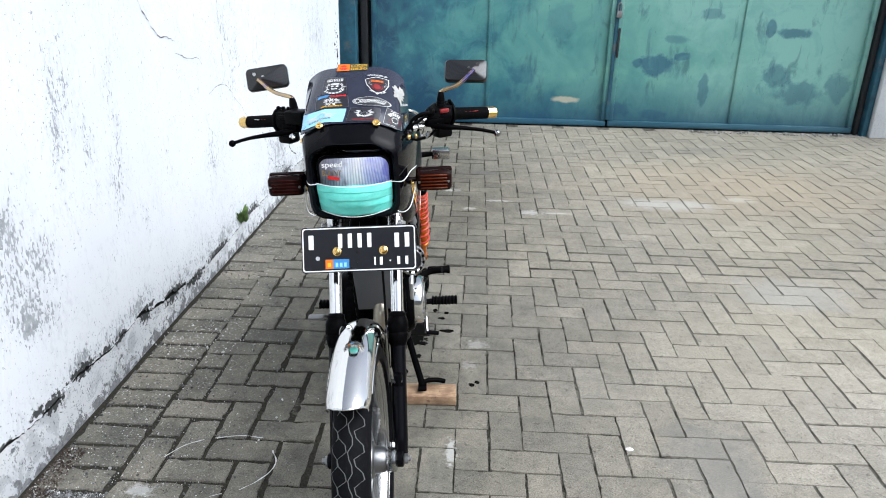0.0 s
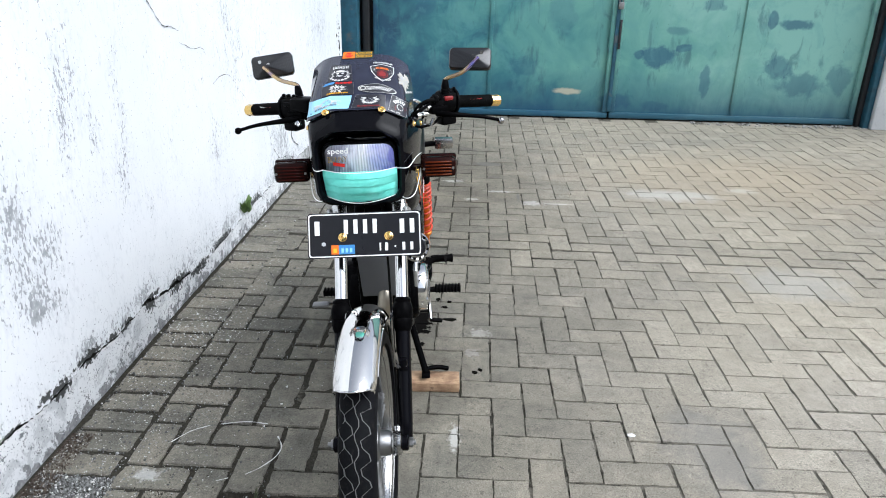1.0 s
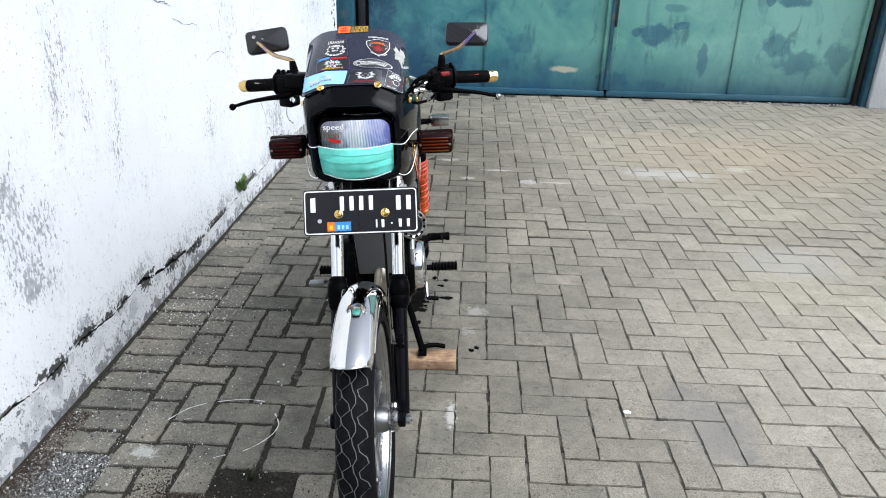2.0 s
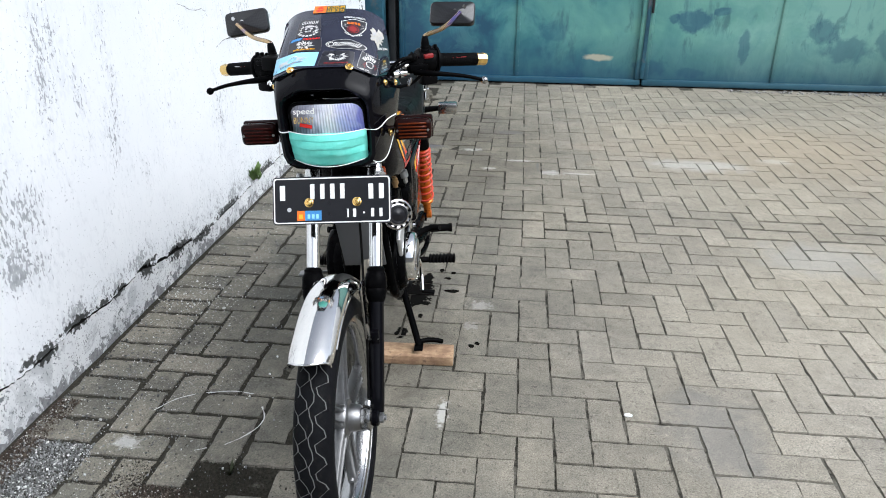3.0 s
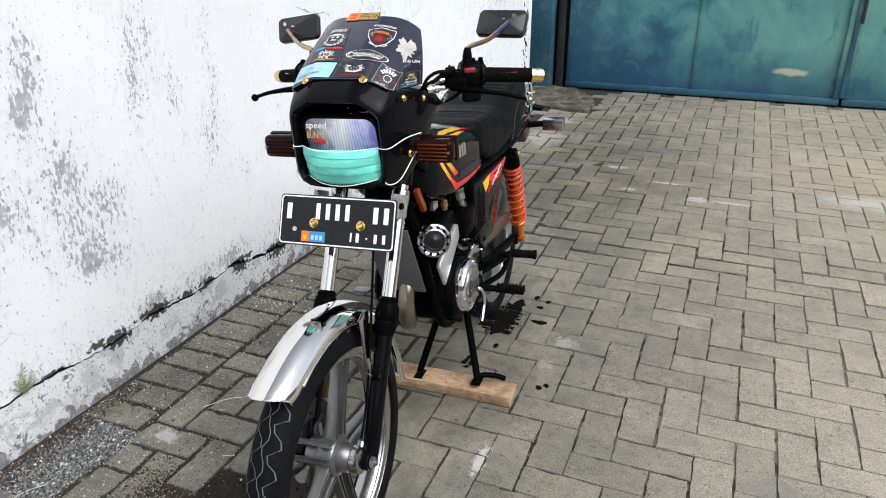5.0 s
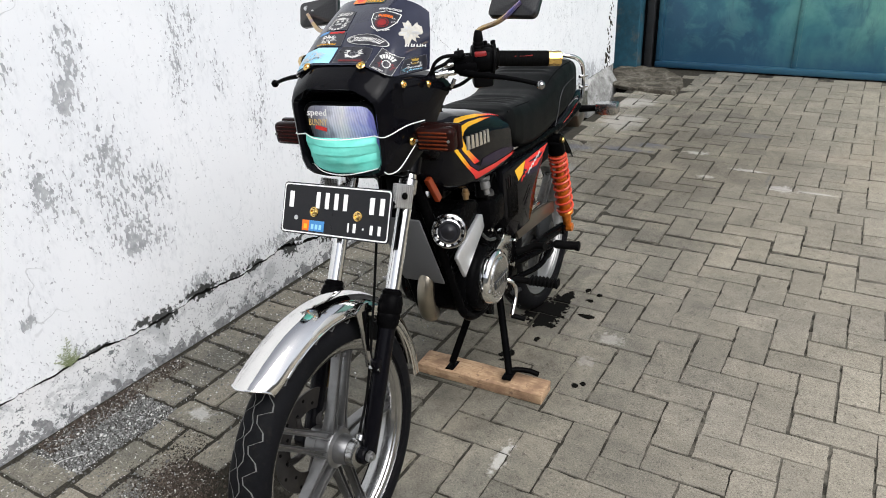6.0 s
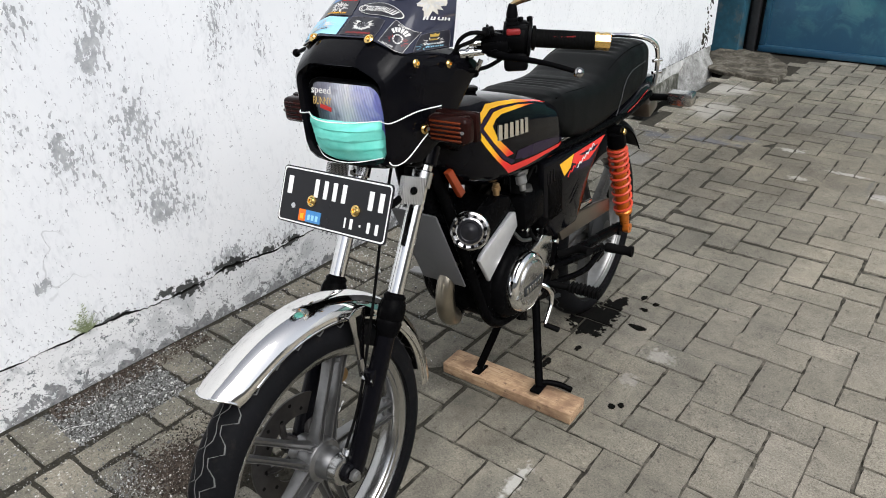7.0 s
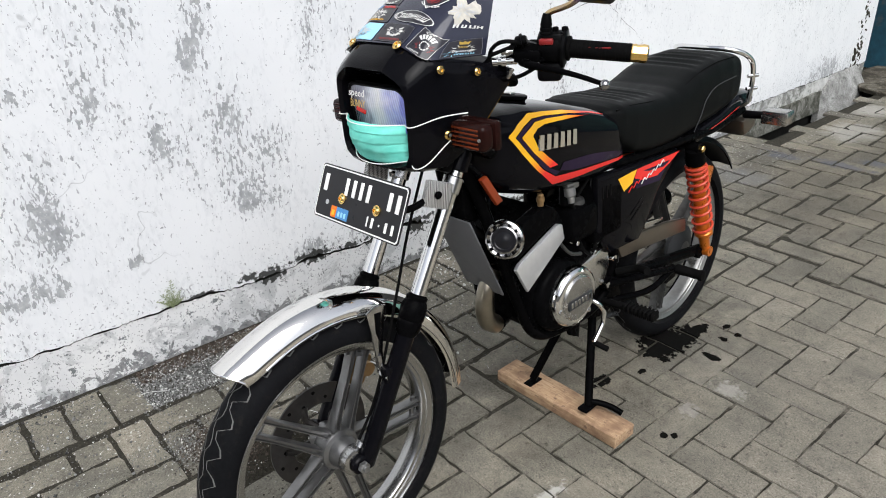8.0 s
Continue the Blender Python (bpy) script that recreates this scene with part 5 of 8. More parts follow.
for cx, cy, w, h in ((-0.113, 0.018, 0.012, 0.034), (-0.044, 0.020, 0.010, 0.034), (-0.021, 0.020, 0.010, 0.034), (0.002, 0.020, 0.010, 0.034), (0.025, 0.020, 0.010, 0.034),
                     (0.090, 0.018, 0.011, 0.034), (0.114, 0.018, 0.011, 0.034), (0.037, -0.030, 0.004, 0.019), (0.052, -0.030, 0.007, 0.019), (0.073, -0.030, 0.004, 0.004), (0.093, -0.030, 0.007, 0.019), (0.112, -0.030, 0.007, 0.019)):
    bm = bmesh.new()
    box(bm, (0, 0, 0), (w, h, 0.0016), 0.0006, None, 1)
    bm.transform(PL @ Matrix.Translation((cx, cy, 0.0008)))
    steered("bar", bm, M_WHITE, plate)
for cx in (-0.052, 0.058):
    bm = bmesh.new()
    lathe(bm, (0, 0, 0), (0, 0, 1), [(0, 0.0105), (0.002, 0.0105), (0.003, 0.008), (0.006, 0.0065), (0.007, 0.004), (0.004, 0.0035)], 20)
    bm.transform(PL @ Matrix.Translation((cx, -0.005, 0)))
    steered("plate_bolt", bm, M_GOLD, plate, "gold plate bolt")
bm = bmesh.new()
lathe(bm, (0, 0, 0), (0, 0, 1), [(0, 0.005), (0.001, 0.005), (0.0012, 0.003)], 12)
bm.transform(PL @ Matrix.Translation((-0.098, -0.020, 0)))
steered("plate_rivet", bm, M_GREY, plate)
for cx, w, mt in ((-0.071, 0.018, M_ORANGE), (-0.043, 0.038, M_BLUE)):
    bm = bmesh.new()
    box(bm, (0, 0, 0), (w, 0.022, 0.0008))
    bm.transform(PL @ Matrix.Translation((cx, -0.034, 0.0006)))
    st = steered("plate_sticker", bm, mt, plate, "orange and blue sticker on the plate" if w < 0.03 else "")
    for k in range(3 if w > 0.03 else 1):
        bm = bmesh.new()
        box(bm, (0, 0, 0), (0.006 if w > 0.03 else 0.008, 0.010, 0.0005))
        bm.transform(PL @ Matrix.Translation((cx - 0.010 + 0.010 * k if w > 0.03 else cx, -0.036, 0.0014)))
        steered("bar", bm, M_CYAN if w > 0.03 else M_YELLOW, st)
for s in (1, -1):
    bm = bmesh.new()
    box(bm, (0.096 * s, 0.262, 0.800), (0.012, 0.062, 0.052), 0.003, rotm(-22, 0, -6 * s))
    steered("plate_bracket", bm, M_KNURL, None, "knurled metal plate bracket")
    bm = bmesh.new()
    cyl(bm, (0.100 * s, 0.258, 0.802), (0.108 * s, 0.258, 0.802), 0.008, seg=6, bevel=0.0015)
    steered("bracket_bolt", bm, M_BLACKMET)
    bm = bmesh.new()
    tube(bm, [(0.092 * s, 0.238, 0.796), (0.090 * s, 0.200, 0.790), (0.078 * s, 0.160, 0.792), (0.060 * s, 0.152, 0.800)], 0.007, 8, 5)
    steered("bracket_arm", bm, M_BLACKMET, None, "black steel arm behind the number plate")

# headlamp cowl
CW = [  # y, half width, half width of the flat top, z low, z high, drop of the chamfer, corner radius below
    (0.203, 0.096, 0.050, 0.868, 1.034, 0.022, 0.024), (0.195, 0.102, 0.052, 0.863, 1.041, 0.024, 0.027), (0.199, 0.109, 0.054, 0.857, 1.049, 0.026, 0.030), (0.212, 0.114, 0.055, 0.852, 1.061, 0.027, 0.031),
    (0.238, 0.121, 0.058, 0.846, 1.079, 0.028, 0.032), (0.275, 0.128, 0.062, 0.842, 1.080, 0.034, 0.032), (0.34, 0.138, 0.070, 0.880, 1.062, 0.028, 0.026), (0.40, 0.146, 0.090, 0.955, 1.040, 0.016, 0.016), (0.432, 0.147, 0.100, 0.990, 1.012, 0.006, 0.006)]


def cowl_ring(y, hw, ft, z0, z1, ch, r):
    """A box section with a flat top, chamfered shoulders and rounded lower corners."""
    half = [(ft * 0.5, z1 + 0.0010), (ft - 0.010, z1 + 0.0004), (ft, z1 - 0.0005), (ft + 0.008, z1 - 0.003), (hw - 0.016, z1 - ch + 0.007), (hw - 0.007, z1 - ch), (hw - 0.002, z1 - ch - 0.009), (hw, z1 - ch - 0.022),
            (hw, z0 + (z1 - z0) * 0.4), (hw - 0.002, z0 + r), (hw - 0.002 - r * 0.3, z0 + r * 0.35), (hw - 0.002 - r, z0 + 0.002), (hw * 0.4, z0)]
    pts = half + [(-a, z) for a, z in half[::-1]]
    return [Vector((a - 0.006, y + 0.10 * (a / 0.135) ** 2 * (0.18 if y < 0.25 else 0.10), z)) for a, z in pts]


bm = bmesh.new()
ring_loft(bm, [cowl_ring(0.258, 0.086, 0.048, 0.876, 1.014, 0.014, 0.020)] + [cowl_ring(*c) for c in CW], cap0=False, cap1=False)
cowl = steered("headlamp_cowl", bm, M_BLACK, None, "gloss black headlamp cowl", 24)
bm = bmesh.new()
rows = []
for dy, k in ((0.0, 1.0), (-0.004, 0.985), (-0.007, 0.93), (-0.009, 0.5), (-0.0095, 0.05)):
    rows.append([Vector((a * k - 0.004, 0.232 + dy - 0.02 * b * k / 0.14, 0.936 + b * k)) for a, b in rounded(0.168, 0.138, 0.022, 5)])
ring_loft(bm, rows)
lamp = steered("headlamp", bm, M_LAMP, cowl, "rectangular headlamp with bluish fluted glass")
bm = bmesh.new()
ring_loft(bm, [[Vector((a - 0.004, y - 0.02 * b / 0.14, 0.936 + b)) for a, b in rounded(w, h, 0.024, 5)] for y, w, h in ((0.240, 0.178, 0.146), (0.228, 0.178, 0.146), (0.225, 0.174, 0.142), (0.227, 0.166, 0.134), (0.234, 0.164, 0.132))], cap0=False, cap1=False)
steered("lamp_rim", bm, M_BLACKPL, lamp)
tm = text_mesh("speed", 0.018, 0.048)
twin = tm.copy()
twin.transform(Matrix.Translation((0.0011, 0.0004, 0.0002)))
me = bpy.data.meshes.new("twin")
twin.to_mesh(me)
twin.free()
tm.from_mesh(me)
bpy.data.meshes.remove(me)
tm.transform(Matrix.Translation((-0.054, 0.2108, 0.988)) @ pose(0, 0, 0, 82, 0, 0))
steered("lettering", tm, M_WHITE, lamp, "white word on the lamp glass")
tm = text_mesh("BUNNY", 0.014, 0.046)
tm.transform(Matrix.Translation((-0.056, 0.2132, 0.969)) @ pose(0, 0, 0, 82, 0, 0))
steered("lettering", tm, M_GOLD, lamp, "gold word on the lamp glass")
bm = bmesh.new()
box(bm, (-0.054, 0.2178, 0.955), (0.028, 0.001, 0.008), 0, rotm(0, 12))
steered("bar", bm, M_RED, lamp)


def gold_bolt(p, n, parent=None, r=0.0075):
    bm = bmesh.new()
    lathe(bm, p, n, [(0, r), (0.002, r), (0.003, r * 0.75), (0.0055, r * 0.6), (0.0055, r * 0.35), (0.003, r * 0.3)], 14)
    return steered("gold_bolt", bm, M_GOLD, parent)


for s in (1, -1):
    gold_bolt((0.127 * s, 0.268, 1.036), (s, -0.15, 0.1), cowl)
    gold_bolt((0.139 * s, 0.346, 1.020), (s, 0, 0.1), cowl)
    gold_bolt((0.128 * s, 0.275, 0.919), (s, -0.2, 0), cowl, 0.0095)


# visor
def visor_pt(u, v, off=0.0):
    au, s = abs(u), (1 if u >= 0 else -1)
    us = (0, 0.40, 0.50, 0.68, 0.76, 1.0)
    b = Vector((s * float(np.interp(au, us, (0, 0.058, 0.072, 0.110, 0.122, 0.132))) - 0.008, float(np.interp(au, us, (0.235, 0.236, 0.238, 0.244, 0.262, 0.385))), float(np.interp(au, us, (1.0820, 1.0815, 1.0765, 1.0600, 1.0530, 1.043)))))
    t = Vector((0.120 * u - 0.008, 0.402 + 0.028 * au ** 2, 1.186 - 0.034 * au ** 4))
    p = b.lerp(t, v)
    n = Vector((u * 0.9, -0.75, 0.55)).normalized()
    return p + n * (0.010 * math.sin(math.pi * min(1, max(0, v))) * (1 - 0.4 * au) + off)


bm = bmesh.new()
NU, NV = 50, 14
grid = [[bm.verts.new(visor_pt(-1 + 2 * a / NU, b / NV)) for a in range(NU + 1)] for b in range(NV + 1)]
back = [[bm.verts.new(visor_pt(-1 + 2 * a / NU, b / NV, -0.003)) for a in range(NU + 1)] for b in range(NV + 1)]
for b in range(NV):
    for a in range(NU):
        bm.faces.new((grid[b][a], grid[b][a + 1], grid[b + 1][a + 1], grid[b + 1][a]))
        bm.faces.new((back[b][a], back[b + 1][a], back[b + 1][a + 1], back[b][a + 1]))
for a in range(NU):
    bm.faces.new((grid[0][a], back[0][a], back[0][a + 1], grid[0][a + 1]))
    bm.faces.new((grid[NV][a], grid[NV][a + 1], back[NV][a + 1], back[NV][a]))
for b in range(NV):
    bm.faces.new((grid[b][0], grid[b + 1][0], back[b + 1][0], back[b][0]))
    bm.faces.new((grid[b][NU], back[b][NU], back[b + 1][NU], grid[b + 1][NU]))
bmesh.ops.recalc_face_normals(bm, faces=bm.faces)
visor = steered("visor", bm, M_VISOR, None, "dark blue-tinted plastic visor covered in stickers")


def on_visor(name, uv, mat, parent, lift=0.0012, label=""):
    """A flat shape in (u, v) as a fan of quads, laid on the visor; uv: outline about its middle."""
    bm = bmesh.new()
    cu, cv = sum(p[0] for p in uv) / len(uv), sum(p[1] for p in uv) / len(uv)
    if len(uv) < 10:
        uv = [(a[0] + (b[0] - a[0]) * k / 6, a[1] + (b[1] - a[1]) * k / 6) for a, b in zip(uv, list(uv[1:]) + [uv[0]]) for k in range(6)]
    rings = [[bm.verts.new(visor_pt(cu + (u - cu) * k, cv + (v - cv) * k, lift)) for u, v in uv] for k in (1.0, 0.84, 0.68, 0.52, 0.36, 0.18)]
    mid = bm.verts.new(visor_pt(cu, cv, lift))
    n = len(uv)
    for a, b in zip(rings, rings[1:]):
        for k in range(n):
            bm.faces.new((a[k], a[(k + 1) % n], b[(k + 1) % n], b[k]))
    for k in range(n):
        bm.faces.new((rings[-1][k], rings[-1][(k + 1) % n], mid))
    bmesh.ops.recalc_face_normals(bm, faces=bm.faces)
    return steered(name, bm, mat, parent, label)


def rect(u0, v0, u1, v1, n=4, skew=0.0):
    out = []
    for (a, b), (c, d) in (((u0, v0), (u1, v0)), ((u1, v0), (u1, v1)), ((u1, v1), (u0, v1)), ((u0, v1), (u0, v0))):
        out += [(a + (c - a) * k / n + skew * ((b + (d - b) * k / n) - v0), b + (d - b) * k / n) for k in range(n)]
    return out


def oval(cu, cv, ru, rv, n=18):
    return [(cu + ru * math.cos(2 * math.pi * k / n), cv + rv * math.sin(2 * math.pi * k / n)) for k in range(n)]


def star(cu, cv, ru, rv, seed, n=16):
    r3 = random.Random(seed)
    return [(cu + ru * k2 * math.cos(2 * math.pi * k / n), cv + rv * k2 * math.sin(2 * math.pi * k / n)) for k in range(n) for k2 in (r3.uniform(0.45, 1.0),)]


def frame_line(uv, k, mat, parent, lift):
    """A thin outline along the border of a sticker."""
    bm = bmesh.new()
    cu, cv = sum(p[0] for p in uv) / len(uv), sum(p[1] for p in uv) / len(uv)
    if len(uv) < 10:
        uv = [(a[0] + (b[0] - a[0]) * q / 6, a[1] + (b[1] - a[1]) * q / 6) for a, b in zip(uv, list(uv[1:]) + [uv[0]]) for q in range(6)]
    A = [bm.verts.new(visor_pt(u, v, lift)) for u, v in uv]
    B = [bm.verts.new(visor_pt(cu + (u - cu) * k, cv + (v - cv) * k, lift)) for u, v in uv]
    for q in range(len(uv)):
        j = (q + 1) % len(uv)
        bm.faces.new((A[q], A[j], B[j], B[q]))
    return steered("outline", bm, mat, parent)


def sticker(uv, mat, lines, label, outline=None, k=0.95):
    s = on_visor("sticker", uv, mat, visor, 0.0012, label)
    if outline is not None:
        frame_line(uv, k, outline, s, 0.0019)
    for shape, mt in lines:
        on_visor("print", shape, mt, s, 0.0022)
    return s


# the top sticker has readable words
s0 = sticker(rect(-0.32, 0.925, 0.30, 1.06), M_GREEN, [(rect(-0.32, 0.925, -0.07, 1.06), M_ORANGE), (oval(-0.195, 0.992, 0.085, 0.05), M_RED)], "orange and dark green sticker with yellow capitals")
for word, v in (("KODIM", 1.022), ("0830", 0.960)):
    tm = text_mesh(word, 0.050, 0.32)
    for q in tm.verts:
        q.co = visor_pt(0.115 + q.co.x, v + q.co.y, 0.0024)
    steered("lettering", tm, M_YELLOW, s0)


def print_group(shapes, mat, parent, lift=0.0022):
    """Many small printed marks on a sticker, in one colour, as one mesh."""
    bm = bmesh.new()
    for uv in shapes:
        cu, cv = sum(p[0] for p in uv) / len(uv), sum(p[1] for p in uv) / len(uv)
        rim, mid = [bm.verts.new(visor_pt(u, v, lift)) for u, v in uv], bm.verts.new(visor_pt(cu, cv, lift))
        for k in range(len(uv)):
            bm.faces.new((rim[k], rim[(k + 1) % len(uv)], mid))
    bmesh.ops.recalc_face_normals(bm, faces=bm.faces)
    return steered("print", bm, mat, parent)


def strokes(u0, v0, u1, v1, n, seed, slant=0.0):
    """A row of short uneven print marks, too small to be read."""
    r3 = random.Random(seed)
    w, h, out = (u1 - u0) / n, v1 - v0, []
    for k in range(n):
        a, b = u0 + w * (k + r3.uniform(0.0, 0.12)), u0 + w * (k + r3.uniform(0.72, 0.9))
        t = w * 0.24
        out.append([(a, v0), (a + t, v0), (a + t + slant * h, v1), (a + slant * h, v1)])
        out.append([(b - t, v0), (b, v0), (b + slant * h, v1), (b - t + slant * h, v1)])
        m = v0 + h * r3.choice((0.0, 0.4, 0.75))
        out.append([(a, m), (b, m), (b, m + h * 0.25), (a, m + h * 0.25)])
    return out


def arc_marks(cu, cv, ru, rv, a0, a1, n, k=0.22):
    """Short blocks along an arc, like a curved line of small print."""
    out = []
    for q in range(n):
        a, b = radians(a0 + (a1 - a0) * (q + 0.12) / n), radians(a0 + (a1 - a0) * (q + 0.85) / n)
        out.append([(cu + ru * r * math.cos(t), cv + rv * r * math.sin(t)) for t, r in ((a, 1 - k), (b, 1 - k), (b, 1), (a, 1))])
    return out


def blades(cu, cv, ru, rv, n, seed, a0=0.0, a1=360.0, inner=0.35, wide=0.10):
    """Thin pointed marks spreading from a middle, as in a winged emblem."""
    r3 = random.Random(seed)
    out = []
    for q in range(n):
        t = radians(a0 + (a1 - a0) * (q + r3.uniform(0.2, 0.8)) / n)
        far, bend = r3.uniform(0.65, 1.0), r3.uniform(-0.25, 0.25)
        P = lambda r, d: (cu + ru * r * math.cos(t + d), cv + rv * r * math.sin(t + d))
        out.append([P(inner, -wide), P((inner + far) / 2, -wide * 0.8 + bend * 0.5), P(far, bend), P((inner + far) / 2, wide * 0.8 + bend * 0.5), P(inner, wide)])
    return out


def ring_marks(cu, cv, ru, rv, k=0.8, n=16):
    return arc_marks(cu, cv, ru, rv, 0, 360, n, 1 - k)


def face_marks(cu, cv, ru, rv):
    """A grinning emblem: brow, cheeks and a row of teeth."""
    out = [oval(cu + d * ru * 0.42, cv + rv * 0.12, ru * 0.24, rv * 0.22, 8) for d in (-1, 1)]
    out += [[(cu - ru * 0.85, cv + rv * 0.55), (cu, cv + rv * 0.40), (cu + ru * 0.85, cv + rv * 0.55), (cu + ru * 0.6, cv + rv * 0.85), (cu, cv + rv * 0.95), (cu - ru * 0.6, cv + rv * 0.85)]]
    return out + [[(cu + ru * q, cv - rv * 0.65), (cu + ru * (q + 0.14), cv - rv * 0.65), (cu + ru * (q + 0.14), cv - rv * 0.3), (cu + ru * q, cv - rv * 0.3)] for q in (-0.5, -0.3, -0.1, 0.1, 0.3)]


st = sticker([(-0.50, 0.50), (-0.28, 0.49), (-0.06, 0.48), (-0.08, 0.64), (-0.12, 0.79), (-0.32, 0.80), (-0.52, 0.81), (-0.51, 0.66)], M_STICKER, [], "black square sticker with a white grinning emblem", M_TEXT, 0.985)
print_group(face_marks(-0.29, 0.615, 0.11, 0.075) + arc_marks(-0.29, 0.60, 0.20, 0.115, 200, 340, 7) + blades(-0.29, 0.61, 0.21, 0.10, 7, 2, 130, 230, 0.6) + blades(-0.29, 0.61, 0.21, 0.10, 7, 3, -50, 50, 0.6) + strokes(-0.46, 0.715, -0.14, 0.768, 5, 2), M_PRINT, st)
st = sticker([(0.24, 0.74), (0.44, 0.785), (0.66, 0.77), (0.64, 0.65), (0.56, 0.54), (0.45, 0.46), (0.34, 0.54), (0.26, 0.64)], M_STICKER, [], "black shield sticker with a white border and red centre", M_WHITE, 0.95)
print_group([oval(0.45, 0.60, 0.065, 0.05)] + ring_marks(0.45, 0.60, 0.095, 0.072, 0.85, 12), M_DARKRED, st)
print_group(strokes(0.34, 0.685, 0.57, 0.725, 5, 7), M_ORANGE, st)
print_group(blades(0.35, 0.66, 0.07, 0.06, 6, 5, 60, 300) + blades(0.57, 0.66, 0.07, 0.06, 6, 6, -120, 120) + strokes(0.29, 0.80, 0.65, 0.832, 10, 3) + arc_marks(0.45, 0.60, 0.17, 0.12, 215, 325, 9, 0.12), M_PRINT, st)
st = sticker(star(0.80, 0.56, 0.15, 0.18, 5, 26), M_CREAM, [], "pale cut-out sticker of a jagged flower shape")
print_group(blades(0.79, 0.57, 0.13, 0.13, 11, 8, 0, 360, 0.2, 0.12) + [oval(0.75, 0.61, 0.015, 0.02, 8)], M_GREY, st)
print_group(strokes(0.78, 0.36, 0.97, 0.40, 4, 4), M_PRINT, st)
st = sticker([(-0.56, 0.27), (-0.30, 0.255), (-0.02, 0.245), (-0.02, 0.34), (-0.04, 0.45), (-0.30, 0.47), (-0.58, 0.49), (-0.57, 0.38)], M_STICKER, [], "black sticker with a white crest, blue and red print", M_TEXT, 0.985)
print_group(blades(-0.31, 0.350, 0.20, 0.085, 16, 11, 0, 360, 0.35, 0.14) + face_marks(-0.31, 0.352, 0.06, 0.035), M_PRINT, st)
print_group([rect(-0.56, 0.435, -0.38, 0.475, 2, 0.6)], M_BLUE, st)
print_group(strokes(-0.34, 0.430, -0.06, 0.460, 6, 12), M_RED, st)
print_group(strokes(-0.48, 0.268, -0.12, 0.288, 9, 13), M_YELLOW, st)
st = sticker(oval(0.34, 0.34, 0.30, 0.075, 30), M_STICKER, [], "black oval sticker with a white rim and slanted print", M_PRINT, 0.95)
print_group(strokes(0.17, 0.312, 0.55, 0.370, 7, 7, 0.7) + ring_marks(0.125, 0.34, 0.055, 0.040, 0.6, 8), M_PRINT, st)
st = sticker([(-0.86, 0.06), (-0.50, 0.03), (-0.10, 0.02), (-0.07, 0.12), (-0.05, 0.225), (-0.48, 0.24), (-0.88, 0.30), (-0.87, 0.17)], M_CYAN, [], "light blue sticker with a pale grey winged emblem")
print_group(blades(-0.46, 0.135, 0.30, 0.08, 9, 14, 140, 220, 0.3, 0.08) + blades(-0.46, 0.135, 0.30, 0.08, 9, 15, -40, 40, 0.3, 0.08) + ring_marks(-0.46, 0.135, 0.10, 0.06, 0.75, 10), M_PRINT, st)
print_group(strokes(-0.62, 0.075, -0.30, 0.10, 8, 9) + blades(-0.46, 0.14, 0.09, 0.05, 7, 16), M_TEXT, st)
st = sticker([(-0.05, 0.025), (0.20, 0.02), (0.48, 0.025), (0.50, 0.12), (0.50, 0.235), (0.28, 0.235), (0.02, 0.235), (-0.02, 0.13)], M_STICKER, [], "black sticker with a white winged emblem and red print", M_TEXT, 0.985)
print_group(blades(0.24, 0.145, 0.19, 0.08, 9, 17, 120, 260, 0.45, 0.13) + blades(0.24, 0.145, 0.19, 0.08, 9, 18, -80, 60, 0.45, 0.13) + arc_marks(0.24, 0.14, 0.13, 0.055, 190, 350, 5, 0.3), M_PRINT, st)
print_group(blades(0.24, 0.14, 0.09, 0.045, 8, 19), M_GREY, st)
print_group(strokes(0.04, 0.040, 0.42, 0.062, 10, 20), M_DARKRED, st)
st = sticker([(0.53, 0.02), (0.64, 0.005), (0.735, -0.01), (0.76, 0.10), (0.80, 0.22), (0.70, 0.25), (0.58, 0.285), (0.55, 0.15)], M_STICKER, [], "black badge sticker with white arched print and red marks", M_PRINT, 0.975)
print_group(arc_marks(0.665, 0.115, 0.10, 0.115, 35, 150, 6, 0.42) + ring_marks(0.665, 0.115, 0.042, 0.048, 0.75, 10) + strokes(0.56, 0.018, 0.66, 0.034, 4, 16) + strokes(0.62, 0.235, 0.72, 0.252, 4, 15), M_PRINT, st)
print_group(blades(0.63, 0.09, 0.06, 0.06, 6, 21, 100, 260) + blades(0.70, 0.09, 0.06, 0.06, 6, 22, -80, 80), M_DARKRED, st)
st = sticker([(0.79, 0.01), (0.88, 0.005), (0.98, 0.01), (0.98, 0.12), (0.97, 0.24), (0.88, 0.22), (0.80, 0.19), (0.79, 0.10)], M_STICKER, [], "black sticker with a gold crown and pale print", M_TEXT, 0.97)
print_group([[(0.860, 0.155), (0.906, 0.156), (0.913, 0.196), (0.897, 0.176), (0.884, 0.202), (0.871, 0.176), (0.854, 0.193)]] + strokes(0.860, 0.112, 0.910, 0.135, 4, 23), M_CROWN, st)
print_group(blades(0.885, 0.10, 0.075, 0.06, 6, 24, 110, 250, 0.5) + blades(0.885, 0.10, 0.075, 0.06, 6, 25, -70, 70, 0.5) + strokes(0.835, 0.065, 0.94, 0.082, 6, 26), M_PRINT, st)
print_group(blades(0.84, 0.05, 0.05, 0.05, 7, 27) + strokes(0.85, 0.028, 0.95, 0.045, 4, 28), M_CYAN, st)
for u in (-0.48, 0.44):
    gold_bolt(visor_pt(u, -0.005, 0.001), (0.3 * u, -0.62, 0.75), visor, 0.0090)

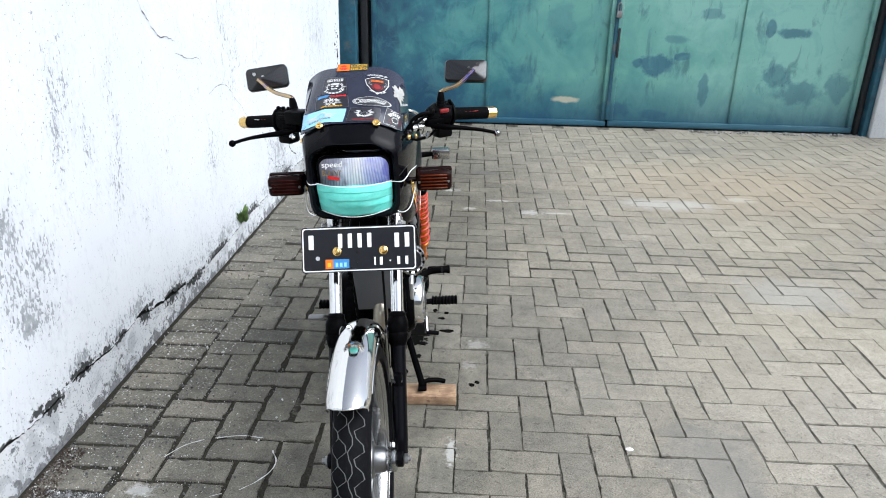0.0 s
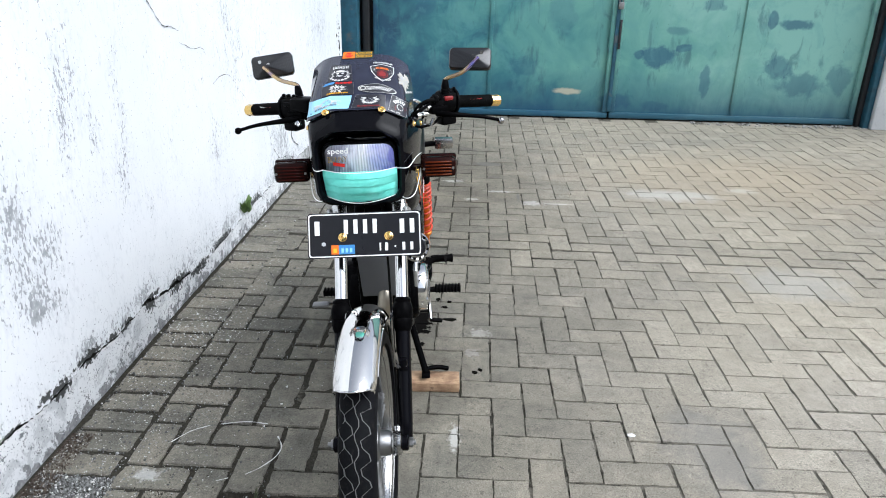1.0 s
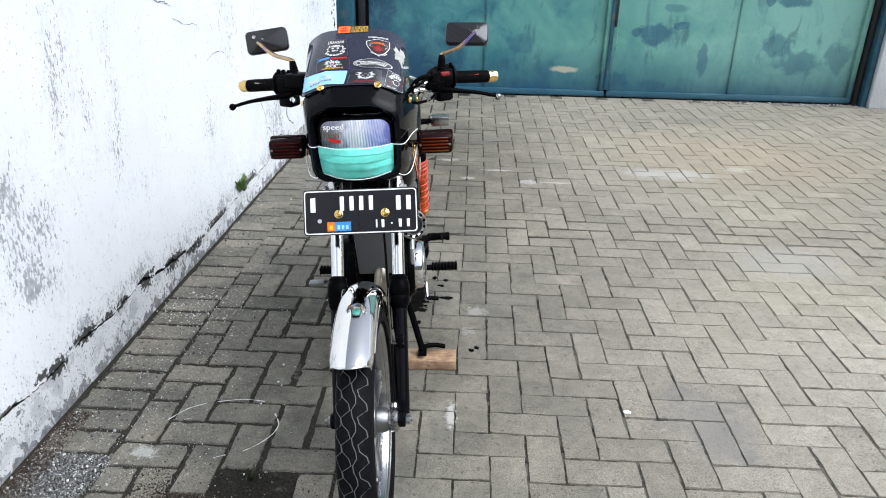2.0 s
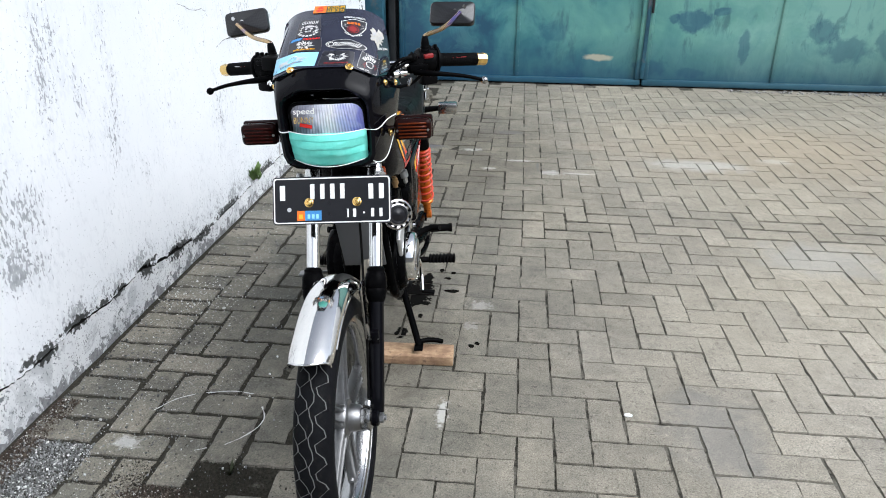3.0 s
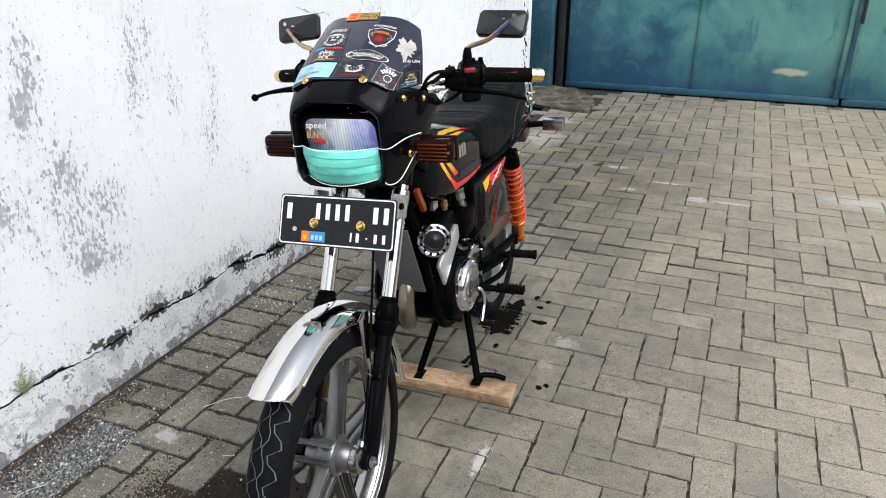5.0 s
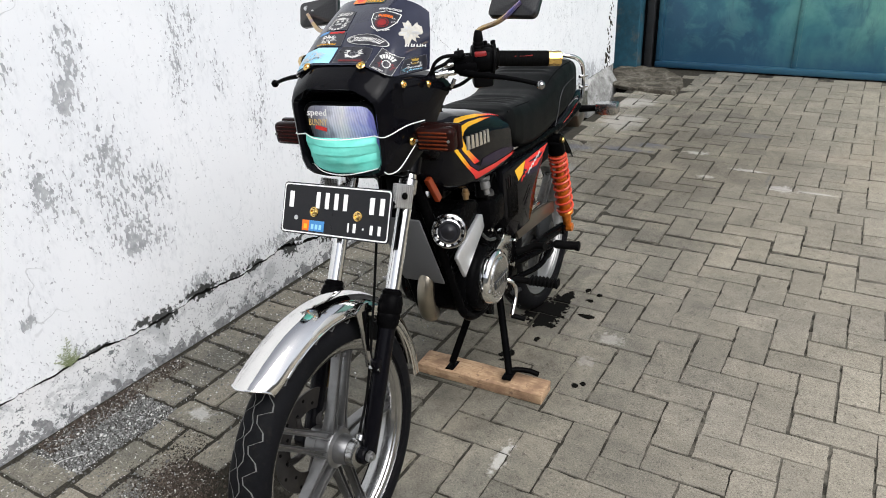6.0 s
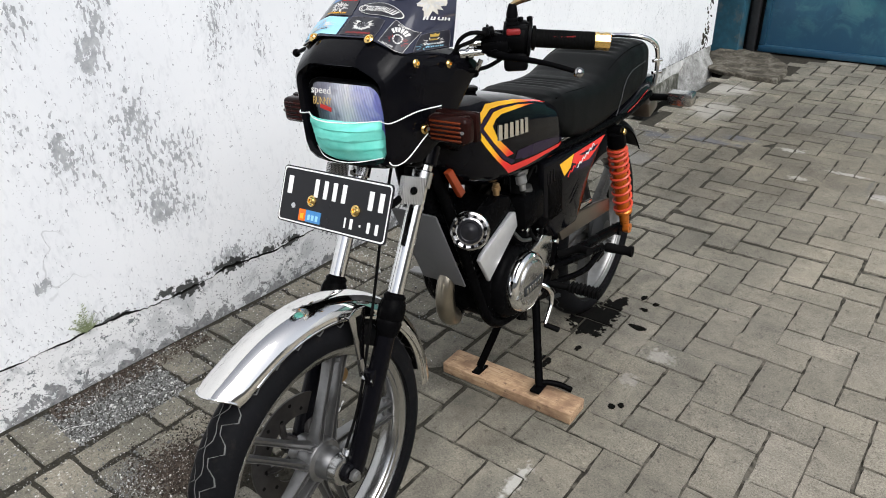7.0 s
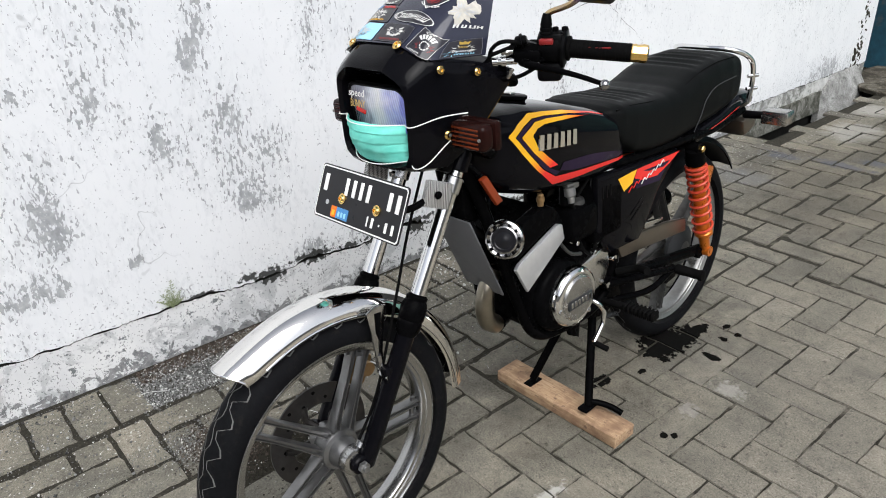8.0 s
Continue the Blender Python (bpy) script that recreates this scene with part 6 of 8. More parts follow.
# turn signals
for s in (1, -1):
    cx, cy, cz = 0.183 * s, 0.292, 0.924
    bm = bmesh.new()
    cyl(bm, (0.12 * s, cy, cz - 0.004), (0.150 * s, cy + 0.008, cz - 0.004), 0.009, seg=12)
    box(bm, (cx, cy + 0.011, cz), (0.090, 0.018, 0.054), 0.006)
    sig = steered("turn_signal", bm, M_SMOKED, None, "dark boxy front turn signal")
    bm = bmesh.new()
    box(bm, (cx, cy - 0.012, cz), (0.087, 0.034, 0.050), 0.011, None, 3)
    lens = steered("lens", bm, M_SMOKED, sig, "dark smoked amber lens")
    for k in range(5):
        bm = bmesh.new()
        box(bm, (cx, cy - 0.029, cz - 0.016 + 0.008 * k), (0.066, 0.004, 0.0042), 0.0014, None, 1)
        part("lens_rib", bm, M_AMBER if s > 0 else M_REDLENS, sig, "amber rib of the lens" if k == 0 else "")
    for dx in (-0.036, 0.036):
        bm = bmesh.new()
        cyl(bm, (cx + dx, cy - 0.031, cz), (cx + dx, cy - 0.0285, cz), 0.003, seg=8)
        steered("lens_screw", bm, M_ALU, sig)

# handlebar
bar_pts = lambda s: [(0.0, 0.392, 0.977), (0.05 * s, 0.392, 0.980), (0.10 * s, 0.405, 1.002), (0.15 * s, 0.440, 1.038), (0.20 * s, 0.475, 1.046), (0.25 * s, 0.505, 1.042), (0.350 * s, 0.562, 1.030)]
bm = bmesh.new()
tube(bm, bar_pts(-1)[::-1] + bar_pts(1)[1:], 0.011, 14, 6)
hb = steered("handlebar", bm, M_CHROME, None, "chrome handlebar")
for s in (1, -1):
    a, b = Vector((0.228 * s, 0.492, 1.043)), Vector((0.327 * s, 0.549, 1.031))
    d = (b - a).normalized()
    bm = bmesh.new()
    L = (b - a).length
    prof = [(0, 0.012), (0.0005, 0.022), (0.006, 0.0225), (0.008, 0.0165)]
    k = 0.012
    while k < L - 0.004:
        prof += [(k, 0.0166), (k + 0.0045, 0.0166), (k + 0.0048, 0.0162), (k + 0.0056, 0.0162)]
        k += 0.006
    prof += [(L, 0.0165), (L, 0.012)]
    lathe(bm, a, d, prof, 20)
    grip = steered("grip", bm, M_RUBBER, hb, "black ribbed rubber grip")
    bm = bmesh.new()
    lathe(bm, b, d, [(-0.001, 0.012), (0, 0.0155), (0.006, 0.0165), (0.010, 0.015), (0.022, 0.0165), (0.028, 0.0155), (0.030, 0.010), (0.029, 0.006)], 8)
    steered("bar_end", bm, M_GOLD, hb, "gold faceted bar end")
    bm = bmesh.new()
    for q in range(4):
        box(bm, a.lerp(b, 0.61 + 0.055 * q) + Vector((0, -0.0166, 0.003)), (0.0034, 0.001, 0.011 - 0.002 * (q % 2)), 0, rotm(0, 0, 30 * s))
    box(bm, a.lerp(b, 0.70) + Vector((0, -0.0166, 0.009)), (0.016, 0.001, 0.002), 0, rotm(0, 0, 30 * s))
    steered("bar", bm, M_PRINT if s < 0 else M_DARKRED, grip)
    bm = bmesh.new()
    for q in range(3):
        box(bm, a.lerp(b, 0.44 + 0.055 * q) + Vector((0, -0.0166, 0.003)), (0.0048, 0.001, 0.011 - 0.003 * (q % 2)), 0, rotm(0, 0, 30 * s))
    steered("grip_print", bm, M_DARKRED, grip)
    # lever and perch
    bm = bmesh.new()
    pc = Vector((0.185 * s, 0.452, 1.040))
    cyl(bm, pc + Vector((-0.018 * s, 0.004, 0.003)), pc + Vector((0.018 * s, 0.026, 0.001)), 0.0185, seg=14, bevel=0.003)
    box(bm, pc + Vector((0.0, -0.018, -0.004)), (0.05, 0.03, 0.022), 0.006, rotm(0, 0, 28 * s))
    ring_loft(bm, [[pc + Vector((x * s, y, z)) for x, y, z in sec] for sec in ([(-0.052, -0.030, 0.004), (-0.046, -0.034, -0.012), (-0.040, -0.018, -0.014), (-0.046, -0.010, 0.004)], [(-0.020, -0.026, 0.026), (-0.014, -0.036, -0.014), (-0.008, -0.008, -0.016), (-0.014, 0.006, 0.020)], [(0.016, -0.010, 0.016), (0.020, -0.026, -0.014), (0.024, 0.004, -0.014), (0.018, 0.014, 0.014)])])
    perch = steered("lever_perch", bm, M_BLACKMET, hb, "angular black lever perch")
    bm = bmesh.new()
    cyl(bm, pc + Vector((-0.014 * s, -0.020, 0.018)), pc + Vector((-0.014 * s, -0.028, 0.026)), 0.0055, seg=8, bevel=0.001)
    steered("perch_screw", bm, M_ALUBRIGHT, hb)
    bm = bmesh.new()
    tube(bm, [(0.180 * s, 0.420, 1.028), (0.215 * s, 0.408, 1.026), (0.25 * s, 0.412, 1.022), (0.30 * s, 0.424, 1.013), (0.345 * s, 0.437, 1.000)], [0.0080, 0.0078, 0.0060, 0.0048, 0.0044], 10, 6)
    lev = steered("lever", bm, M_BLACKMET, perch, "black brake lever" if s < 0 else "black clutch lever")
    bm = bmesh.new()
    bmesh.ops.create_icosphere(bm, subdivisions=2, radius=0.0095, matrix=Matrix.Translation((0.350 * s, 0.438, 0.998)))
    steered("lever_ball", bm, M_HORN if s > 0 else M_BLACKMET, hb)
    # switch housing
    bm = bmesh.new()
    lathe(bm, a - d * 0.054, d, [(0, 0.014), (0.001, 0.026), (0.006, 0.030), (0.040, 0.0315), (0.044, 0.0285), (0.0465, 0.0285), (0.047, 0.0355), (0.052, 0.0355), (0.0535, 0.030)], 28)
    box(bm, (0.212 * s, 0.470, 1.056), (0.042, 0.030, 0.030), 0.006, rotm(0, 0, 30 * s))
    box(bm, (0.205 * s, 0.472, 1.004), (0.045, 0.042, 0.034), 0.008, rotm(0, 0, 30 * s))
    sw = steered("switch_housing", bm, M_BLACKPL, hb, "black switch housing with a red button" if s > 0 else "black throttle housing")
    bm = bmesh.new()
    box(bm, (0.213 * s, 0.4515, 1.060), (0.026, 0.010, 0.011), 0.003, rotm(0, 0, 30 * s))
    steered("switch_button", bm, M_DARKRED if s > 0 else M_BLACKPL, sw, "dark red switch button" if s > 0 else "")
    for q in range(3):
        bm = bmesh.new()
        box(bm, ((0.198 + 0.015 * q) * s, 0.470 + 0.008 * q, 1.078), (0.010, 0.010, 0.010), 0.003)
        steered("switch_button", bm, M_BLACKPL, sw)

# brake fluid reservoir on the right bar, clutch adjuster on the left
bm = bmesh.new()
box(bm, (-0.165, 0.425, 1.064), (0.058, 0.05, 0.036), 0.008, rotm(0, 0, -25))
steered("brake_reservoir", bm, M_BLACKPL, None, "black brake fluid reservoir")
bm = bmesh.new()
cyl(bm, (0.165, 0.425, 1.028), (0.13, 0.40, 1.027), 0.0065, seg=10)
cyl(bm, (0.150, 0.413, 1.028), (0.143, 0.408, 1.028), 0.011, seg=12)
cyl(bm, (0.136, 0.405, 1.027), (0.128, 0.399, 1.027), 0.010, seg=12)
steered("cable_adjuster", bm, M_CHROME, None, "chrome clutch cable adjuster")
for pts, r in (([(0.130, 0.40, 1.027), (0.09, 0.37, 1.04), (0.03, 0.39, 1.02), (0.02, 0.42, 0.95), (0.03, 0.47, 0.8)], 0.0035), ([(-0.16, 0.41, 1.07), (-0.09, 0.38, 1.07), (-0.03, 0.40, 1.02), (-0.07, 0.34, 0.88), (-0.075, 0.22, 0.62), (-0.08, 0.10, 0.42)], 0.004),
                               ([(0.21, 0.46, 1.03), (0.15, 0.43, 1.03), (0.08, 0.42, 1.0), (0.04, 0.44, 0.9)], 0.004), ([(-0.21, 0.46, 1.03), (-0.14, 0.42, 1.02), (-0.06, 0.42, 0.98), (-0.03, 0.45, 0.88)], 0.004),
                               ([(0.03, 0.30, 0.86), (0.045, 0.22, 0.72), (0.05, 0.17, 0.60), (0.056, 0.09, 0.42), (0.06, 0.03, 0.34)], 0.003)):
    bm = bmesh.new()
    tube(bm, pts, r, 8, 7)
    steered("cable", bm, M_RUBBER)

for p0, p1, r, mt in (((0.148, 0.402, 1.046), (0.166, 0.416, 1.046), 0.0065, M_HORN), ((0.172, 0.404, 1.018), (0.164, 0.398, 1.000), 0.0045, M_HORN), ((0.128, 0.392, 1.020), (0.112, 0.384, 1.016), 0.0075, M_GOLD),
                      ((0.168, 0.420, 1.062), (0.186, 0.430, 1.066), 0.0100, M_BLACKPL), ((-0.190, 0.420, 1.026), (-0.178, 0.412, 1.010), 0.0065, M_CHROME)):
    bm = bmesh.new()
    cyl(bm, p0, p1, r, r * 0.85, seg=10, bevel=r * 0.2)
    cyl(bm, Vector(p0).lerp(Vector(p1), 0.4), Vector(p0).lerp(Vector(p1), 0.6), r * 1.3, seg=6)
    steered("control_fitting", bm, mt, None, "small metal control fitting on the handlebar")
for pts in ([(0.196, 0.455, 1.050), (0.165, 0.402, 1.066), (0.138, 0.392, 1.056), (0.118, 0.398, 1.030), (0.090, 0.410, 0.985)], [(0.178, 0.432, 1.060), (0.150, 0.396, 1.048), (0.128, 0.390, 1.036), (0.105, 0.405, 1.000)],
            [(0.200, 0.455, 1.020), (0.170, 0.425, 1.000), (0.130, 0.410, 0.992), (0.085, 0.420, 0.965)]):
    bm = bmesh.new()
    tube(bm, pts, 0.0038, 8, 7)
    steered("cable", bm, M_RUBBER)

# mirrors
for s, mx, mz, mtilt, my in ((1, 0.274, 1.153, -2.0, 0.507), (-1, -0.262, 1.150, 6.0, 0.545)):
    M = Matrix.Translation((mx, my, mz)) @ pose(0, 0, 0, -38 if s > 0 else -25, -mtilt, -4 * s)
    bm = bmesh.new()
    rows = []
    for y, k in ((0.012, 0.96), (0.010, 1.0), (0.0, 1.0), (-0.004, 0.96)):
        rows.append([M @ Vector((a * k, y, b * (k if k == 1 else k - 0.02))) for a, b in rounded(0.112, 0.062, 0.012, 5)])
    rows.append([M @ Vector((max(-0.004, min(0.004, a)) + 0.012 * s, -0.017, max(-0.002, min(0.002, b)) - 0.004)) for a, b in rounded(0.112, 0.062, 0.012, 5)])
    ring_loft(bm, rows)
    mir = steered("mirror", bm, M_CARBON, hb, "black carbon-patterned rear-view mirror", 20)
    bm = bmesh.new()
    ring_loft(bm, [[M @ Vector((a, y, b)) for a, b in rounded(0.104, 0.054, 0.010, 4)] for y in (0.0122, 0.0128)])
    steered("mirror_glass", bm, M_CHROME, mir)
    bm = bmesh.new()
    base = Vector((0.203 if s > 0 else -0.180, 0.462, 1.062))
    lathe(bm, base, (0.08 * s, 0, 1), [(0, 0.0125), (0.008, 0.0125), (0.009, 0.0110), (0.011, 0.0125), (0.014, 0.0120), (0.015, 0.0105), (0.018, 0.0118), (0.021, 0.0112), (0.022, 0.0098), (0.026, 0.0110), (0.040, 0.0085), (0.046, 0.0065)], 16)
    steered("stalk_boot", bm, M_BLACKPL, mir)
    bm = bmesh.new()
    mc = M @ Vector((0.022 * s, -0.014, -0.006))
    tube(bm, [base + Vector((0, 0, 0.030)), base + Vector((0.006 * s, 0.004, 0.046)), base.lerp(mc, 0.55) + Vector((0, -0.004, 0.010)), mc], 0.0055, 10, 6)
    steered("mirror_stalk", bm, M_STALK, mir, "heat-blued metal mirror stalk")
    for q in (0.008 * s, 0.030 * s):
        bm = bmesh.new()
        c = M @ Vector((q, -0.012, -0.004 + q * 0.5 * s))
        cyl(bm, c + Vector((0, 0.006, 0)), c + Vector((0, -0.004, 0)), 0.005, seg=8)
        steered("mirror_screw", bm, M_ALUBRIGHT, mir)

# ---- tank, seat and body ----
def super_ring(y, w, z0, z1, p=2.8, n=28, flat=0.0):
    zc, h = (z0 + z1) / 2, (z1 - z0) / 2
    out = []
    for k in range(n):
        a = 2 * math.pi * k / n
        c, s = math.cos(a), math.sin(a)
        out.append(Vector((w * math.copysign(abs(c) ** (2 / p), c), y, zc + h * math.copysign(abs(s) ** (2 / p), s))))
    return out


def table(rows, y):
    ys = [r[0] for r in rows]
    return [float(np.interp(y, ys, [r[k] for r in rows])) for k in range(1, len(rows[0]))]


TANK = [(0.375, 0.050, 0.830, 0.893), (0.39, 0.075, 0.800, 0.902), (0.42, 0.100, 0.765, 0.911), (0.46, 0.113, 0.735, 0.916), (0.53, 0.121, 0.712, 0.914), (0.60, 0.125, 0.700, 0.900),
        (0.68, 0.125, 0.690, 0.882), (0.76, 0.121, 0.684, 0.858), (0.83, 0.114, 0.684, 0.834), (0.87, 0.104, 0.690, 0.812), (0.89, 0.080, 0.710, 0.790)]
TANK_P = 4.2
bm = bmesh.new()
ys = [TANK[0][0] + (TANK[-1][0] - TANK[0][0]) * k / 40 for k in range(41)]
ring_loft(bm, [super_ring(y, *table(TANK, y), TANK_P, 40) for y in ys])
tank = body("fuel_tank", bm, M_BLACK, None, "gloss black fuel tank with yellow, orange and red stripes", 60)


def tank_x(y, z):
    w, z0, z1 = table(TANK, y)
    t = min(0.999, abs((z - (z0 + z1) / 2) / ((z1 - z0) / 2)))
    return w * (1 - t ** TANK_P) ** (1 / TANK_P)


def decal(name, lo, hi, mat, parent, surf, side=1, lift=0.0012, n=10, label=""):
    """A strip between two outlines of (y, z), laid on a side surface."""
    def dense(pts):
        d = [0.0]
        for p, q in zip(pts, pts[1:]):
            d.append(d[-1] + math.dist(p, q))
        ts = np.linspace(0, d[-1], n * (len(pts) - 1) + 1)
        return [(float(np.interp(t, d, [p[0] for p in pts])), float(np.interp(t, d, [p[1] for p in pts]))) for t in ts]
    A, B = dense(lo), dense(hi)
    bm = bmesh.new()
    rows = []
    for (ya, za), (yb, zb) in zip(A, B):
        rows.append([bm.verts.new((side * (surf(ya + (yb - ya) * k / 4, za + (zb - za) * k / 4) + lift), ya + (yb - ya) * k / 4, za + (zb - za) * k / 4)) for k in range(5)])
    for p, q in zip(rows, rows[1:]):
        for k in range(4):
            bm.faces.new((p[k], q[k], q[k + 1], p[k + 1]))
    bmesh.ops.recalc_face_normals(bm, faces=bm.faces)
    return body(name, bm, mat, parent, label)


for s in (1, -1):
    st = lambda lo, hi, mt, lift=0.0012: decal("stripe", lo, hi, mt, tank, tank_x, s, lift)
    st([(0.790, 0.838), (0.744, 0.855), (0.630, 0.884), (0.563, 0.896), (0.516, 0.902), (0.478, 0.890), (0.446, 0.870), (0.482, 0.824), (0.520, 0.781), (0.574, 0.733), (0.657, 0.728), (0.744, 0.725), (0.862, 0.714)],
       [(0.780, 0.840), (0.717, 0.859), (0.638, 0.876), (0.558, 0.889), (0.518, 0.892), (0.488, 0.881), (0.463, 0.865), (0.497, 0.824), (0.537, 0.779), (0.578, 0.752), (0.673, 0.742), (0.767, 0.733), (0.862, 0.722)], M_STRIPE)
    st([(0.700, 0.862), (0.629, 0.876), (0.560, 0.888), (0.519, 0.890), (0.490, 0.880), (0.465, 0.864), (0.499, 0.824), (0.540, 0.780), (0.579, 0.754)],
       [(0.690, 0.862), (0.629, 0.874), (0.560, 0.883), (0.523, 0.885), (0.502, 0.875), (0.479, 0.861), (0.513, 0.820), (0.559, 0.776), (0.592, 0.760)], M_PURPLE, 0.0010)
    st([(0.715, 0.855), (0.629, 0.874), (0.560, 0.883), (0.523, 0.884), (0.503, 0.874), (0.480, 0.861), (0.513, 0.821), (0.559, 0.777)],
       [(0.678, 0.862), (0.601, 0.870), (0.549, 0.874), (0.526, 0.870), (0.511, 0.858), (0.525, 0.829), (0.552, 0.805), (0.585, 0.777)], M_STRIPE)
    st([(0.591, 0.762), (0.640, 0.750), (0.690, 0.745), (0.740, 0.739), (0.800, 0.733), (0.856, 0.728)], [(0.604, 0.778), (0.640, 0.775), (0.690, 0.771), (0.740, 0.763), (0.800, 0.750), (0.853, 0.734)], M_PURPLE, 0.0009)
    for k in range(6):
        y0 = 0.527 + 0.0215 * k
        bm = bmesh.new()
        q = [(y0 - 0.003, 0.823 - 0.0024 * k), (y0 + 0.011, 0.821 - 0.0024 * k), (y0 + 0.013, 0.853 - 0.0024 * k), (y0 + 0.001, 0.856 - 0.0024 * k)]
        a = [bm.verts.new((s * (tank_x(y, z) + 0.0005), y, z)) for y, z in q]
        b = [bm.verts.new((s * (tank_x(y, z) + 0.004), y + 0.001, z)) for y, z in q]
        bm.faces.new(b)
        for j in range(4):
            bm.faces.new((a[j], a[(j + 1) % 4], b[(j + 1) % 4], b[j]))
        bmesh.ops.recalc_face_normals(bm, faces=bm.faces)
        body("emblem_bar", bm, M_CHROME, tank, "chrome tank emblem drawn as plain bars" if k == 0 else "")
bm = bmesh.new()
lathe(bm, (0.0, 0.575, 0.899), (0.0, 0.16, 1), [(0, 0.034), (0.008, 0.034), (0.011, 0.038), (0.017, 0.038), (0.019, 0.034), (0.0195, 0.02)], 28)
cap = body("tank_cap", bm, M_BLACKMET, tank, "flat black fuel cap with a metal lock flap")
bm = bmesh.new()
box(bm, (0.002, 0.570, 0.9205), (0.022, 0.034, 0.006), 0.002, rotm(-9, 0, 25))
body("lock_flap", bm, M_ALUBRIGHT, cap)

SEAT = [(0.795, 0.076, 0.805, 0.838), (0.815, 0.103, 0.780, 0.848), (0.85, 0.117, 0.745, 0.852), (0.90, 0.122, 0.712, 0.848), (0.97, 0.124, 0.694, 0.839), (1.05, 0.125, 0.690, 0.835), (1.10, 0.126, 0.691, 0.838), (1.15, 0.126, 0.694, 0.850), (1.20, 0.126, 0.698, 0.865),
        (1.30, 0.124, 0.706, 0.878), (1.38, 0.120, 0.716, 0.879), (1.44, 0.113, 0.730, 0.868), (1.475, 0.099, 0.742, 0.846), (1.490, 0.076, 0.760, 0.816)]
bm = bmesh.new()
rows = []
for k in range(100):
    y = 0.795 + (1.490 - 0.795) * k / 99
    ring = super_ring(y, *table(SEAT, y), 4.6, 48)
    if 0.86 < y < 1.03 or 1.21 < y < 1.37:
        for v in ring:
            if v.z > (table(SEAT, y)[1] + table(SEAT, y)[2]) / 2 + 0.05:
                v.z += 0.0028 * math.sin((y - 0.86) * 2 * math.pi / 0.036) * max(0, 1 - (abs(v.x) / 0.085) ** 8)
    rows.append(ring)
ring_loft(bm, rows)
seat = body("seat", bm, M_SEAT, None, "black vinyl seat with quilted ribs", 70)
for s in (1, -1):
    bm = bmesh.new()
    tube(bm, [(s * 0.106, y, table(SEAT, y)[2] - 0.012) for y in (0.83, 0.9, 1.0, 1.1, 1.2, 1.3, 1.4)], 0.0022, 6, 4)
    body("seat_piping", bm, M_RUBBER, seat)
    bm = bmesh.new()
    tube(bm, [(s * 0.1255, 1.169, 0.706), (s * 0.1268, 1.199, 0.745), (s * 0.1264, 1.224, 0.783), (s * 0.1240, 1.279, 0.808), (s * 0.1190, 1.40, 0.812)], 0.0012, 6, 5)
    body("seat_seam", bm, M_SEAM, seat)

# grab rail
bm = bmesh.new()
tube(bm, [(0.114, 1.50, 0.715), (0.116, 1.512, 0.775), (0.115, 1.505, 0.828), (0.109, 1.465, 0.860), (0.078, 1.425, 0.878), (0.0, 1.41, 0.882), (-0.078, 1.425, 0.878), (-0.109, 1.465, 0.860), (-0.115, 1.505, 0.828), (-0.116, 1.512, 0.775), (-0.114, 1.50, 0.715)], 0.0076, 12, 6)
for s in (1, -1):
    for z in (0.755, 0.792):
        cyl(bm, (s * 0.108, 1.495, z), (s * 0.126, 1.524, z), 0.0055, seg=10)
rail = body("grab_rail", bm, M_CHROME, None, "chrome rear grab rail")

# tail piece, rear mudguard and rear signals
bm = bmesh.new()
ring_loft(bm, [super_ring(y, w, a, b, 3.4, 24) for y, w, a, b in ((1.20, 0.116, 0.652, 0.70), (1.35, 0.116, 0.662, 0.722), (1.48, 0.110, 0.676, 0.745), (1.58, 0.092, 0.685, 0.735), (1.62, 0.07, 0.69, 0.725))])
tail = body("tail_cover", bm, M_BLACK, None, "black tail cover with a red line", 60)
for s in (1, -1):
    decal("tail_line", [(1.26, 0.6840), (1.35, 0.6960), (1.45, 0.7120)], [(1.26, 0.6862), (1.35, 0.6985), (1.45, 0.7145)], M_RED, tail, lambda y, z: 0.1175 - max(0, (y - 1.35)) * 0.05, s, 0.001, 6)
bm = bmesh.new()
rw = Vector((0, 1.288, 0.298))
prof = [(-0.058, 0.330), (-0.05, 0.345), (0, 0.352), (0.05, 0.345), (0.058, 0.330), (0.054, 0.329), (0.047, 0.341), (0, 0.348), (-0.047, 0.341), (-0.054, 0.329)]
revolve(bm, rw, prof, 24, 33, 105)
body("rear_mudguard", bm, M_BLACKPL, None, "black plastic rear mudguard", 60)
bm = bmesh.new()
box(bm, (0, 1.60, 0.622), (0.17, 0.080, 0.056), 0.012, rotm(15))
body("tail_lamp", bm, M_GUARD, None, "dull metal tail lamp bracket")
for s in (1, -1):
    bm = bmesh.new()
    cyl(bm, (s * 0.10, 1.52, 0.672), (s * 0.165, 1.515, 0.678), 0.013, 0.011, seg=12)
    stem = body("rear_turn_signal", bm, M_BLACKPL, None, "chrome rear turn signal on a black stem")
    bm = bmesh.new()
    box(bm, (s * 0.202, 1.51, 0.680), (0.076, 0.052, 0.041), 0.006)
    body("signal_body", bm, M_SIGNAL, stem)
    bm = bmesh.new()
    box(bm, (s * 0.202, 1.541, 0.681), (0.064, 0.016, 0.032), 0.005)
    body("lens", bm, M_AMBER, stem)

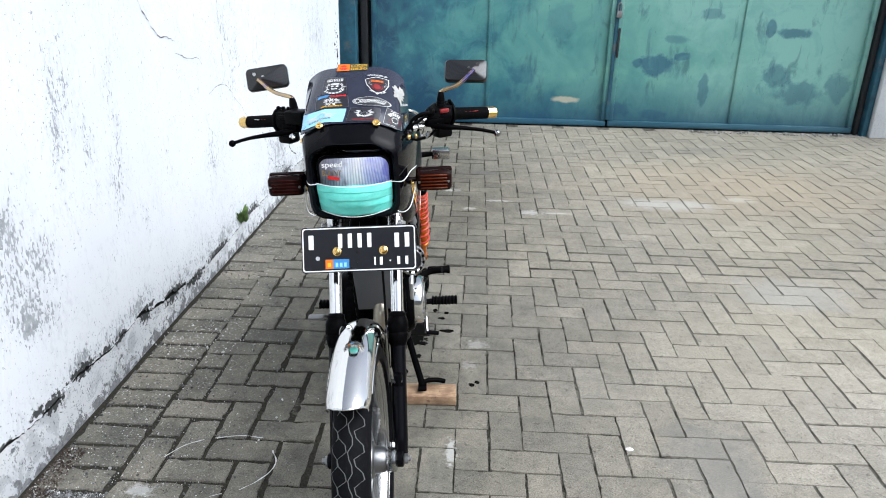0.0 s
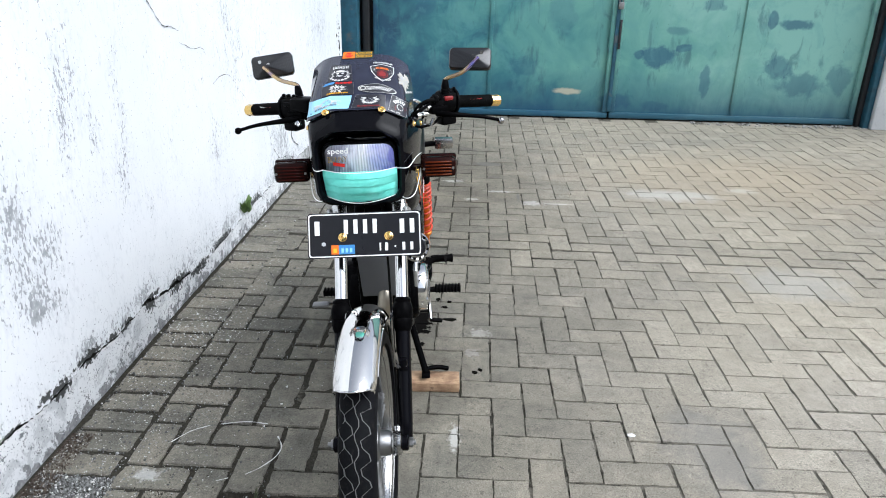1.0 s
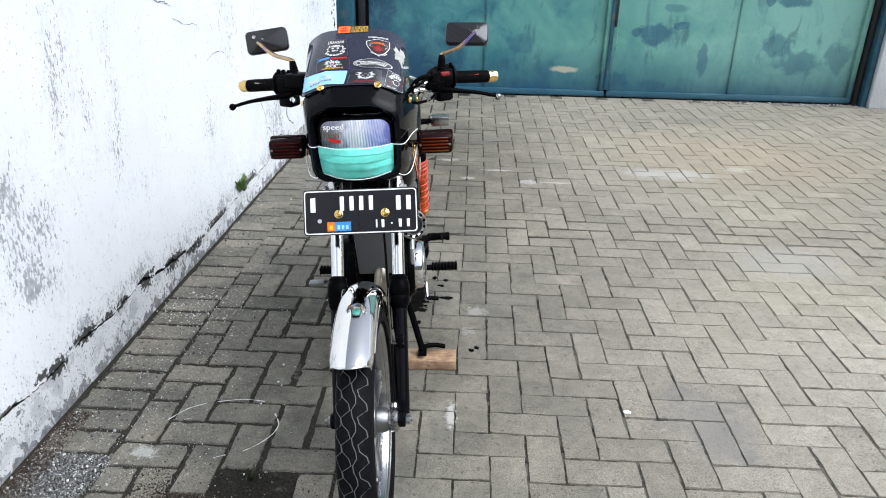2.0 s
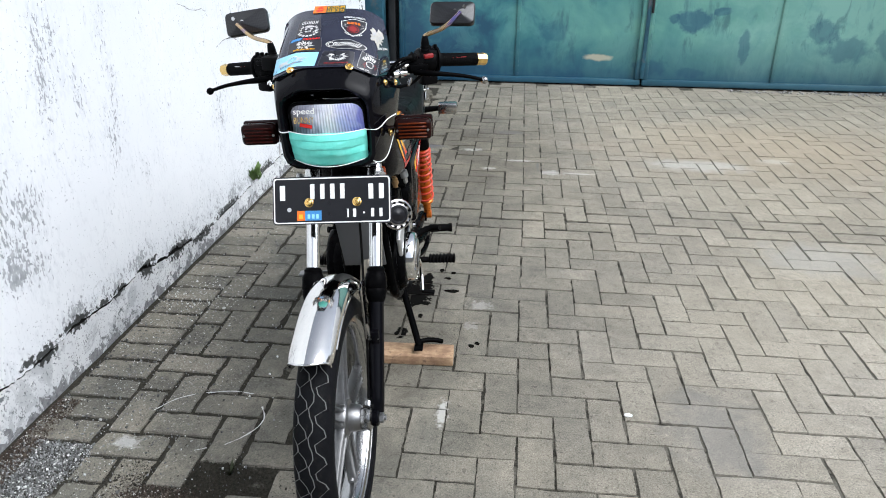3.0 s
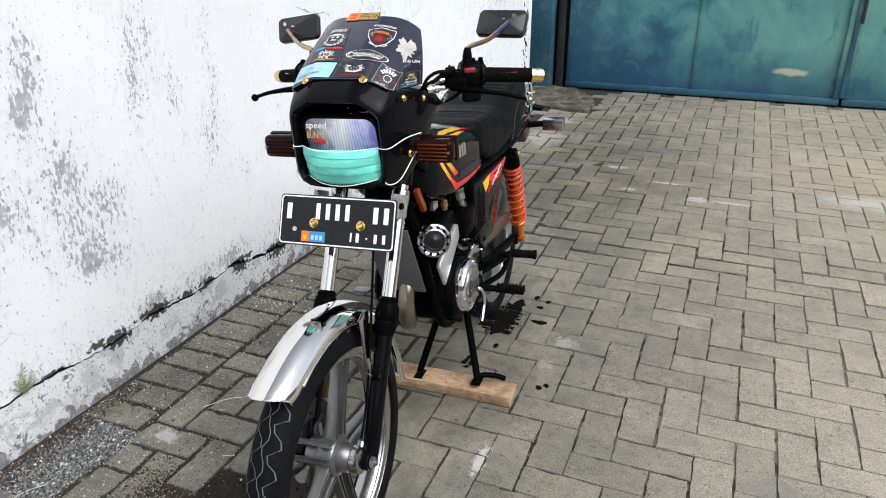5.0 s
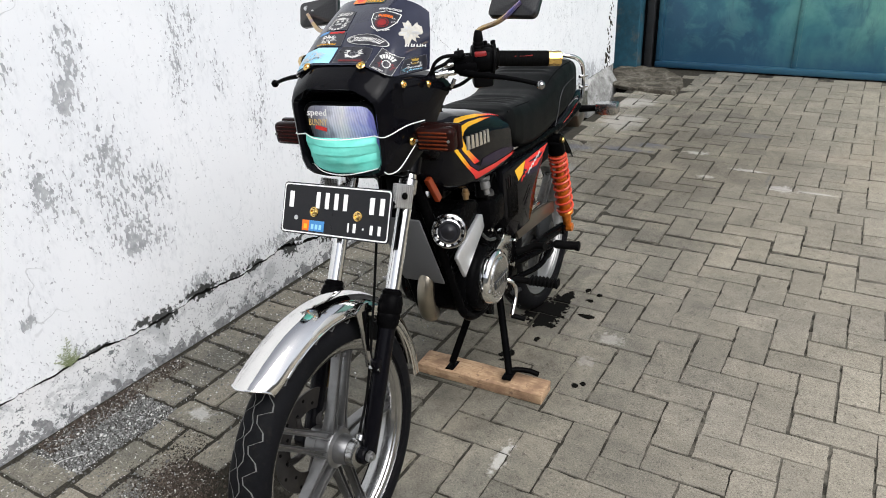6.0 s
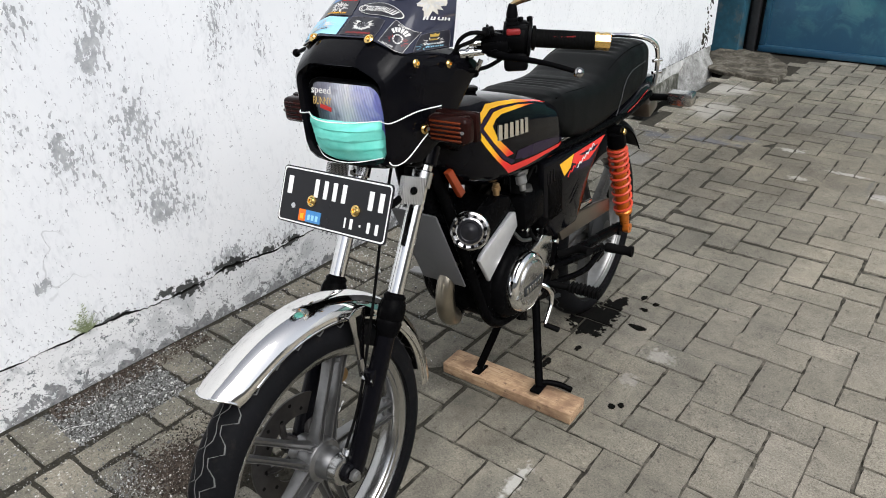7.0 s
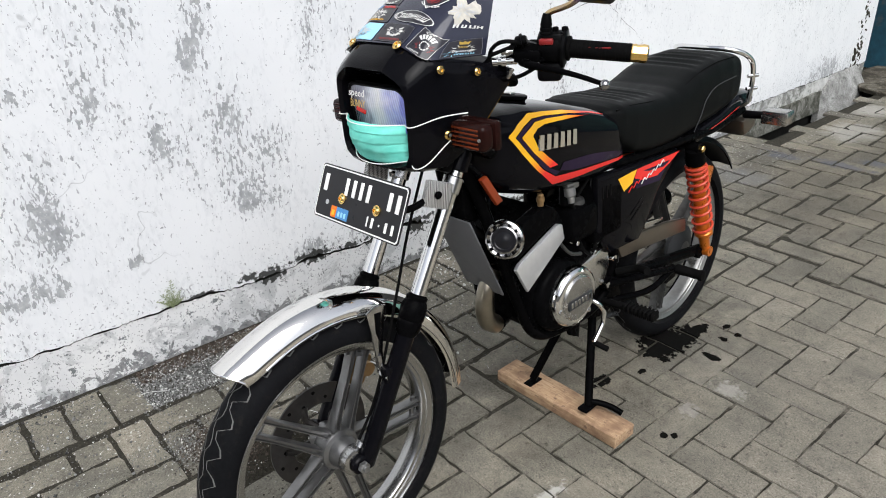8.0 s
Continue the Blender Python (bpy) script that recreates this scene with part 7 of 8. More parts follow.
# side covers
for s in (1, -1):
    bm = bmesh.new()
    slab_yz(bm, [(0.740, 0.700), (1.108, 0.674), (1.092, 0.654), (1.012, 0.582), (0.958, 0.500), (0.930, 0.474), (0.800, 0.482), (0.744, 0.560)], s * 0.092, s * 0.120, 0.010)
    sc = body("side_cover", bm, M_BLACK, None, "black side cover with yellow and red flash")
    fl = lambda y, z: 0.120
    decal("flash", [(0.822, 0.673), (0.849, 0.633)], [(0.905, 0.676), (0.885, 0.645)], M_YELLOW, sc, fl, s, 0.001, 4)
    decal("flash", [(0.885, 0.652), (0.905, 0.624)], [(1.040, 0.640), (1.015, 0.614)], M_PURPLE, sc, fl, s, 0.0008, 4)
    decal("flash", [(0.905, 0.676), (0.893, 0.655), (0.930, 0.640)], [(1.105, 0.671), (1.06, 0.650), (1.00, 0.632)], M_RED, sc, fl, s, 0.0014, 4)
    decal("flash", [(0.93, 0.664), (0.96, 0.656)], [(1.06, 0.658), (1.03, 0.648)], M_PURPLE, sc, fl, s, 0.0018, 4)
    for k in range(3):
        bm = bmesh.new()
        slab_yz(bm, [(0.757 + 0.016 * k, 0.640), (0.764 + 0.016 * k, 0.640), (0.764 + 0.016 * k, 0.672), (0.757 + 0.016 * k, 0.672)], s * 0.1185, s * 0.1215, 0.001)
        body("vent_rib", bm, M_BLACKPL, sc)
    for q, (y0, z0, n, mt) in enumerate(((0.868, 0.628, 3, M_RED), (0.925, 0.634, 5, M_PRINT))):
        bm = bmesh.new()
        tube(bm, [(s * 0.1222, y0 + 0.0105 * k + 0.004 * (k % 2), z0 + 0.0030 * k + (0.007 if k % 2 else -0.003)) for k in range(2 * n + 1)], 0.0012, 6, 3)
        body("script_mark", bm, mt, sc, "plain looping mark in place of the model script" if q == 0 else "")
    bm = bmesh.new()
    for p in ((0.88, 0.56), (0.885, 0.545)):
        slab_yz(bm, [(p[0], p[1]), (p[0] + 0.05, p[1] + 0.03), (p[0] + 0.055, p[1] + 0.034), (p[0] + 0.004, p[1] - 0.002)], s * 0.1205, s * 0.1215, 0)
    body("panel_line", bm, M_BLACKPL, sc)

# shock absorbers
for s in (1, -1):
    a, b = Vector((s * 0.115, 1.195, 0.655)), Vector((s * 0.115, 1.312, 0.300))
    d = (b - a).normalized()
    L = (b - a).length
    bm = bmesh.new()
    lathe(bm, a, d, [(0.0, 0.010), (0.02, 0.012), (0.03, 0.022), (0.055, 0.024), (0.060, 0.020), (0.062, 0.014), (0.15, 0.014), (0.152, 0.021), (0.29, 0.021), (0.295, 0.027), (0.305, 0.027), (0.31, 0.017), (0.335, 0.016), (L, 0.012)], 24)
    cyl(bm, b - Vector((0.014, 0, 0)), b + Vector((0.016, 0, 0)), 0.016, seg=16)
    sh = body("shock_absorber", bm, M_SHOCK, None, "orange anodised shock absorber with a red-orange spring")
    bm = bmesh.new()
    n, r = 9.5, 0.0275
    u = Vector((1, 0, 0))
    v = d.cross(u)
    pts = [a + d * (0.058 + 0.235 * (k / 136) ** 1.35) + (u * math.cos(2 * math.pi * n * k / 136) + v * math.sin(2 * math.pi * n * k / 136)) * r for k in range(137)]
    tube(bm, pts, 0.0044, 8, 1, False)
    body("coil_spring", bm, M_SPRING, sh)
    bm = bmesh.new()
    cyl(bm, a - Vector((0.02, 0, 0)), a + Vector((0.02 if s > 0 else 0.02, 0, 0)), 0.017, seg=14, bevel=0.002)
    lathe(bm, a, d, [(-0.004, 0.012), (0.004, 0.025), (0.040, 0.0275), (0.050, 0.0270), (0.052, 0.018)], 20)
    body("shock_eye", bm, M_BLACKMET, sh, "black upper shock mount")
    bm = bmesh.new()
    cyl(bm, a + Vector((0.018 * s, 0, 0)), a + Vector((0.030 * s, 0, 0)), 0.010, seg=6, bevel=0.002)
    body("shock_nut", bm, M_GOLD, sh)
    bm = bmesh.new()
    box(bm, (s * 0.088, 1.335, 0.520), (0.010, 0.046, 0.075), 0.003, rotm(-15))
    body("side_reflector", bm, M_SHOCK, sh, "orange reflector behind the shock absorber")

# rear wheel, swingarm, chain guard
# darker alloys than the front wheel: dirt, and its shade put into colour
wheel(rw, 0.092, 0.302, body, "rear_wheel", [(-0.012, 0), (0.012, 1)], 40, M_ALU, M_RIM, M_ALUDARK)
bm = bmesh.new()
lathe(bm, rw + Vector((0.03, 0, 0)), (1, 0, 0), [(0, 0.07), (0.012, 0.072), (0.016, 0.06), (0.03, 0.03)], 32)
body("rear_sprocket", bm, M_STEELDARK)
bm = bmesh.new()
for s in (1, -1):
    tube(bm, [(s * 0.085, 0.83, 0.375), (s * 0.095, 1.0, 0.355), (s * 0.092, 1.32, 0.295)], 0.016, 12, 4)
    cyl(bm, (s * 0.08, 1.288, 0.298), (s * 0.112, 1.288, 0.298), 0.018, seg=8)
cyl(bm, (-0.10, 0.835, 0.375), (0.10, 0.835, 0.375), 0.022, seg=14)
body("swingarm", bm, M_BLACKMET, None, "black tubular swingarm")
bm = bmesh.new()
slab_yz(bm, [(0.852, 0.480), (0.99, 0.475), (1.10, 0.462), (1.20, 0.440), (1.206, 0.398), (0.990, 0.424), (0.876, 0.436)], 0.090, 0.104, 0.005)
body("chain_guard", bm, M_GUARD, None, "dull brown-tinted steel chain guard")
bm = bmesh.new()
slab_yz(bm, [(0.985, 0.480), (1.075, 0.475), (1.08, 0.483), (0.99, 0.497)], 0.09, 0.10, 0.003)
body("guard_strip", bm, M_ALUBRIGHT)
bm = bmesh.new()
tube(bm, [(0.10, 0.80, 0.385), (0.13, 0.95, 0.365), (0.13, 1.09, 0.330)], 0.0105, 10, 5)
tube(bm, [(0.10, 0.82, 0.33), (0.13, 0.97, 0.31), (0.13, 1.09, 0.326)], 0.009, 10, 5)
slab_yz(bm, [(1.04, 0.312), (1.11, 0.332), (1.12, 0.292), (1.07, 0.287)], 0.115, 0.128, 0.003)
body("footrest_bracket", bm, M_BLACKMET, None, "black tubular passenger footrest bracket")
for s in (1, -1):
    bm = bmesh.new()
    lathe(bm, (s * 0.135, 1.10, 0.327), (s, 0.05, 0), [(0, 0.010), (0.005, 0.0145), (0.03, 0.015), (0.034, 0.0135), (0.06, 0.0145), (0.066, 0.013), (0.078, 0.0165), (0.084, 0.0165), (0.086, 0.010)], 16)
    body("passenger_footrest", bm, M_RUBBER, None, "black rubber passenger footrest")
    bm = bmesh.new()
    cyl(bm, (s * 0.08, 0.82, 0.328), (s * 0.15, 0.825, 0.328), 0.010, seg=10)
    box(bm, (s * 0.195, 0.828, 0.329), (0.090, 0.028, 0.020), 0.004)
    peg = body("footrest", bm, M_RUBBER, None, "black ribbed rubber footrest")
    for k in range(8):
        bm = bmesh.new()
        box(bm, (s * (0.155 + 0.0115 * k), 0.828, 0.330), (0.008, 0.034, 0.026), 0.004, None, 1)
        body("rib", bm, M_RUBBER, peg)
    bm = bmesh.new()
    tube(bm, [(s * 0.10, 0.86, 0.40), (s * 0.15, 0.875, 0.42), (s * 0.19, 0.86, 0.43)], 0.011, 10, 4)
    body("foot_lever", bm, M_RUBBER)

bm = bmesh.new()
box(bm, (-0.223, 0.66, 0.365), (0.052, 0.030, 0.010), 0.004)
tube(bm, [(-0.200, 0.67, 0.360), (-0.165, 0.70, 0.350), (-0.145, 0.78, 0.335), (-0.11, 0.83, 0.330)], 0.007, 8, 5)
body("brake_pedal", bm, M_ALU, None, "alloy rear brake pedal")

# frame
for s in (1, -1):
    bm = bmesh.new()
    tube(bm, [(s * 0.02, 0.37, 0.86), (s * 0.045, 0.405, 0.76), (s * 0.055, 0.46, 0.60), (s * 0.06, 0.515, 0.44), (s * 0.065, 0.56, 0.345), (s * 0.07, 0.64, 0.315), (s * 0.075, 0.80, 0.32), (s * 0.08, 0.86, 0.40), (s * 0.085, 0.87, 0.60), (s * 0.09, 0.90, 0.70)], 0.0145, 12, 5)
    body("frame_tube", bm, M_BLACKMET, None, "black steel frame tube")
    bm = bmesh.new()
    tube(bm, [(s * 0.03, 0.40, 0.80), (s * 0.06, 0.60, 0.74), (s * 0.09, 0.85, 0.70), (s * 0.105, 1.1, 0.69), (s * 0.108, 1.3, 0.68), (s * 0.10, 1.5, 0.69)], 0.0125, 12, 5)
    body("frame_tube", bm, M_BLACKMET, None, "black steel frame tube")
bm = bmesh.new()
cyl(bm, (0, fork_at(0.86, 0.045), 0.86), (0, fork_at(0.99, 0.045), 0.99), 0.028, seg=18)
body("steering_head", bm, M_BLACKMET)
# black plate added to fill the gap, in place of wires and tube
bm = bmesh.new()
slab_yz(bm, [(0.385, 0.800), (0.470, 0.790), (0.476, 0.735), (0.462, 0.690), (0.420, 0.672), (0.388, 0.690)], -0.030, 0.030, 0.008)
body("gap_filler", bm, M_BLACKMET, None, "black filler plate below the steering head")

# engine
bm = bmesh.new()
ring_loft(bm, [[Vector((x, 0.655 + a * k, 0.422 + b * k)) for a, b in rounded(0.245, 0.172, 0.07, 5)] for x, k in ((-0.12, 0.75), (-0.105, 0.95), (-0.08, 1.0), (0.062, 1.0), (0.078, 0.92))])
box(bm, (0, 0.73, 0.50), (0.16, 0.14, 0.10), 0.03)
eng = body("engine", bm, M_BLACKMET, None, "black two-stroke engine with chrome left cover", 50)
bm = bmesh.new()
cd = Vector((0, -0.30, 0.95)).normalized()
cc = Vector((0, 0.565, 0.505))
cyl(bm, cc, cc + cd * 0.152, 0.055, seg=20)
cyl(bm, cc + cd * 0.148, cc + cd * 0.160, 0.03, seg=12)
cyl(bm, cc + cd * 0.155, cc + cd * 0.190, 0.008, seg=8)
body("cylinder", bm, M_BLACKMET, eng, "black finned cylinder")
for k in range(8):
    bm = bmesh.new()
    w = 0.150 if k < 5 else 0.165
    box(bm, cc + cd * (0.012 + 0.0185 * k), (w, w * 0.92, 0.006), 0.0028, rotm(17.5), 1)
    body("fin", bm, M_BLACKMET, eng)
bm = bmesh.new()
lathe(bm, (0.066, 0.638, 0.422), (1, 0, 0), [(0, 0.094), (0.02, 0.094), (0.03, 0.089), (0.034, 0.083)], 40)
body("cover_ring", bm, M_BLACKMET, eng)
bm = bmesh.new()
lathe(bm, (-0.085, 0.650, 0.420), (-1, 0, 0), [(0, 0.105), (0.035, 0.102), (0.050, 0.090), (0.058, 0.060), (0.060, 0.02)], 32)
body("clutch_cover", bm, M_BLACKMET, eng)
bm = bmesh.new()
lathe(bm, (0.096, 0.656, 0.420), (1, 0, 0), [(0, 0.077), (0.022, 0.077), (0.028, 0.074), (0.031, 0.069), (0.032, 0.061), (0.031, 0.059), (0.030, 0.055)], 48)
cov = body("round_cover", bm, M_CHROME, eng, "round chrome engine cover with a nameplate bar")
bm = bmesh.new()
lathe(bm, (0.096, 0.656, 0.420), (1, 0, 0), [(0.025, 0.058), (0.0335, 0.057), (0.036, 0.054), (0.037, 0.02)], 48)
body("cover_face", bm, M_BRUSHED, cov, "brushed alloy cover face")
bm = bmesh.new()
box(bm, (0.1330, 0.658, 0.414), (0.004, 0.092, 0.025), 0.003, rotm(0, 0, 0))
plate2 = body("name_bar", bm, M_STEELDARK, cov)
for k in range(6):
    bm = bmesh.new()
    box(bm, (0.1353, 0.624 + 0.0138 * k, 0.414), (0.0016, 0.0085, 0.015), 0.0006, None, 1)
    body("bar", bm, M_SIGNAL, plate2)
for a in (70, 190, 310):
    bm = bmesh.new()
    by, bz = 0.656 + 0.068 * math.cos(radians(a)), 0.420 + 0.068 * math.sin(radians(a))
    cyl(bm, (0.119, by, bz), (0.1300, by, bz), 0.006, seg=6)
    body("cover_bolt", bm, M_ALUBRIGHT, cov)
bm = bmesh.new()
slab_yz(bm, [(0.69, 0.482), (0.76, 0.497), (0.812, 0.500), (0.822, 0.440), (0.800, 0.395), (0.755, 0.385), (0.70, 0.36)], 0.066, 0.106, 0.010)
body("sprocket_cover", bm, M_ALUBRIGHT, eng, "polished sprocket cover")
for p in ((0.822, 0.505), (0.832, 0.455), (0.805, 0.388)):
    bm = bmesh.new()
    cyl(bm, (0.08, *p), (0.112, *p), 0.008, seg=8)
    body("case_bolt", bm, M_CHROME, eng)
bm = bmesh.new()
tube(bm, [(0.09, 0.735, 0.375), (0.122, 0.742, 0.366), (0.130, 0.760, 0.338), (0.130, 0.758, 0.306), (0.131, 0.738, 0.284), (0.133, 0.716, 0.268)], 0.0062, 10, 6)
gl = body("gear_lever", bm, M_CHROME, None, "chrome gear lever with a rubber toe piece")
bm = bmesh.new()
cyl(bm, (0.131, 0.717, 0.266), (0.172, 0.722, 0.258), 0.0075, seg=12, bevel=0.002)
body("toe_rubber", bm, M_RUBBER, gl)
bm = bmesh.new()
pts = [(0.105 + 0.006 * math.cos(k * 0.9), 0.790 + 0.0010 * k, 0.298 + 0.006 * math.sin(k * 0.9) - 0.0003 * k) for k in range(70)]
tube(bm, pts, 0.0014, 5, 1, False)
body("stand_spring", bm, M_STEELDARK)

bm = bmesh.new()
slab_yz(bm, [(0.765, 0.365), (0.900, 0.365), (0.925, 0.300), (0.850, 0.262), (0.775, 0.285)], 0.060, 0.074, 0.006)
body("stand_bracket", bm, M_BLACKMET, None, "black steel bracket above the centre stand")

# plate beside the cylinder, horn, grey board, exhaust
bm = bmesh.new()
slab_yz(bm, [(0.612, 0.622), (0.628, 0.616), (0.636, 0.578), (0.502, 0.492), (0.464, 0.560), (0.476, 0.572)], 0.092, 0.104, 0.004)
body("cylinder_shield", bm, M_SATIN, None, "bright alloy cylinder side shield")
bm = bmesh.new()
slab_yz(bm, [(0.470, 0.580), (0.600, 0.624), (0.640, 0.615), (0.608, 0.664), (0.560, 0.676), (0.498, 0.660)], 0.070, 0.098, 0.004)
body("cylinder_cowl", bm, M_BLACKMET, None, "gloss black cylinder cowl")
hc, hn = Vector((0.103, 0.432, 0.650)), Vector((0.45, -0.86, 0.22)).normalized()
bm = bmesh.new()
lathe(bm, hc, hn, [(-0.0450, 0.0174), (-0.0300, 0.0348), (-0.0100, 0.0383), (0.0000, 0.0400), (0.0040, 0.0400)], 36)
horn = body("horn", bm, M_BLACKMET, None, "round horn with a chrome ring")
bm = bmesh.new()
lathe(bm, hc, hn, [(-0.0040, 0.0409), (0.0040, 0.0435), (0.0100, 0.0418), (0.0130, 0.0374), (0.0110, 0.0357), (0.0100, 0.0313), (0.0130, 0.0305), (0.0145, 0.0270), (0.0120, 0.0252), (0.0090, 0.0244)], 36)
body("horn_ring", bm, M_HORN, horn)
bm = bmesh.new()
lathe(bm, hc, hn, [(0.0060, 0.0290), (0.0135, 0.0285), (0.0142, 0.0215), (0.0125, 0.0195), (0.0135, 0.0080), (0.0150, 0.0060), (0.0150, 0.0010)], 28)
body("horn_face", bm, M_PLATE, horn)
for k in range(12):
    bm = bmesh.new()
    u = hn.orthogonal().normalized()
    v = hn.cross(u)
    a = 2 * math.pi * k / 12
    cyl(bm, hc + hn * 0.0125 + (u * math.cos(a) + v * math.sin(a)) * 0.0335, hc + hn * 0.0138 + (u * math.cos(a) + v * math.sin(a)) * 0.0335, 0.0040, seg=6)
    body("horn_slot", bm, M_BLACKPL, horn)
bm = bmesh.new()
box(bm, (0.0, 0.420, 0.590), (0.118, 0.005, 0.232), 0.002, rotm(24))
body("splash_board", bm, M_BOARD, None, "plain grey plastic splash board")
bm = bmesh.new()
tube(bm, [(0.0, 0.535, 0.525), (0.004, 0.500, 0.520), (0.006, 0.468, 0.490), (0.004, 0.458, 0.440), (0.0, 0.470, 0.395), (-0.015, 0.510, 0.362)], [0.018, 0.019, 0.021, 0.023, 0.024, 0.024], 18, 6)
body("exhaust_header", bm, M_EXHAUST, None, "heat-tinted exhaust header")
bm = bmesh.new()
tube(bm, [(-0.015, 0.510, 0.362), (-0.04, 0.55, 0.352), (-0.07, 0.62, 0.345), (-0.12, 0.80, 0.32), (-0.145, 1.10, 0.33), (-0.15, 1.50, 0.36)], [0.0245, 0.028, 0.033, 0.037, 0.042, 0.038], 18, 6)
body("muffler", bm, M_BLACKMET, None, "black expansion-chamber exhaust")
bm = bmesh.new()
box(bm, (0.07, 0.70, 0.60), (0.10, 0.11, 0.09), 0.02)
cyl(bm, (0.09, 0.66, 0.655), (0.09, 0.66, 0.70), 0.018, seg=14)
box(bm, (0.06, 0.80, 0.60), (0.12, 0.12, 0.16), 0.02)
body("carburettor", bm, M_BLACKMET, None, "dark carburettor and air box")
bm = bmesh.new()
lathe(bm, (0.082, 0.700, 0.655), (0.1, 0.1, -1), [(0, 0.012), (0.004, 0.022), (0.018, 0.023), (0.022, 0.019), (0.050, 0.019), (0.054, 0.024), (0.075, 0.024), (0.082, 0.015), (0.092, 0.008)], 18)
box(bm, (0.108, 0.690, 0.610), (0.014, 0.030, 0.026), 0.004)
body("carburettor_bowl", bm, M_ALUDARK, None, "dull grey alloy carburettor with a round top")
for pts, r, mt in (([(0.092, 0.662, 0.668), (0.104, 0.672, 0.640), (0.100, 0.690, 0.618)], 0.0042, M_RUBBER), ([(0.085, 0.705, 0.655), (0.095, 0.740, 0.700), (0.075, 0.780, 0.715)], 0.0036, M_RUBBER), ([(0.088, 0.700, 0.565), (0.102, 0.712, 0.520), (0.094, 0.760, 0.480), (0.090, 0.800, 0.430)], 0.0040, M_RUBBER),
                   ([(0.098, 0.745, 0.655), (0.108, 0.752, 0.600), (0.106, 0.748, 0.545), (0.100, 0.762, 0.505)], 0.0050, M_RUBBER), ([(0.085, 0.640, 0.560), (0.100, 0.660, 0.530), (0.102, 0.700, 0.515)], 0.0045, M_ALUDARK)):
    bm = bmesh.new()
    tube(bm, pts, r, 8, 6)
    body("hose", bm, mt)
for p in ((0.104, 0.663, 0.560), (0.102, 0.690, 0.545), (0.106, 0.758, 0.498), (0.104, 0.668, 0.585)):
    bm = bmesh.new()
    cyl(bm, Vector(p) - Vector((0.016, 0, 0)), p, 0.0065, seg=6, bevel=0.001)
    body("case_bolt", bm, M_ALUBRIGHT)
bm = bmesh.new()
lathe(bm, (0.100, 0.655, 0.702), (0.2, 0, -1), [(0, 0.008), (0.004, 0.014), (0.022, 0.014), (0.026, 0.009), (0.04, 0.008)], 14)
box(bm, (0.095, 0.668, 0.700), (0.02, 0.045, 0.020), 0.005)
body("fuel_tap", bm, M_ALU, None, "alloy fuel tap under the tank")
bm = bmesh.new()
cyl(bm, (0.088, 0.568, 0.708), (0.088, 0.568, 0.678), 0.0075, seg=12, bevel=0.002)
cyl(bm, (0.088, 0.568, 0.698), (0.088, 0.568, 0.690), 0.010, seg=12)
body("spark_plug_cap", bm, M_RUST, None, "small copper-coloured cable nipple")
bm = bmesh.new()
slab_yz(bm, [(0.388, 0.790), (0.406, 0.794), (0.450, 0.728), (0.432, 0.722)], 0.072, 0.086, 0.003)
body("reflector", bm, M_REFLECT, None, "orange rectangular side reflector")

# centre stand
bm = bmesh.new()
for s, fx, tx in ((1, 0.108, 0.036), (-1, -0.086, -0.016)):
    tube(bm, [(tx, 0.846, 0.300), (fx, 0.730, 0.050)], 0.0115, 12, 1, False)
    box(bm, (fx, 0.728, 0.042 + 0.0523 * fx), (0.030, 0.055, 0.009), 0.003)
cyl(bm, (-0.075, 0.850, 0.305), (0.075, 0.850, 0.305), 0.014, seg=12)
tube(bm, [(0.108, 0.737, 0.058), (0.130, 0.752, 0.055), (0.158, 0.765, 0.048), (0.186, 0.774, 0.036)], 0.0085, 10, 5)
slab_yz(bm, [(0.69, 0.34), (0.86, 0.34), (0.87, 0.29), (0.752, 0.285), (0.747, 0.240), (0.710, 0.262)], 0.050, 0.064, 0.003)
body("centre_stand", bm, M_BLACKMET, None, "black steel centre stand")

# ---- things on and under the motorcycle ----
plank = thing("wooden_plank", pose(-0.132, 2.172, 0.0, 0, 0, 3.3), "rough sawn pine plank under the centre stand", "plank")
bm = bmesh.new()
box(bm, (0, 0, 0.019), (0.420, 0.084, 0.034), 0.0025)
bmesh.ops.subdivide_edges(bm, edges=[e for e in bm.edges if e.calc_length() > 0.2], cuts=24)
for v in bm.verts:
    v.co += Vector((0, 0.002 * noise.noise(v.co * 22), 0.0012 * noise.noise(v.co * 30 + Vector((5, 0, 0)))))
part("board", bm, M_WOOD, plank)

mask = thing("face_mask", BIKE @ STEER, "turquoise pleated face mask hung over the headlamp", "face mask")
bm = bmesh.new()
nu, nv = 48, 32
rows = []
for j in range(nv + 1):
    v = j / nv
    row = []
    for i in range(nu + 1):
        u = -1 + 2 * i / nu
        pleat = 0.0022 * (math.fmod(v * 4, 1.0) - 0.5)
        sag = 0.010 * (1 - u * u) * v ** 2
        wdt = 0.089 - 0.004 * v ** 2
        bul = 0.016 * (1 - u * u) * math.sin(math.pi * min(1, v * 0.9 + 0.1)) + 0.006 * (1 - u * u)
        x = wdt * u
        y = 0.194 - bul - pleat + 0.018 * abs(u) ** 3 - 0.0035 * noise.noise((x * 22, v * 4 + x * 9, 1)) - 0.0008 * noise.noise((x * 60 + v * 9, v * 12, 4)) + 0.012 * v
        row.append(bm.verts.new((x - 0.005, y, 0.945 - 0.069 * v - sag)))
    rows.append(row)
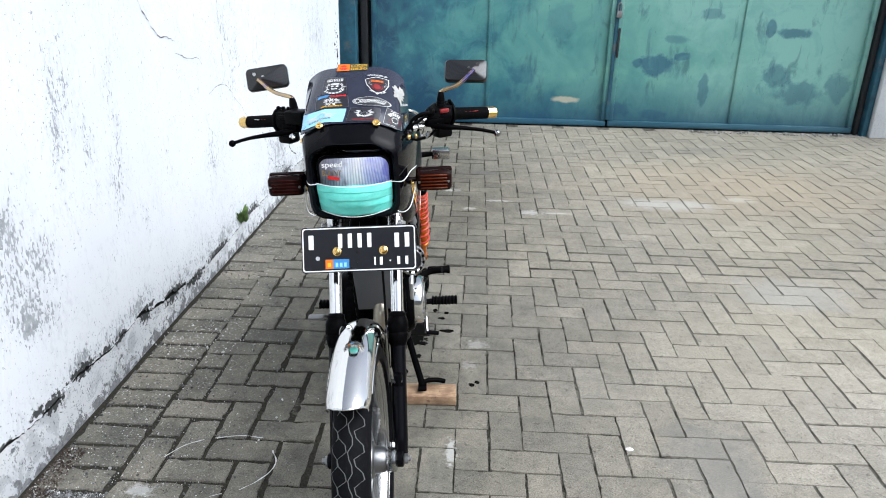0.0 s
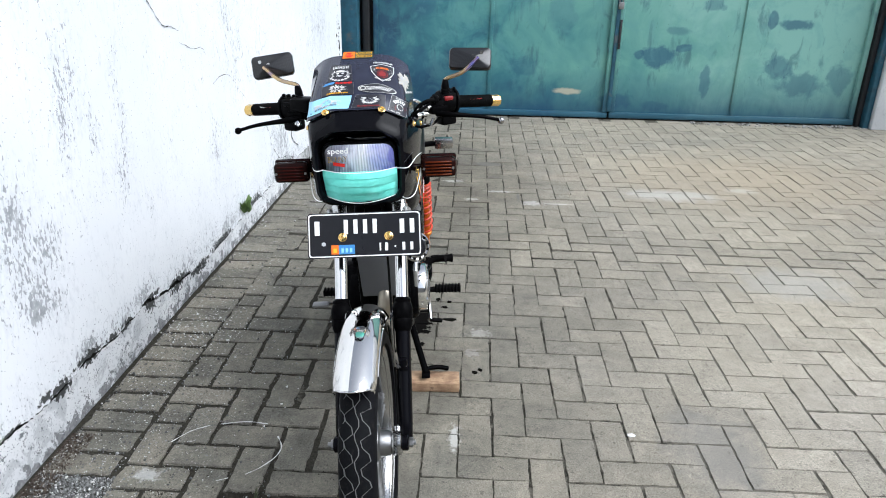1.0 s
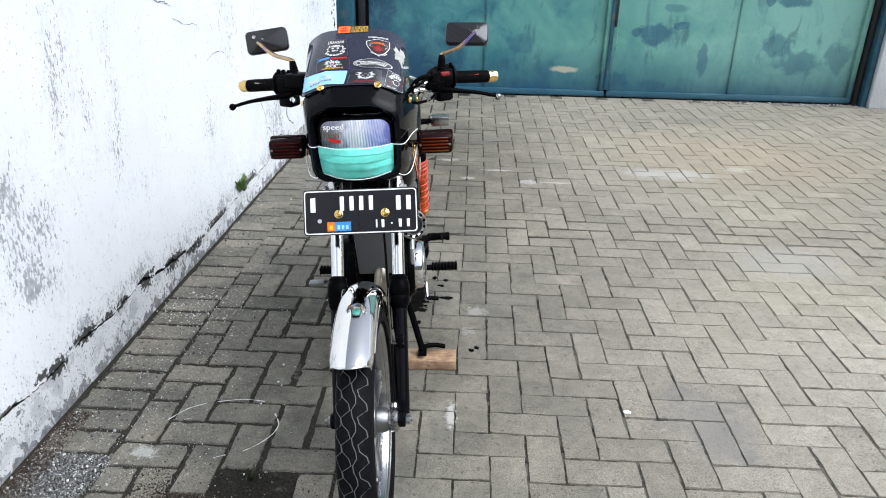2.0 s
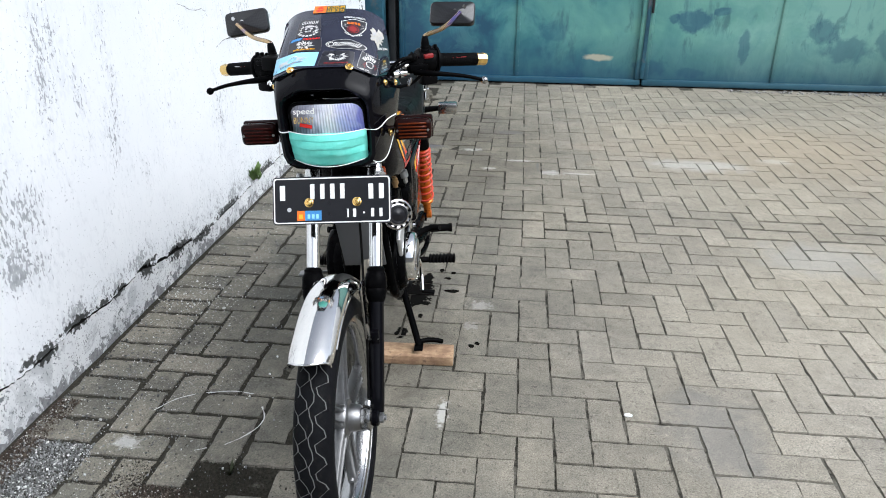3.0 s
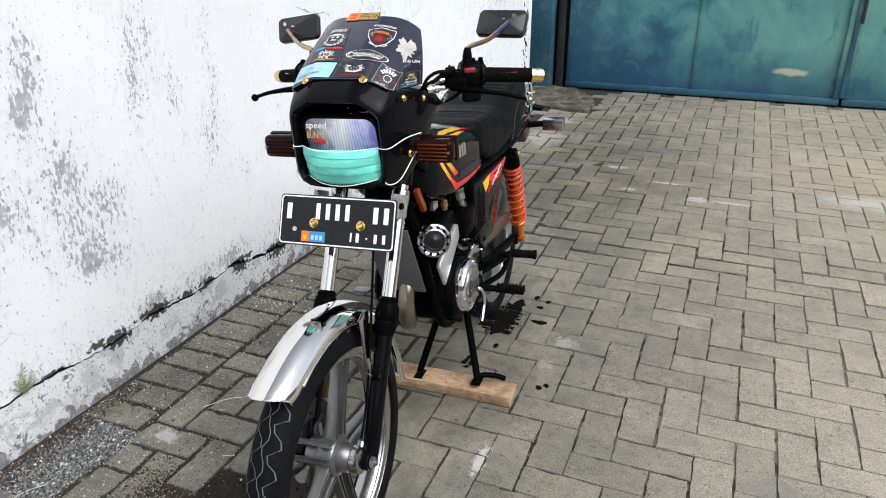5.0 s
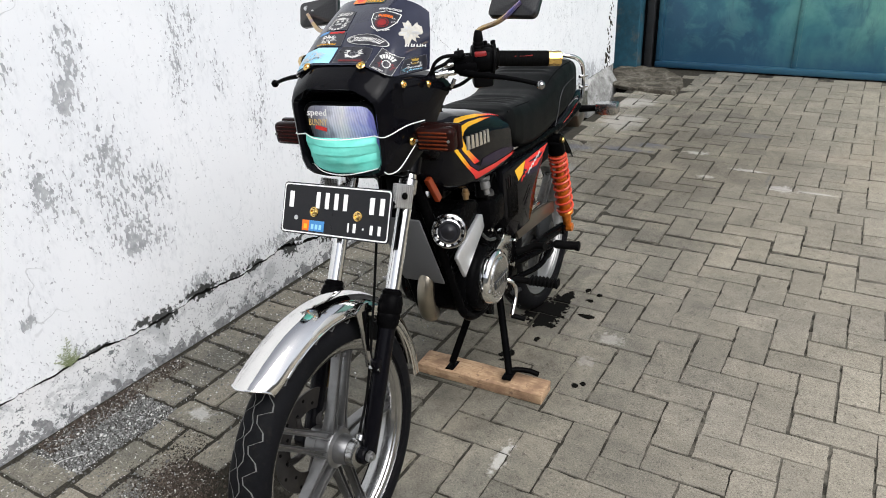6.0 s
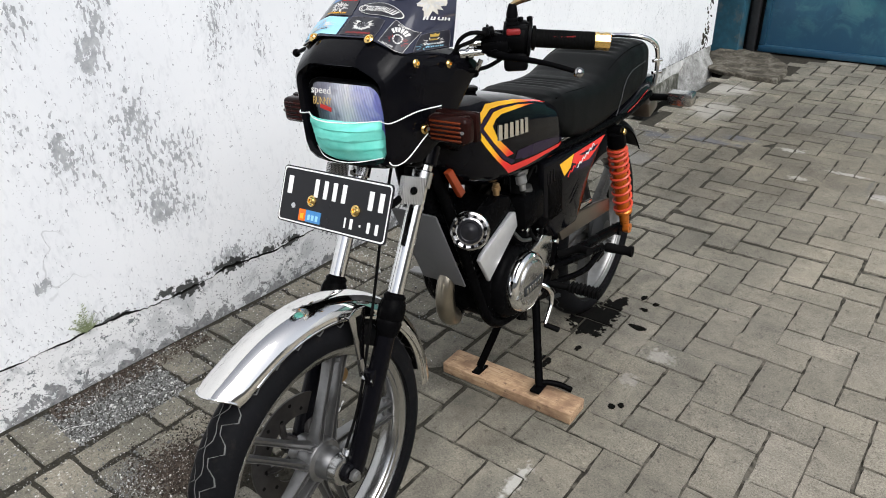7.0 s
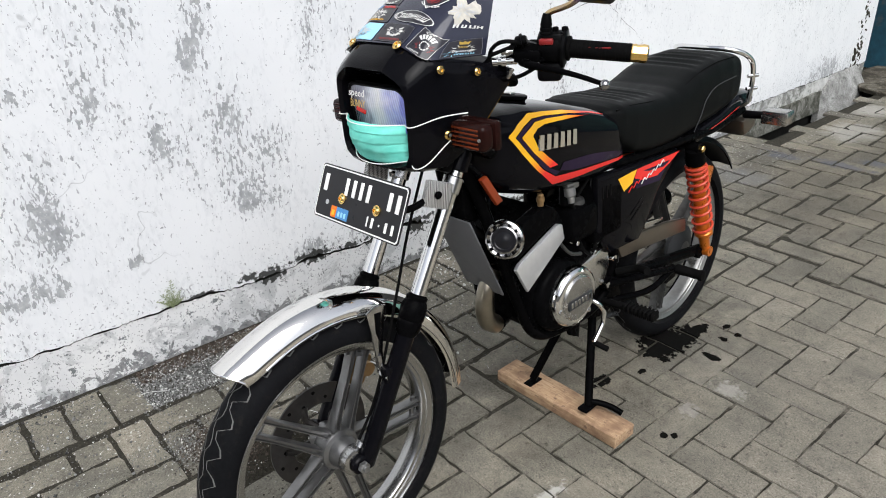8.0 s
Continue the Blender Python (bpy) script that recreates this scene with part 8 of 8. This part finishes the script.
for a, b in zip(rows, rows[1:]):
    for k in range(nu):
        bm.faces.new((a[k], b[k], b[k + 1], a[k + 1]))
bmesh.ops.recalc_face_normals(bm, faces=bm.faces)
bmesh.ops.solidify(bm, geom=bm.faces[:], thickness=0.0012)
part("mask_cloth", bm, M_MASK, mask)
bm = bmesh.new()
for v, z, w in ((0, 0.9455, 0.0895), (1, 0.876, 0.0855)):
    tube(bm, [(-w - 0.005, 0.212 if not v else 0.219, z), (-w * 0.5 - 0.005, 0.180 + 0.012 * v, z - 0.006 * v), (-0.005, 0.170 + 0.018 * v, z - 0.010 * v), (w * 0.5 - 0.005, 0.180 + 0.012 * v, z - 0.006 * v), (w - 0.005, 0.212 if not v else 0.219, z)], 0.0010, 6, 5)
part("mask_hem", bm, M_STRING, mask, "white stitched hem")
for s in (1, -1):
    bm = bmesh.new()
    tube(bm, [(s * 0.089 - 0.005, 0.211, 0.944), (s * 0.112, 0.206, 0.946), (s * 0.128, 0.262, 0.954), (s * 0.140, 0.315, 0.952)], 0.0011, 6, 6)
    tube(bm, [(s * 0.086 - 0.005, 0.218, 0.877), (s * 0.105, 0.207, 0.868), (s * 0.124, 0.222, 0.876), (s * 0.135, 0.262, 0.905), (s * 0.140, 0.312, 0.932)], 0.0011, 6, 6)
    part("ear_loop", bm, M_STRING, mask, "white elastic ear loop")


# ---- weeds, paint drips and pavers ----
def weed(p, n, h, seed, label, leaf=0.12, mat=M_LEAF):
    r4 = random.Random(seed)
    w = thing("weed", pose(*p), label, "weed", "weeds at the wall")
    bm = bmesh.new()
    for k in range(n):
        a, L = r4.uniform(0, 6.28), h * r4.uniform(0.5, 1.0)
        tip = Vector((abs(math.cos(a)) * L * 0.4, math.sin(a) * L * 0.6, L * r4.uniform(0.5, 1.0)))
        side = Vector((-math.sin(a), math.cos(a), 0)) * L * leaf
        v = [bm.verts.new(q) for q in (Vector((0, 0, 0)), tip * 0.5 + side, tip, tip * 0.5 - side)]
        bm.faces.new(v)
    part("leaves", bm, mat, w)


weed((WALL_X + 0.004, 3.55, 0.12), 130, 0.11, 3, "small green weed growing from the wall crack")
weed((WALL_X + 0.004, 3.62, 0.10), 40, 0.05, 5, "small green weed growing from the wall crack")


def sprig(p, stems, seed, label, mat):
    """A thin weed: curved stems with small leaflets along them."""
    r4 = random.Random(seed)
    w = thing("weed", pose(*p), label, "weed", "weeds at the wall")
    for dy, h in stems:
        bm, leaves = bmesh.new(), bmesh.new()
        path = smooth_path([(0, 0, 0), (0.006, dy * 0.35, h * 0.5), (0.012, dy, h)], 6)
        tube(bm, path, 0.0007, 5, 1, False)
        part("stem", bm, mat, w)
        for k, q in enumerate(path[2:]):
            for sgn in (-1, 1):
                L = r4.uniform(0.010, 0.022) * (1.15 - k / len(path))
                tip = q + Vector((r4.uniform(0, 0.008), sgn * L, L * r4.uniform(0.15, 0.75)))
                mid, wide = (q + tip) / 2, Vector((0, -0.0006, 0.0016))
                leaves.faces.new([leaves.verts.new(v) for v in (q, mid + wide, tip, mid - wide)])
        part("leaves", leaves, mat, w)


sprig((WALL_X + 0.003, 1.462, 0.172), ((0.006, 0.100), (-0.028, 0.062), (-0.046, 0.045), (0.026, 0.055), (0.034, 0.030), (-0.010, 0.075)), 8, "feathery pale weed growing from the wall crack", M_LEAFPALE)
weed((-0.47, 1.55, -0.010), 110, 0.05, 11, "dark tuft of grass between the pavers", 0.04, M_TUFT)

for k, pts in enumerate(([(-0.80, 1.78), (-0.76, 1.84), (-0.71, 1.875)], [(-0.68, 1.885), (-0.60, 1.905), (-0.53, 1.90)], [(-0.48, 1.84), (-0.455, 1.79), (-0.46, 1.74), (-0.49, 1.69), (-0.525, 1.655)], [(-0.999, 1.272), (-0.992, 1.305), (-0.963, 1.345)], [(-0.60, 1.62), (-0.57, 1.635)])):
    bm = bmesh.new()
    path = smooth_path([(x, y, 0) for x, y in pts], 6)
    r5 = random.Random(k)
    A, B = [], []
    for j, p in enumerate(path):
        d = (path[min(j + 1, len(path) - 1)] - path[max(j - 1, 0)]).normalized()
        n = Vector((-d.y, d.x, 0)) * r5.uniform(0.0007, 0.0028)
        A.append(bm.verts.new(p + n + Vector((0, 0, 0.0035))))
        B.append(bm.verts.new(p - n + Vector((0, 0, 0.0035))))
    for j in range(len(path) - 1):
        bm.faces.new((A[j], A[j + 1], B[j + 1], B[j]))
    tagged(part("paint_drip", bm, M_CHALK), "thin curved white paint drip on the pavers", "paint drip", "paint drips", "structure")
bm = bmesh.new()
bmesh.ops.create_icosphere(bm, subdivisions=1, radius=0.012, matrix=Matrix.Translation((0.642, 1.948, 0.004)) @ Matrix.Diagonal((1.3, 0.8, 0.35, 1)))
tagged(part("pebble", bm, M_WHITE), "small white chip lying on the pavers", "chip")

def scatter(name, n, place, r0, r1, mat, label, seed):
    """Many small broken pieces as one mesh."""
    r7 = random.Random(seed)
    V, F = [], []
    while n:
        x, y, z = place(r7)
        n -= 1
        r = r7.uniform(r0, r1) * (1 if r7.random() < 0.9 else 2.0)
        m = pose(x, y, z + r * 0.25, r7.uniform(0, 360), r7.uniform(0, 360), r7.uniform(0, 360))
        k = len(V)
        V += [tuple(m @ Vector((sx * r * r7.uniform(0.5, 1), sy * r * r7.uniform(0.5, 1), sz * r * r7.uniform(0.3, 0.8)))) for sx in (-1, 1) for sy in (-1, 1) for sz in (-1, 1)]
        F += [tuple(k + q for q in f) for f in ((0, 1, 3, 2), (4, 6, 7, 5), (0, 4, 5, 1), (2, 3, 7, 6), (0, 2, 6, 4), (1, 5, 7, 3))]
    me = bpy.data.meshes.new(name)
    me.from_pydata(V, [], F)
    me.materials.append(mat)
    return tagged(new(name, me), label, name, kind="stuff")


def beside_wall(r):
    y = 1.26 + 0.35 * r.random()
    return -1.105 + 0.195 * r.random() + 0.05 * max(0, (y - 1.38) / 0.2) * (1 - r.random()), y, -0.006 + 0.006 * r.random()


scatter("gravel", 10000, beside_wall, 0.0006, 0.0022, M_GRIT, "loose grey grit and lime crumbs beside the wall", 3)
scatter("soil", 6500, lambda r: (-1.122 + 0.075 * r.random() ** 1.4, 1.30 + 0.50 * r.random(), -0.005 + 0.007 * r.random()), 0.0006, 0.0021, M_SOIL, "brown soil crumbs heaped along the wall's foot", 13)
scatter("lime_flecks", 150, lambda r: (-0.98 + 0.075 * r.gauss(0, 1), 2.51 + 0.075 * r.gauss(0, 1), 0.0005), 0.0008, 0.0030, M_CHALK, "white lime flecks spattered on the pavers", 16)
scatter("crumbs", 4200, lambda r: (-1.112 + 0.46 * r.random() ** 1.9, 0.5 + 3.4 * r.random() ** 1.25, 0.0005), 0.0008, 0.0024, M_CRUMB, "pale mortar crumbs scattered along the wall foot", 5)
scatter("lime_crumbs", 3200, lambda r: (-1.0 + 0.6 * r.random() ** 1.3, 0.75 + 1.9 * r.random(), 0.0005), 0.0005, 0.0020, M_GRIT, "pale lime specks scattered over the worn pavers", 9)
scatter("grit", 1500, lambda r: (-0.69 + 0.045 * r.gauss(0, 1), 1.30 + 0.040 * r.gauss(0, 1), 0.0005), 0.0004, 0.0013, M_GRIT, "fine pale grit spilt over the pavers", 14)
scatter("soil_crumbs", 7000, lambda r: (-0.54 + 0.13 * r.gauss(0, 1), 1.47 + 0.075 * r.gauss(0, 1), -0.001), 0.0005, 0.0019, M_JOINT, "dark soil crumbs where pavers are missing", 6)
scatter("loose_soil", 5500, lambda r: (-0.63 + 0.055 * r.gauss(0, 1), 1.385 + 0.05 * r.gauss(0, 1), 0.0), 0.0006, 0.0021, M_SOIL, "brown soil crumbs spilt over worn pavers", 15)

UX, UY, X0, Y0 = 0.1080, 0.1050, 0.410, 2.021


SKEW_X, SKEW_Y = -0.0017, 0.0028


def paver_verts(lx, ly, tilt, rnd, wear=1.0):
    """A worn concrete block: an uneven outline, its edge broken."""
    a, b = lx / 2, ly / 2
    n1, n2 = (8, 4) if lx > ly else (4, 8) if ly > lx else (4, 4)
    out = [(-a + lx * k / n1, -b) for k in range(n1)] + [(a, -b + ly * k / n2) for k in range(n2)] + [(a - lx * k / n1, b) for k in range(n1)] + [(-a, b - ly * k / n2) for k in range(n2)]
    tx, ty, dz = tilt
    rows = []
    wob = [(rnd.uniform(-0.0015, 0.0015), rnd.uniform(-0.0015, 0.0015)) for _ in out]
    chip = [wear * (rnd.uniform(0.002, 0.006) if rnd.random() > 0.18 else rnd.uniform(0.007, 0.013)) for _ in out]
    for level in range(2):
        row = []
        for (x, y), (wx, wy), c in zip(out, wob, chip):
            k = c if level else 0.0
            px, py = x + wx - math.copysign(k, x) * (abs(x) > a * 0.99), y + wy - math.copysign(k, y) * (abs(y) > b * 0.99)
            z = (-0.014, 0.0)[level]
            row.append((px, py, z + (px * tx + py * ty + dz)))
        rows.append(row)
    n = len(out)
    vs = [v for r in rows for v in r]
    fs = [tuple(range(n, 2 * n))] + [(j, (j + 1) % n, n + (j + 1) % n, n + j) for j in range(n)]
    return vs, fs


def laid(i, j):
    """The place of a corner of the herringbone grid."""
    x = X0 + UX * i + SKEW_X * j
    y = Y0 + SKEW_Y * i + UY * j
    far = min(1, max(0, (y - 3.25) / 0.5))
    return x - 0.017 * min(1, max(0, (-0.15 - x) / 0.45)) + 0.010 * min(1, max(0, y - 2.6)), y + 0.040 * far * far * (3 - 2 * far)


cells = []
r6 = random.Random(12)
for i in range(-12, 84):
    for j in range(-65, 48):
        k = (i - j) % 4
        if k == 0:
            cells.append((*laid(i + 1, j + 0.5), 2, 1))
        elif k == 3:
            cells.append((*laid(i + 0.5, j + 1), 1, 2))
for j in range(-65, 48):
    cells.append((-1.013, 1.665 + 0.1065 * (j + 4), 1.97, 1.01))
    if (-12 - j) % 4 == 1:
        cells.append((*laid(-11.5, j + 0.5), 1, 1))
cells = [c for c in cells if c[1] < GATE_Y + 0.032 * c[0] - 0.06 and not (c[0] < -0.55 and c[1] > 5.99) and not (c[0] < -0.88 and 4.70 < c[1] < 6.2) and c[0] > WALL_X - 0.02 and not (c[0] < -0.90 and 1.27 < c[1] < 1.60) and not (-0.70 < c[0] < -0.36 and 1.40 < c[1] < 1.57)]
near = sorted(cells, key=lambda c: math.hypot(c[0] - 0.15, (c[1] - 1.95) * 0.9))[:300]
near_set = set(near)
shared = {}


def tilt_of(rnd, x):
    k = 1.0 if x < -0.2 else 0.55
    return rnd.uniform(-0.020, 0.020) * k, rnd.uniform(-0.020, 0.020) * k, rnd.uniform(-0.0025, 0.0025) * k


for c in near:
    key = (c[2], c[3], c[0] < -0.2, r6.randrange(14))
    if key not in shared:
        w = r6.uniform(0.005, 0.0095) if c[0] < -0.2 else r6.uniform(0.0026, 0.0054)
        vs, fs = paver_verts(c[2] * UX - w, c[3] * UY - w, tilt_of(r6, c[0]), r6, 0.8 if c[0] < -0.2 else 0.34)
        me = bpy.data.meshes.new("paver")
        me.from_pydata(vs, [], fs)
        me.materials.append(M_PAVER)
        shared[key] = me
    ob = new("paver", shared[key])
    ob.parent = pavement
    ob.matrix_local = pose(c[0] + r6.uniform(-0.002, 0.002), c[1] + r6.uniform(-0.002, 0.002), 0.0, 0, 0, 1.2 + r6.uniform(-0.8, 0.8) + 180 * r6.randrange(2))
V, F = [], []
for c in cells:
    if c in near_set:
        continue
    gappy = c[0] < -0.2 and c[1] < 2.9
    w = r6.uniform(0.005, 0.0095) if gappy else r6.uniform(0.0045, 0.0085) if c[0] < 0.1 else r6.uniform(0.0030, 0.0060)
    vs, fs = paver_verts(c[2] * UX - w, c[3] * UY - w * (1.0 if c[0] < 0.1 else 0.30 if c[1] > 3.0 else 0.6), tilt_of(r6, c[0]), r6, 0.8 if gappy else 0.45 if c[0] < -0.2 else 0.34)
    F += [tuple(len(V) + q for q in f) for f in fs]
    dx, dy, a = c[0] + r6.uniform(-0.002, 0.002), c[1] + r6.uniform(-0.002, 0.002), radians(1.2 + r6.uniform(-0.8, 0.8))
    V += [(x * math.cos(a) - y * math.sin(a) + dx, x * math.sin(a) + y * math.cos(a) + dy, z) for x, y, z in vs]
me = bpy.data.meshes.new("pavers")
me.from_pydata(V, [], F)
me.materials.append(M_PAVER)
rest = new("pavers", me)
rest.parent = pavement
tagged(rest, "worn grey concrete pavers in herringbone pattern", kind="stuff")
